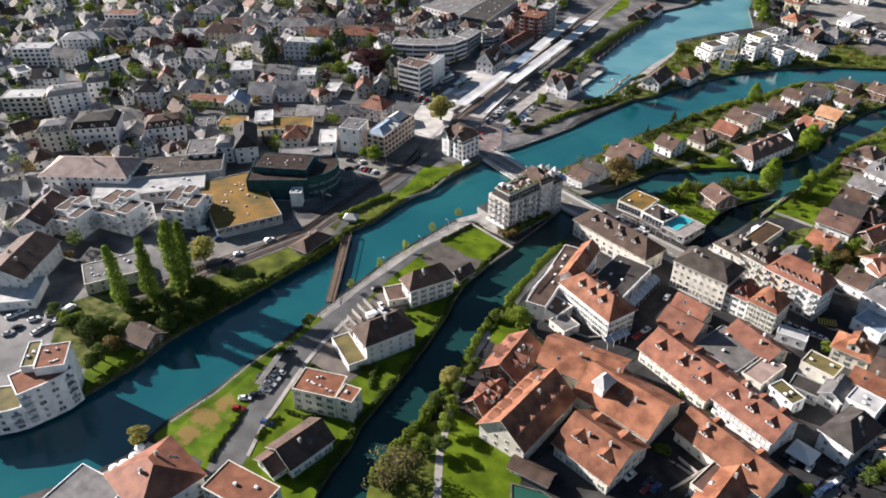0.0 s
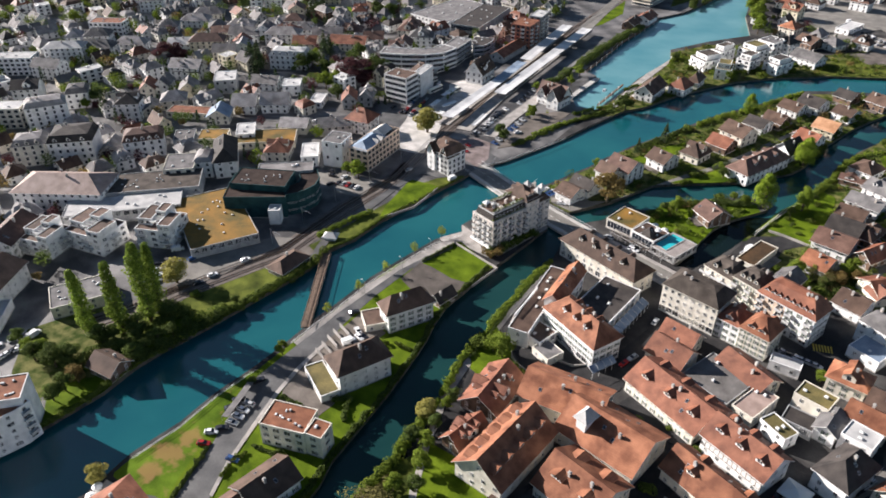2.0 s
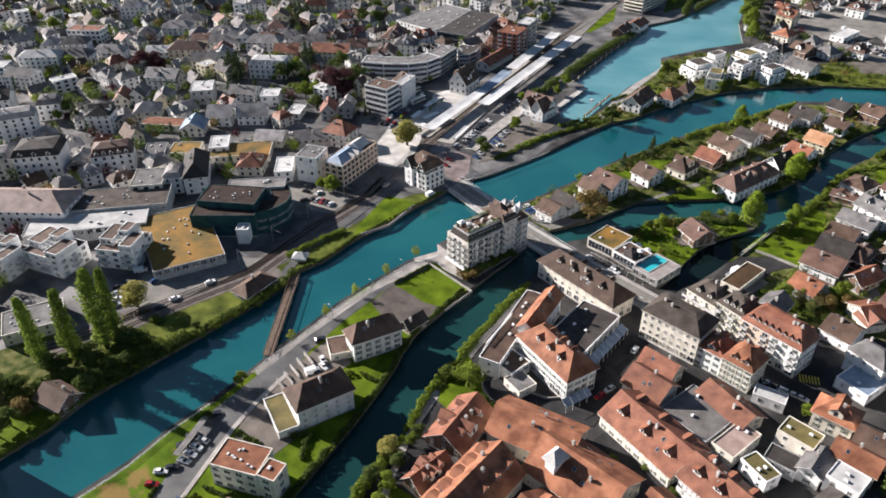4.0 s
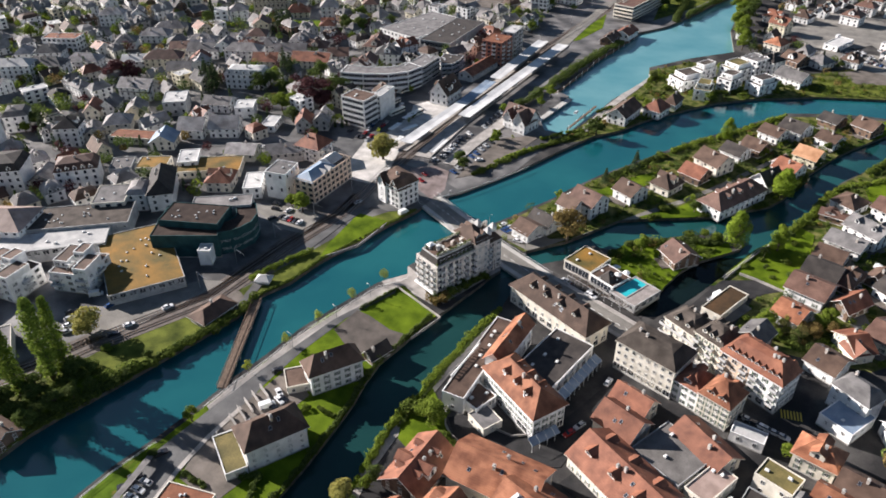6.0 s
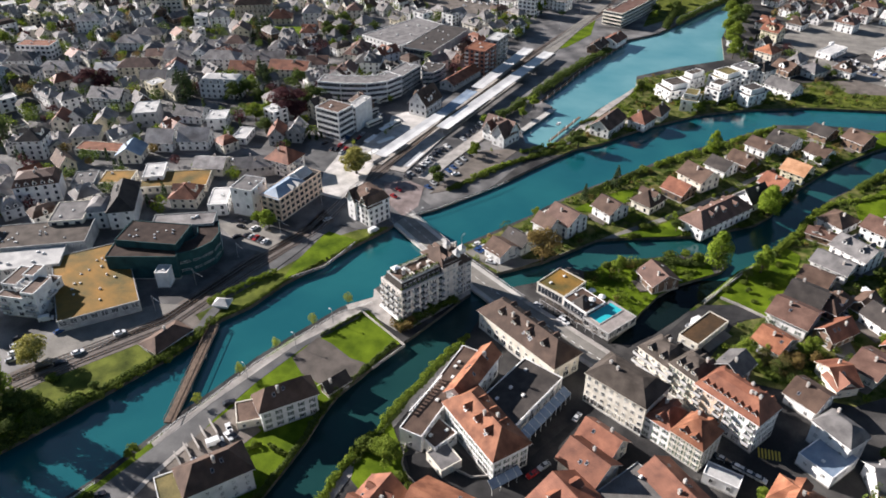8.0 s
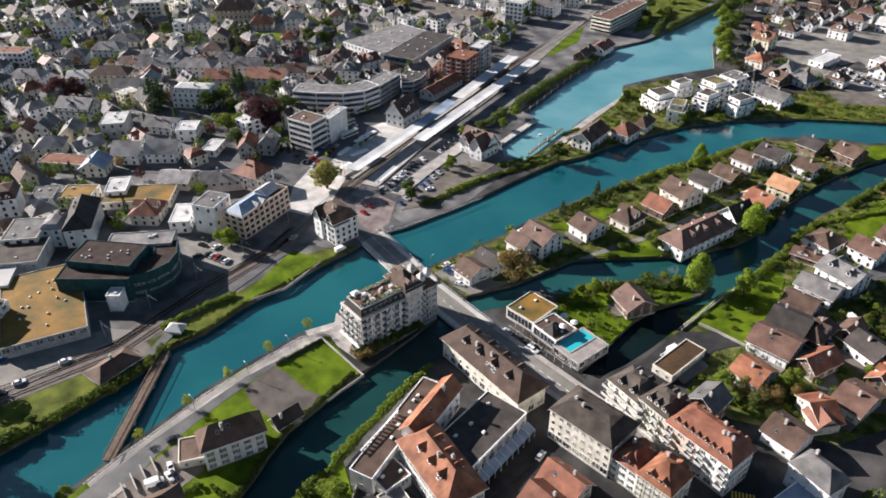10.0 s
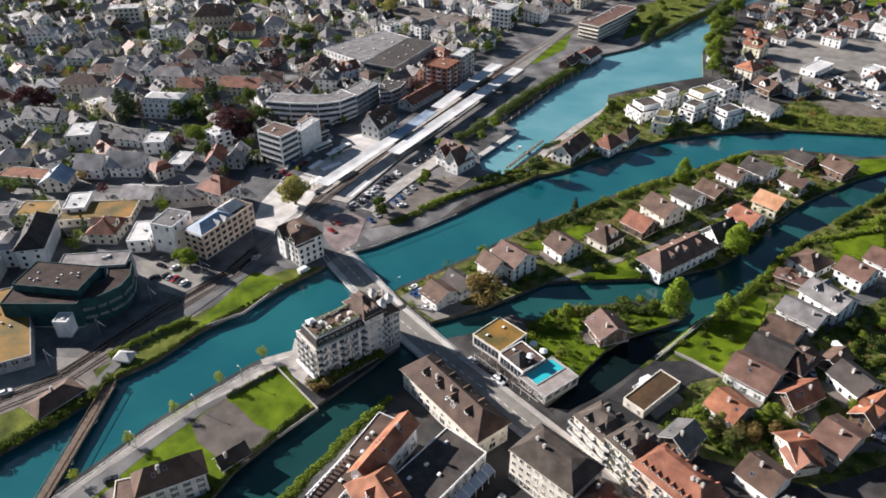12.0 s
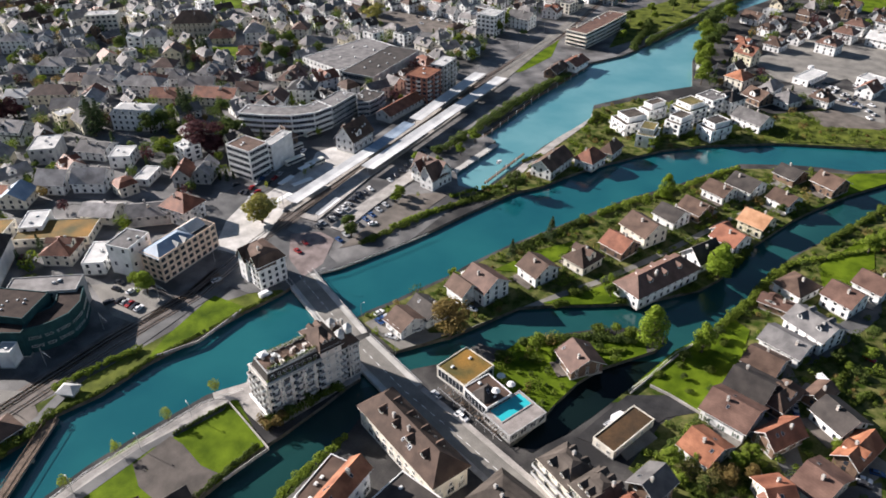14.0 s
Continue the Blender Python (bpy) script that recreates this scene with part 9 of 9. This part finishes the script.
def garden_terraces():
    """Small paved places and drives beside the houses with gardens."""
    rng = random.Random(4)
    for x, y, w, d, rot in list(FOOT):
        if not (GARDEN_AREA[0] < x < GARDEN_AREA[1] and 285 < y < 560) or w > 26 or ground_z(x, y) == 0:
            continue
        m = pose(x, y, 0, 0, 0, rot)
        side, far_out = rng.choice((-1, 1)), rng.uniform(3, 6)
        a, b = sorted((rng.uniform(-0.6, -0.2) * w, rng.uniform(0.2, 0.6) * w))
        pts = [(m @ Vector(p)).xy for p in ((a, side * (d / 2 - 0.5), 0), (b, side * (d / 2 - 0.5), 0), (b + rng.uniform(-1, 1), side * (d / 2 + far_out), 0), (a + rng.uniform(-1, 1), side * (d / 2 + far_out * 0.8), 0))]
        if not any(in_water(p.x, p.y) for p in pts):
            paved([(p.x, p.y) for p in pts], rng.choice(("PAVING", "GRAVEL", "WORN", "WORN")), "small paved place beside a garden house")


garden_terraces()
garden_shrubs(9, 340, 1.7)
garden_shrubs(17, 110, 3.4)


# ---- station forecourt, crossings and small things ----
def bus_shelter(x, y, rot, length, width=3.0):
    ob = base("bus_shelter", x, y, ground_z(x, y), rot)
    tagged(ob, "white flat bus shelter roof on slim posts", "shelter", "shelters on the forecourt")
    s = Solid()
    s.loft([square(length / 2, 2.9, width / 2), square(length / 2, 3.15, width / 2)], [0])
    part("roof", s.mesh("roof", FRAME), ob)
    for k in (-0.4, 0, 0.4):
        s = Solid()
        s.bar((k * length, 0, 0), (k * length, 0, 2.95), 0.09, 0, 6)
        part("post", s.mesh("post", STEEL), ob)


def parasol(x, y, z, r=1.6):
    ob = base("parasol", x, y, z)
    tagged(ob, "open white canvas parasol on a pole", "parasol", "parasols on the terraces")
    s = Solid()
    ring = lambda q, zz: [(q * math.cos(a * 0.785), q * math.sin(a * 0.785), zz) for a in range(8)]
    s.loft([ring(r, 2.15), ring(r, 2.25), ring(0.08, 2.85)], [0, 0])
    part("canopy", s.mesh("canopy", FRAME), ob)
    s = Solid()
    s.bar((0, 0, 0), (0, 0, 2.7), 0.05, 0, 6)
    part("pole", s.mesh("pole", STEEL), ob)


def pergola(x, y, rot, length, width=3.4):
    """A slatted frame over cafe tables: posts, two long beams and cross slats."""
    ob = base("pergola", x, y, ground_z(x, y), rot)
    tagged(ob, "slatted pale metal pergola over a cafe terrace", "pergola")
    for k in (-1, 1):
        s = Solid()
        s.box(-length / 2, k * width / 2 - 0.08, 2.5, length / 2, k * width / 2 + 0.08, 2.7)
        part("beam", s.mesh("beam", RAIL), ob)
        for i in range(int(length / 4) + 1):
            s = Solid()
            s.bar((-length / 2 + i * 4, k * width / 2, 0), (-length / 2 + i * 4, k * width / 2, 2.5), 0.08, 0, 5)
            part("post", s.mesh("post", RAIL), ob)
    for i in range(int(length / 1.2)):
        s = Solid()
        s.box(-0.06, -width / 2 - 0.3, 2.7, 0.06, width / 2 + 0.3, 2.85)
        part("slat", s.mesh("slat", TIMBER), ob, at=pose(-length / 2 + 0.6 + i * 1.2, 0, 0))


def cafe_table(x, y, z=0.0):
    ob = base("cafe_table", x, y, z)
    tagged(ob, "small round dark cafe table on a foot", "table", "tables on the terraces")
    ring = lambda q, zz: [(q * math.cos(a * 0.785), q * math.sin(a * 0.785), zz) for a in range(8)]
    s = Solid()
    s.loft([ring(0.5, 0.71), ring(0.5, 0.75)], [0])
    part("tabletop", s.mesh("tabletop", TIMBER), ob)
    s = Solid()
    s.loft([ring(0.3, 0.0), ring(0.06, 0.08), ring(0.06, 0.71)], [0, 0])
    part("foot", s.mesh("foot", STEEL), ob)


def parapet_posts(x, y, z, rot, length, step=1.6):
    """A white terrace balustrade of stout posts under a coping."""
    ob = base("balustrade", x, y, z, rot)
    tagged(ob, "white balustrade of stout posts on the hotel terrace", "balustrade")
    s = Solid()
    s.box(-length / 2, -0.2, 0.95, length / 2, 0.2, 1.1)
    part("coping", s.mesh("coping", WALL["w"]), ob)
    for i in range(int(length / step)):
        s = Solid()
        s.loft([square(0.35, 0.0, 0.2), square(0.35, 0.95, 0.2)], [0])
        part("post", s.mesh("post", WALL["w"]), ob, at=pose(-length / 2 + (i + 0.5) * step, 0, 0))


YELLOW = plain("yellow road paint", (0.6, 0.42, 0.05), 0.7)


def crosswalk(x, y, rot, bars, length=4.0):
    s = Solid()
    for i in range(bars):
        k = (i - (bars - 1) / 2) * 1.0
        s.box(k - 0.25, -length / 2, 0, k + 0.25, length / 2, 0.012)
    ob = new("crosswalk", s.mesh("crosswalk", YELLOW))
    ob.matrix_world = pose(x, y, max(ground_z(x, y), 0.02) + 0.004, 0, 0, rot)
    tagged(ob, "yellow painted pedestrian crossing bars on asphalt", "road marking", kind="structure")


bus_shelter(-195.9, 387, 71.5, 11.4)
bus_shelter(-204.2, 384.5, 90.3, 10.2)
bus_shelter(-194.1, 368.8, 83, 12.2)
bus_shelter(-204.8, 401.9, 81.6, 10.5)
crosswalk(26.6, 257.6, 12.2, 7)
parasol(-48.7, 309.4, 0.05)
parasol(-45.2, 297.6, 4.9)
parasol(-44, 307.4, 0.05)
parasol(-155.6, 80.2, 0.3)
parasol(-154.3, 82.8, 0.3)
parasol(-153.8, 86.2, 0.3)
parasol(-152.1, 79.2, 0.3)
parasol(-154.8, 89.4, 0.3)
pergola(-56.1, 292.3, -20.5, 17)
pergola(-40.8, 286.6, -20.9, 11.8)
cafe_table(-55.5, 292.5, ground_z(-55.5, 292.5))
cafe_table(-46, 290, ground_z(-46, 290))
cafe_table(-61, 294.8, ground_z(-61, 294.8))
cafe_table(-54.5, 292.7, ground_z(-54.5, 292.7))
cafe_table(-39.8, 286.8, ground_z(-39.8, 286.8))
cafe_table(-57.1, 292.5, ground_z(-57.1, 292.5))
cafe_table(-47.2, 289.6, ground_z(-47.2, 289.6))
cafe_table(-59.6, 293.8, ground_z(-59.6, 293.8))
cafe_table(-54.1, 290.3, ground_z(-54.1, 290.3))
cafe_table(-48.4, 289.8, ground_z(-48.4, 289.8))
cafe_table(-42.2, 288.8, ground_z(-42.2, 288.8))
cafe_table(-40.5, 286.7, ground_z(-40.5, 286.7))
cafe_table(-39.9, 287, ground_z(-39.9, 287))
cafe_table(-55.1, 293, ground_z(-55.1, 293))
cafe_table(-153.1, 84.6, ground_z(-153.1, 84.6))
cafe_table(-153.9, 83.8, ground_z(-153.9, 83.8))
cafe_table(-154.2, 82.1, ground_z(-154.2, 82.1))
cafe_table(-150.6, 81.7, ground_z(-150.6, 81.7))
cafe_table(-149.7, 82.2, ground_z(-149.7, 82.2))
cafe_table(-147.9, 82.7, ground_z(-147.9, 82.7))
cafe_table(-153.7, 85.6, ground_z(-153.7, 85.6))
cafe_table(-148.1, 82.8, ground_z(-148.1, 82.8))
cafe_table(-149.4, 84.7, ground_z(-149.4, 84.7))
cafe_table(-152.9, 85.5, ground_z(-152.9, 85.5))
parapet_posts(-75.8, 222.8, 7.4, 86.2, 19.3)
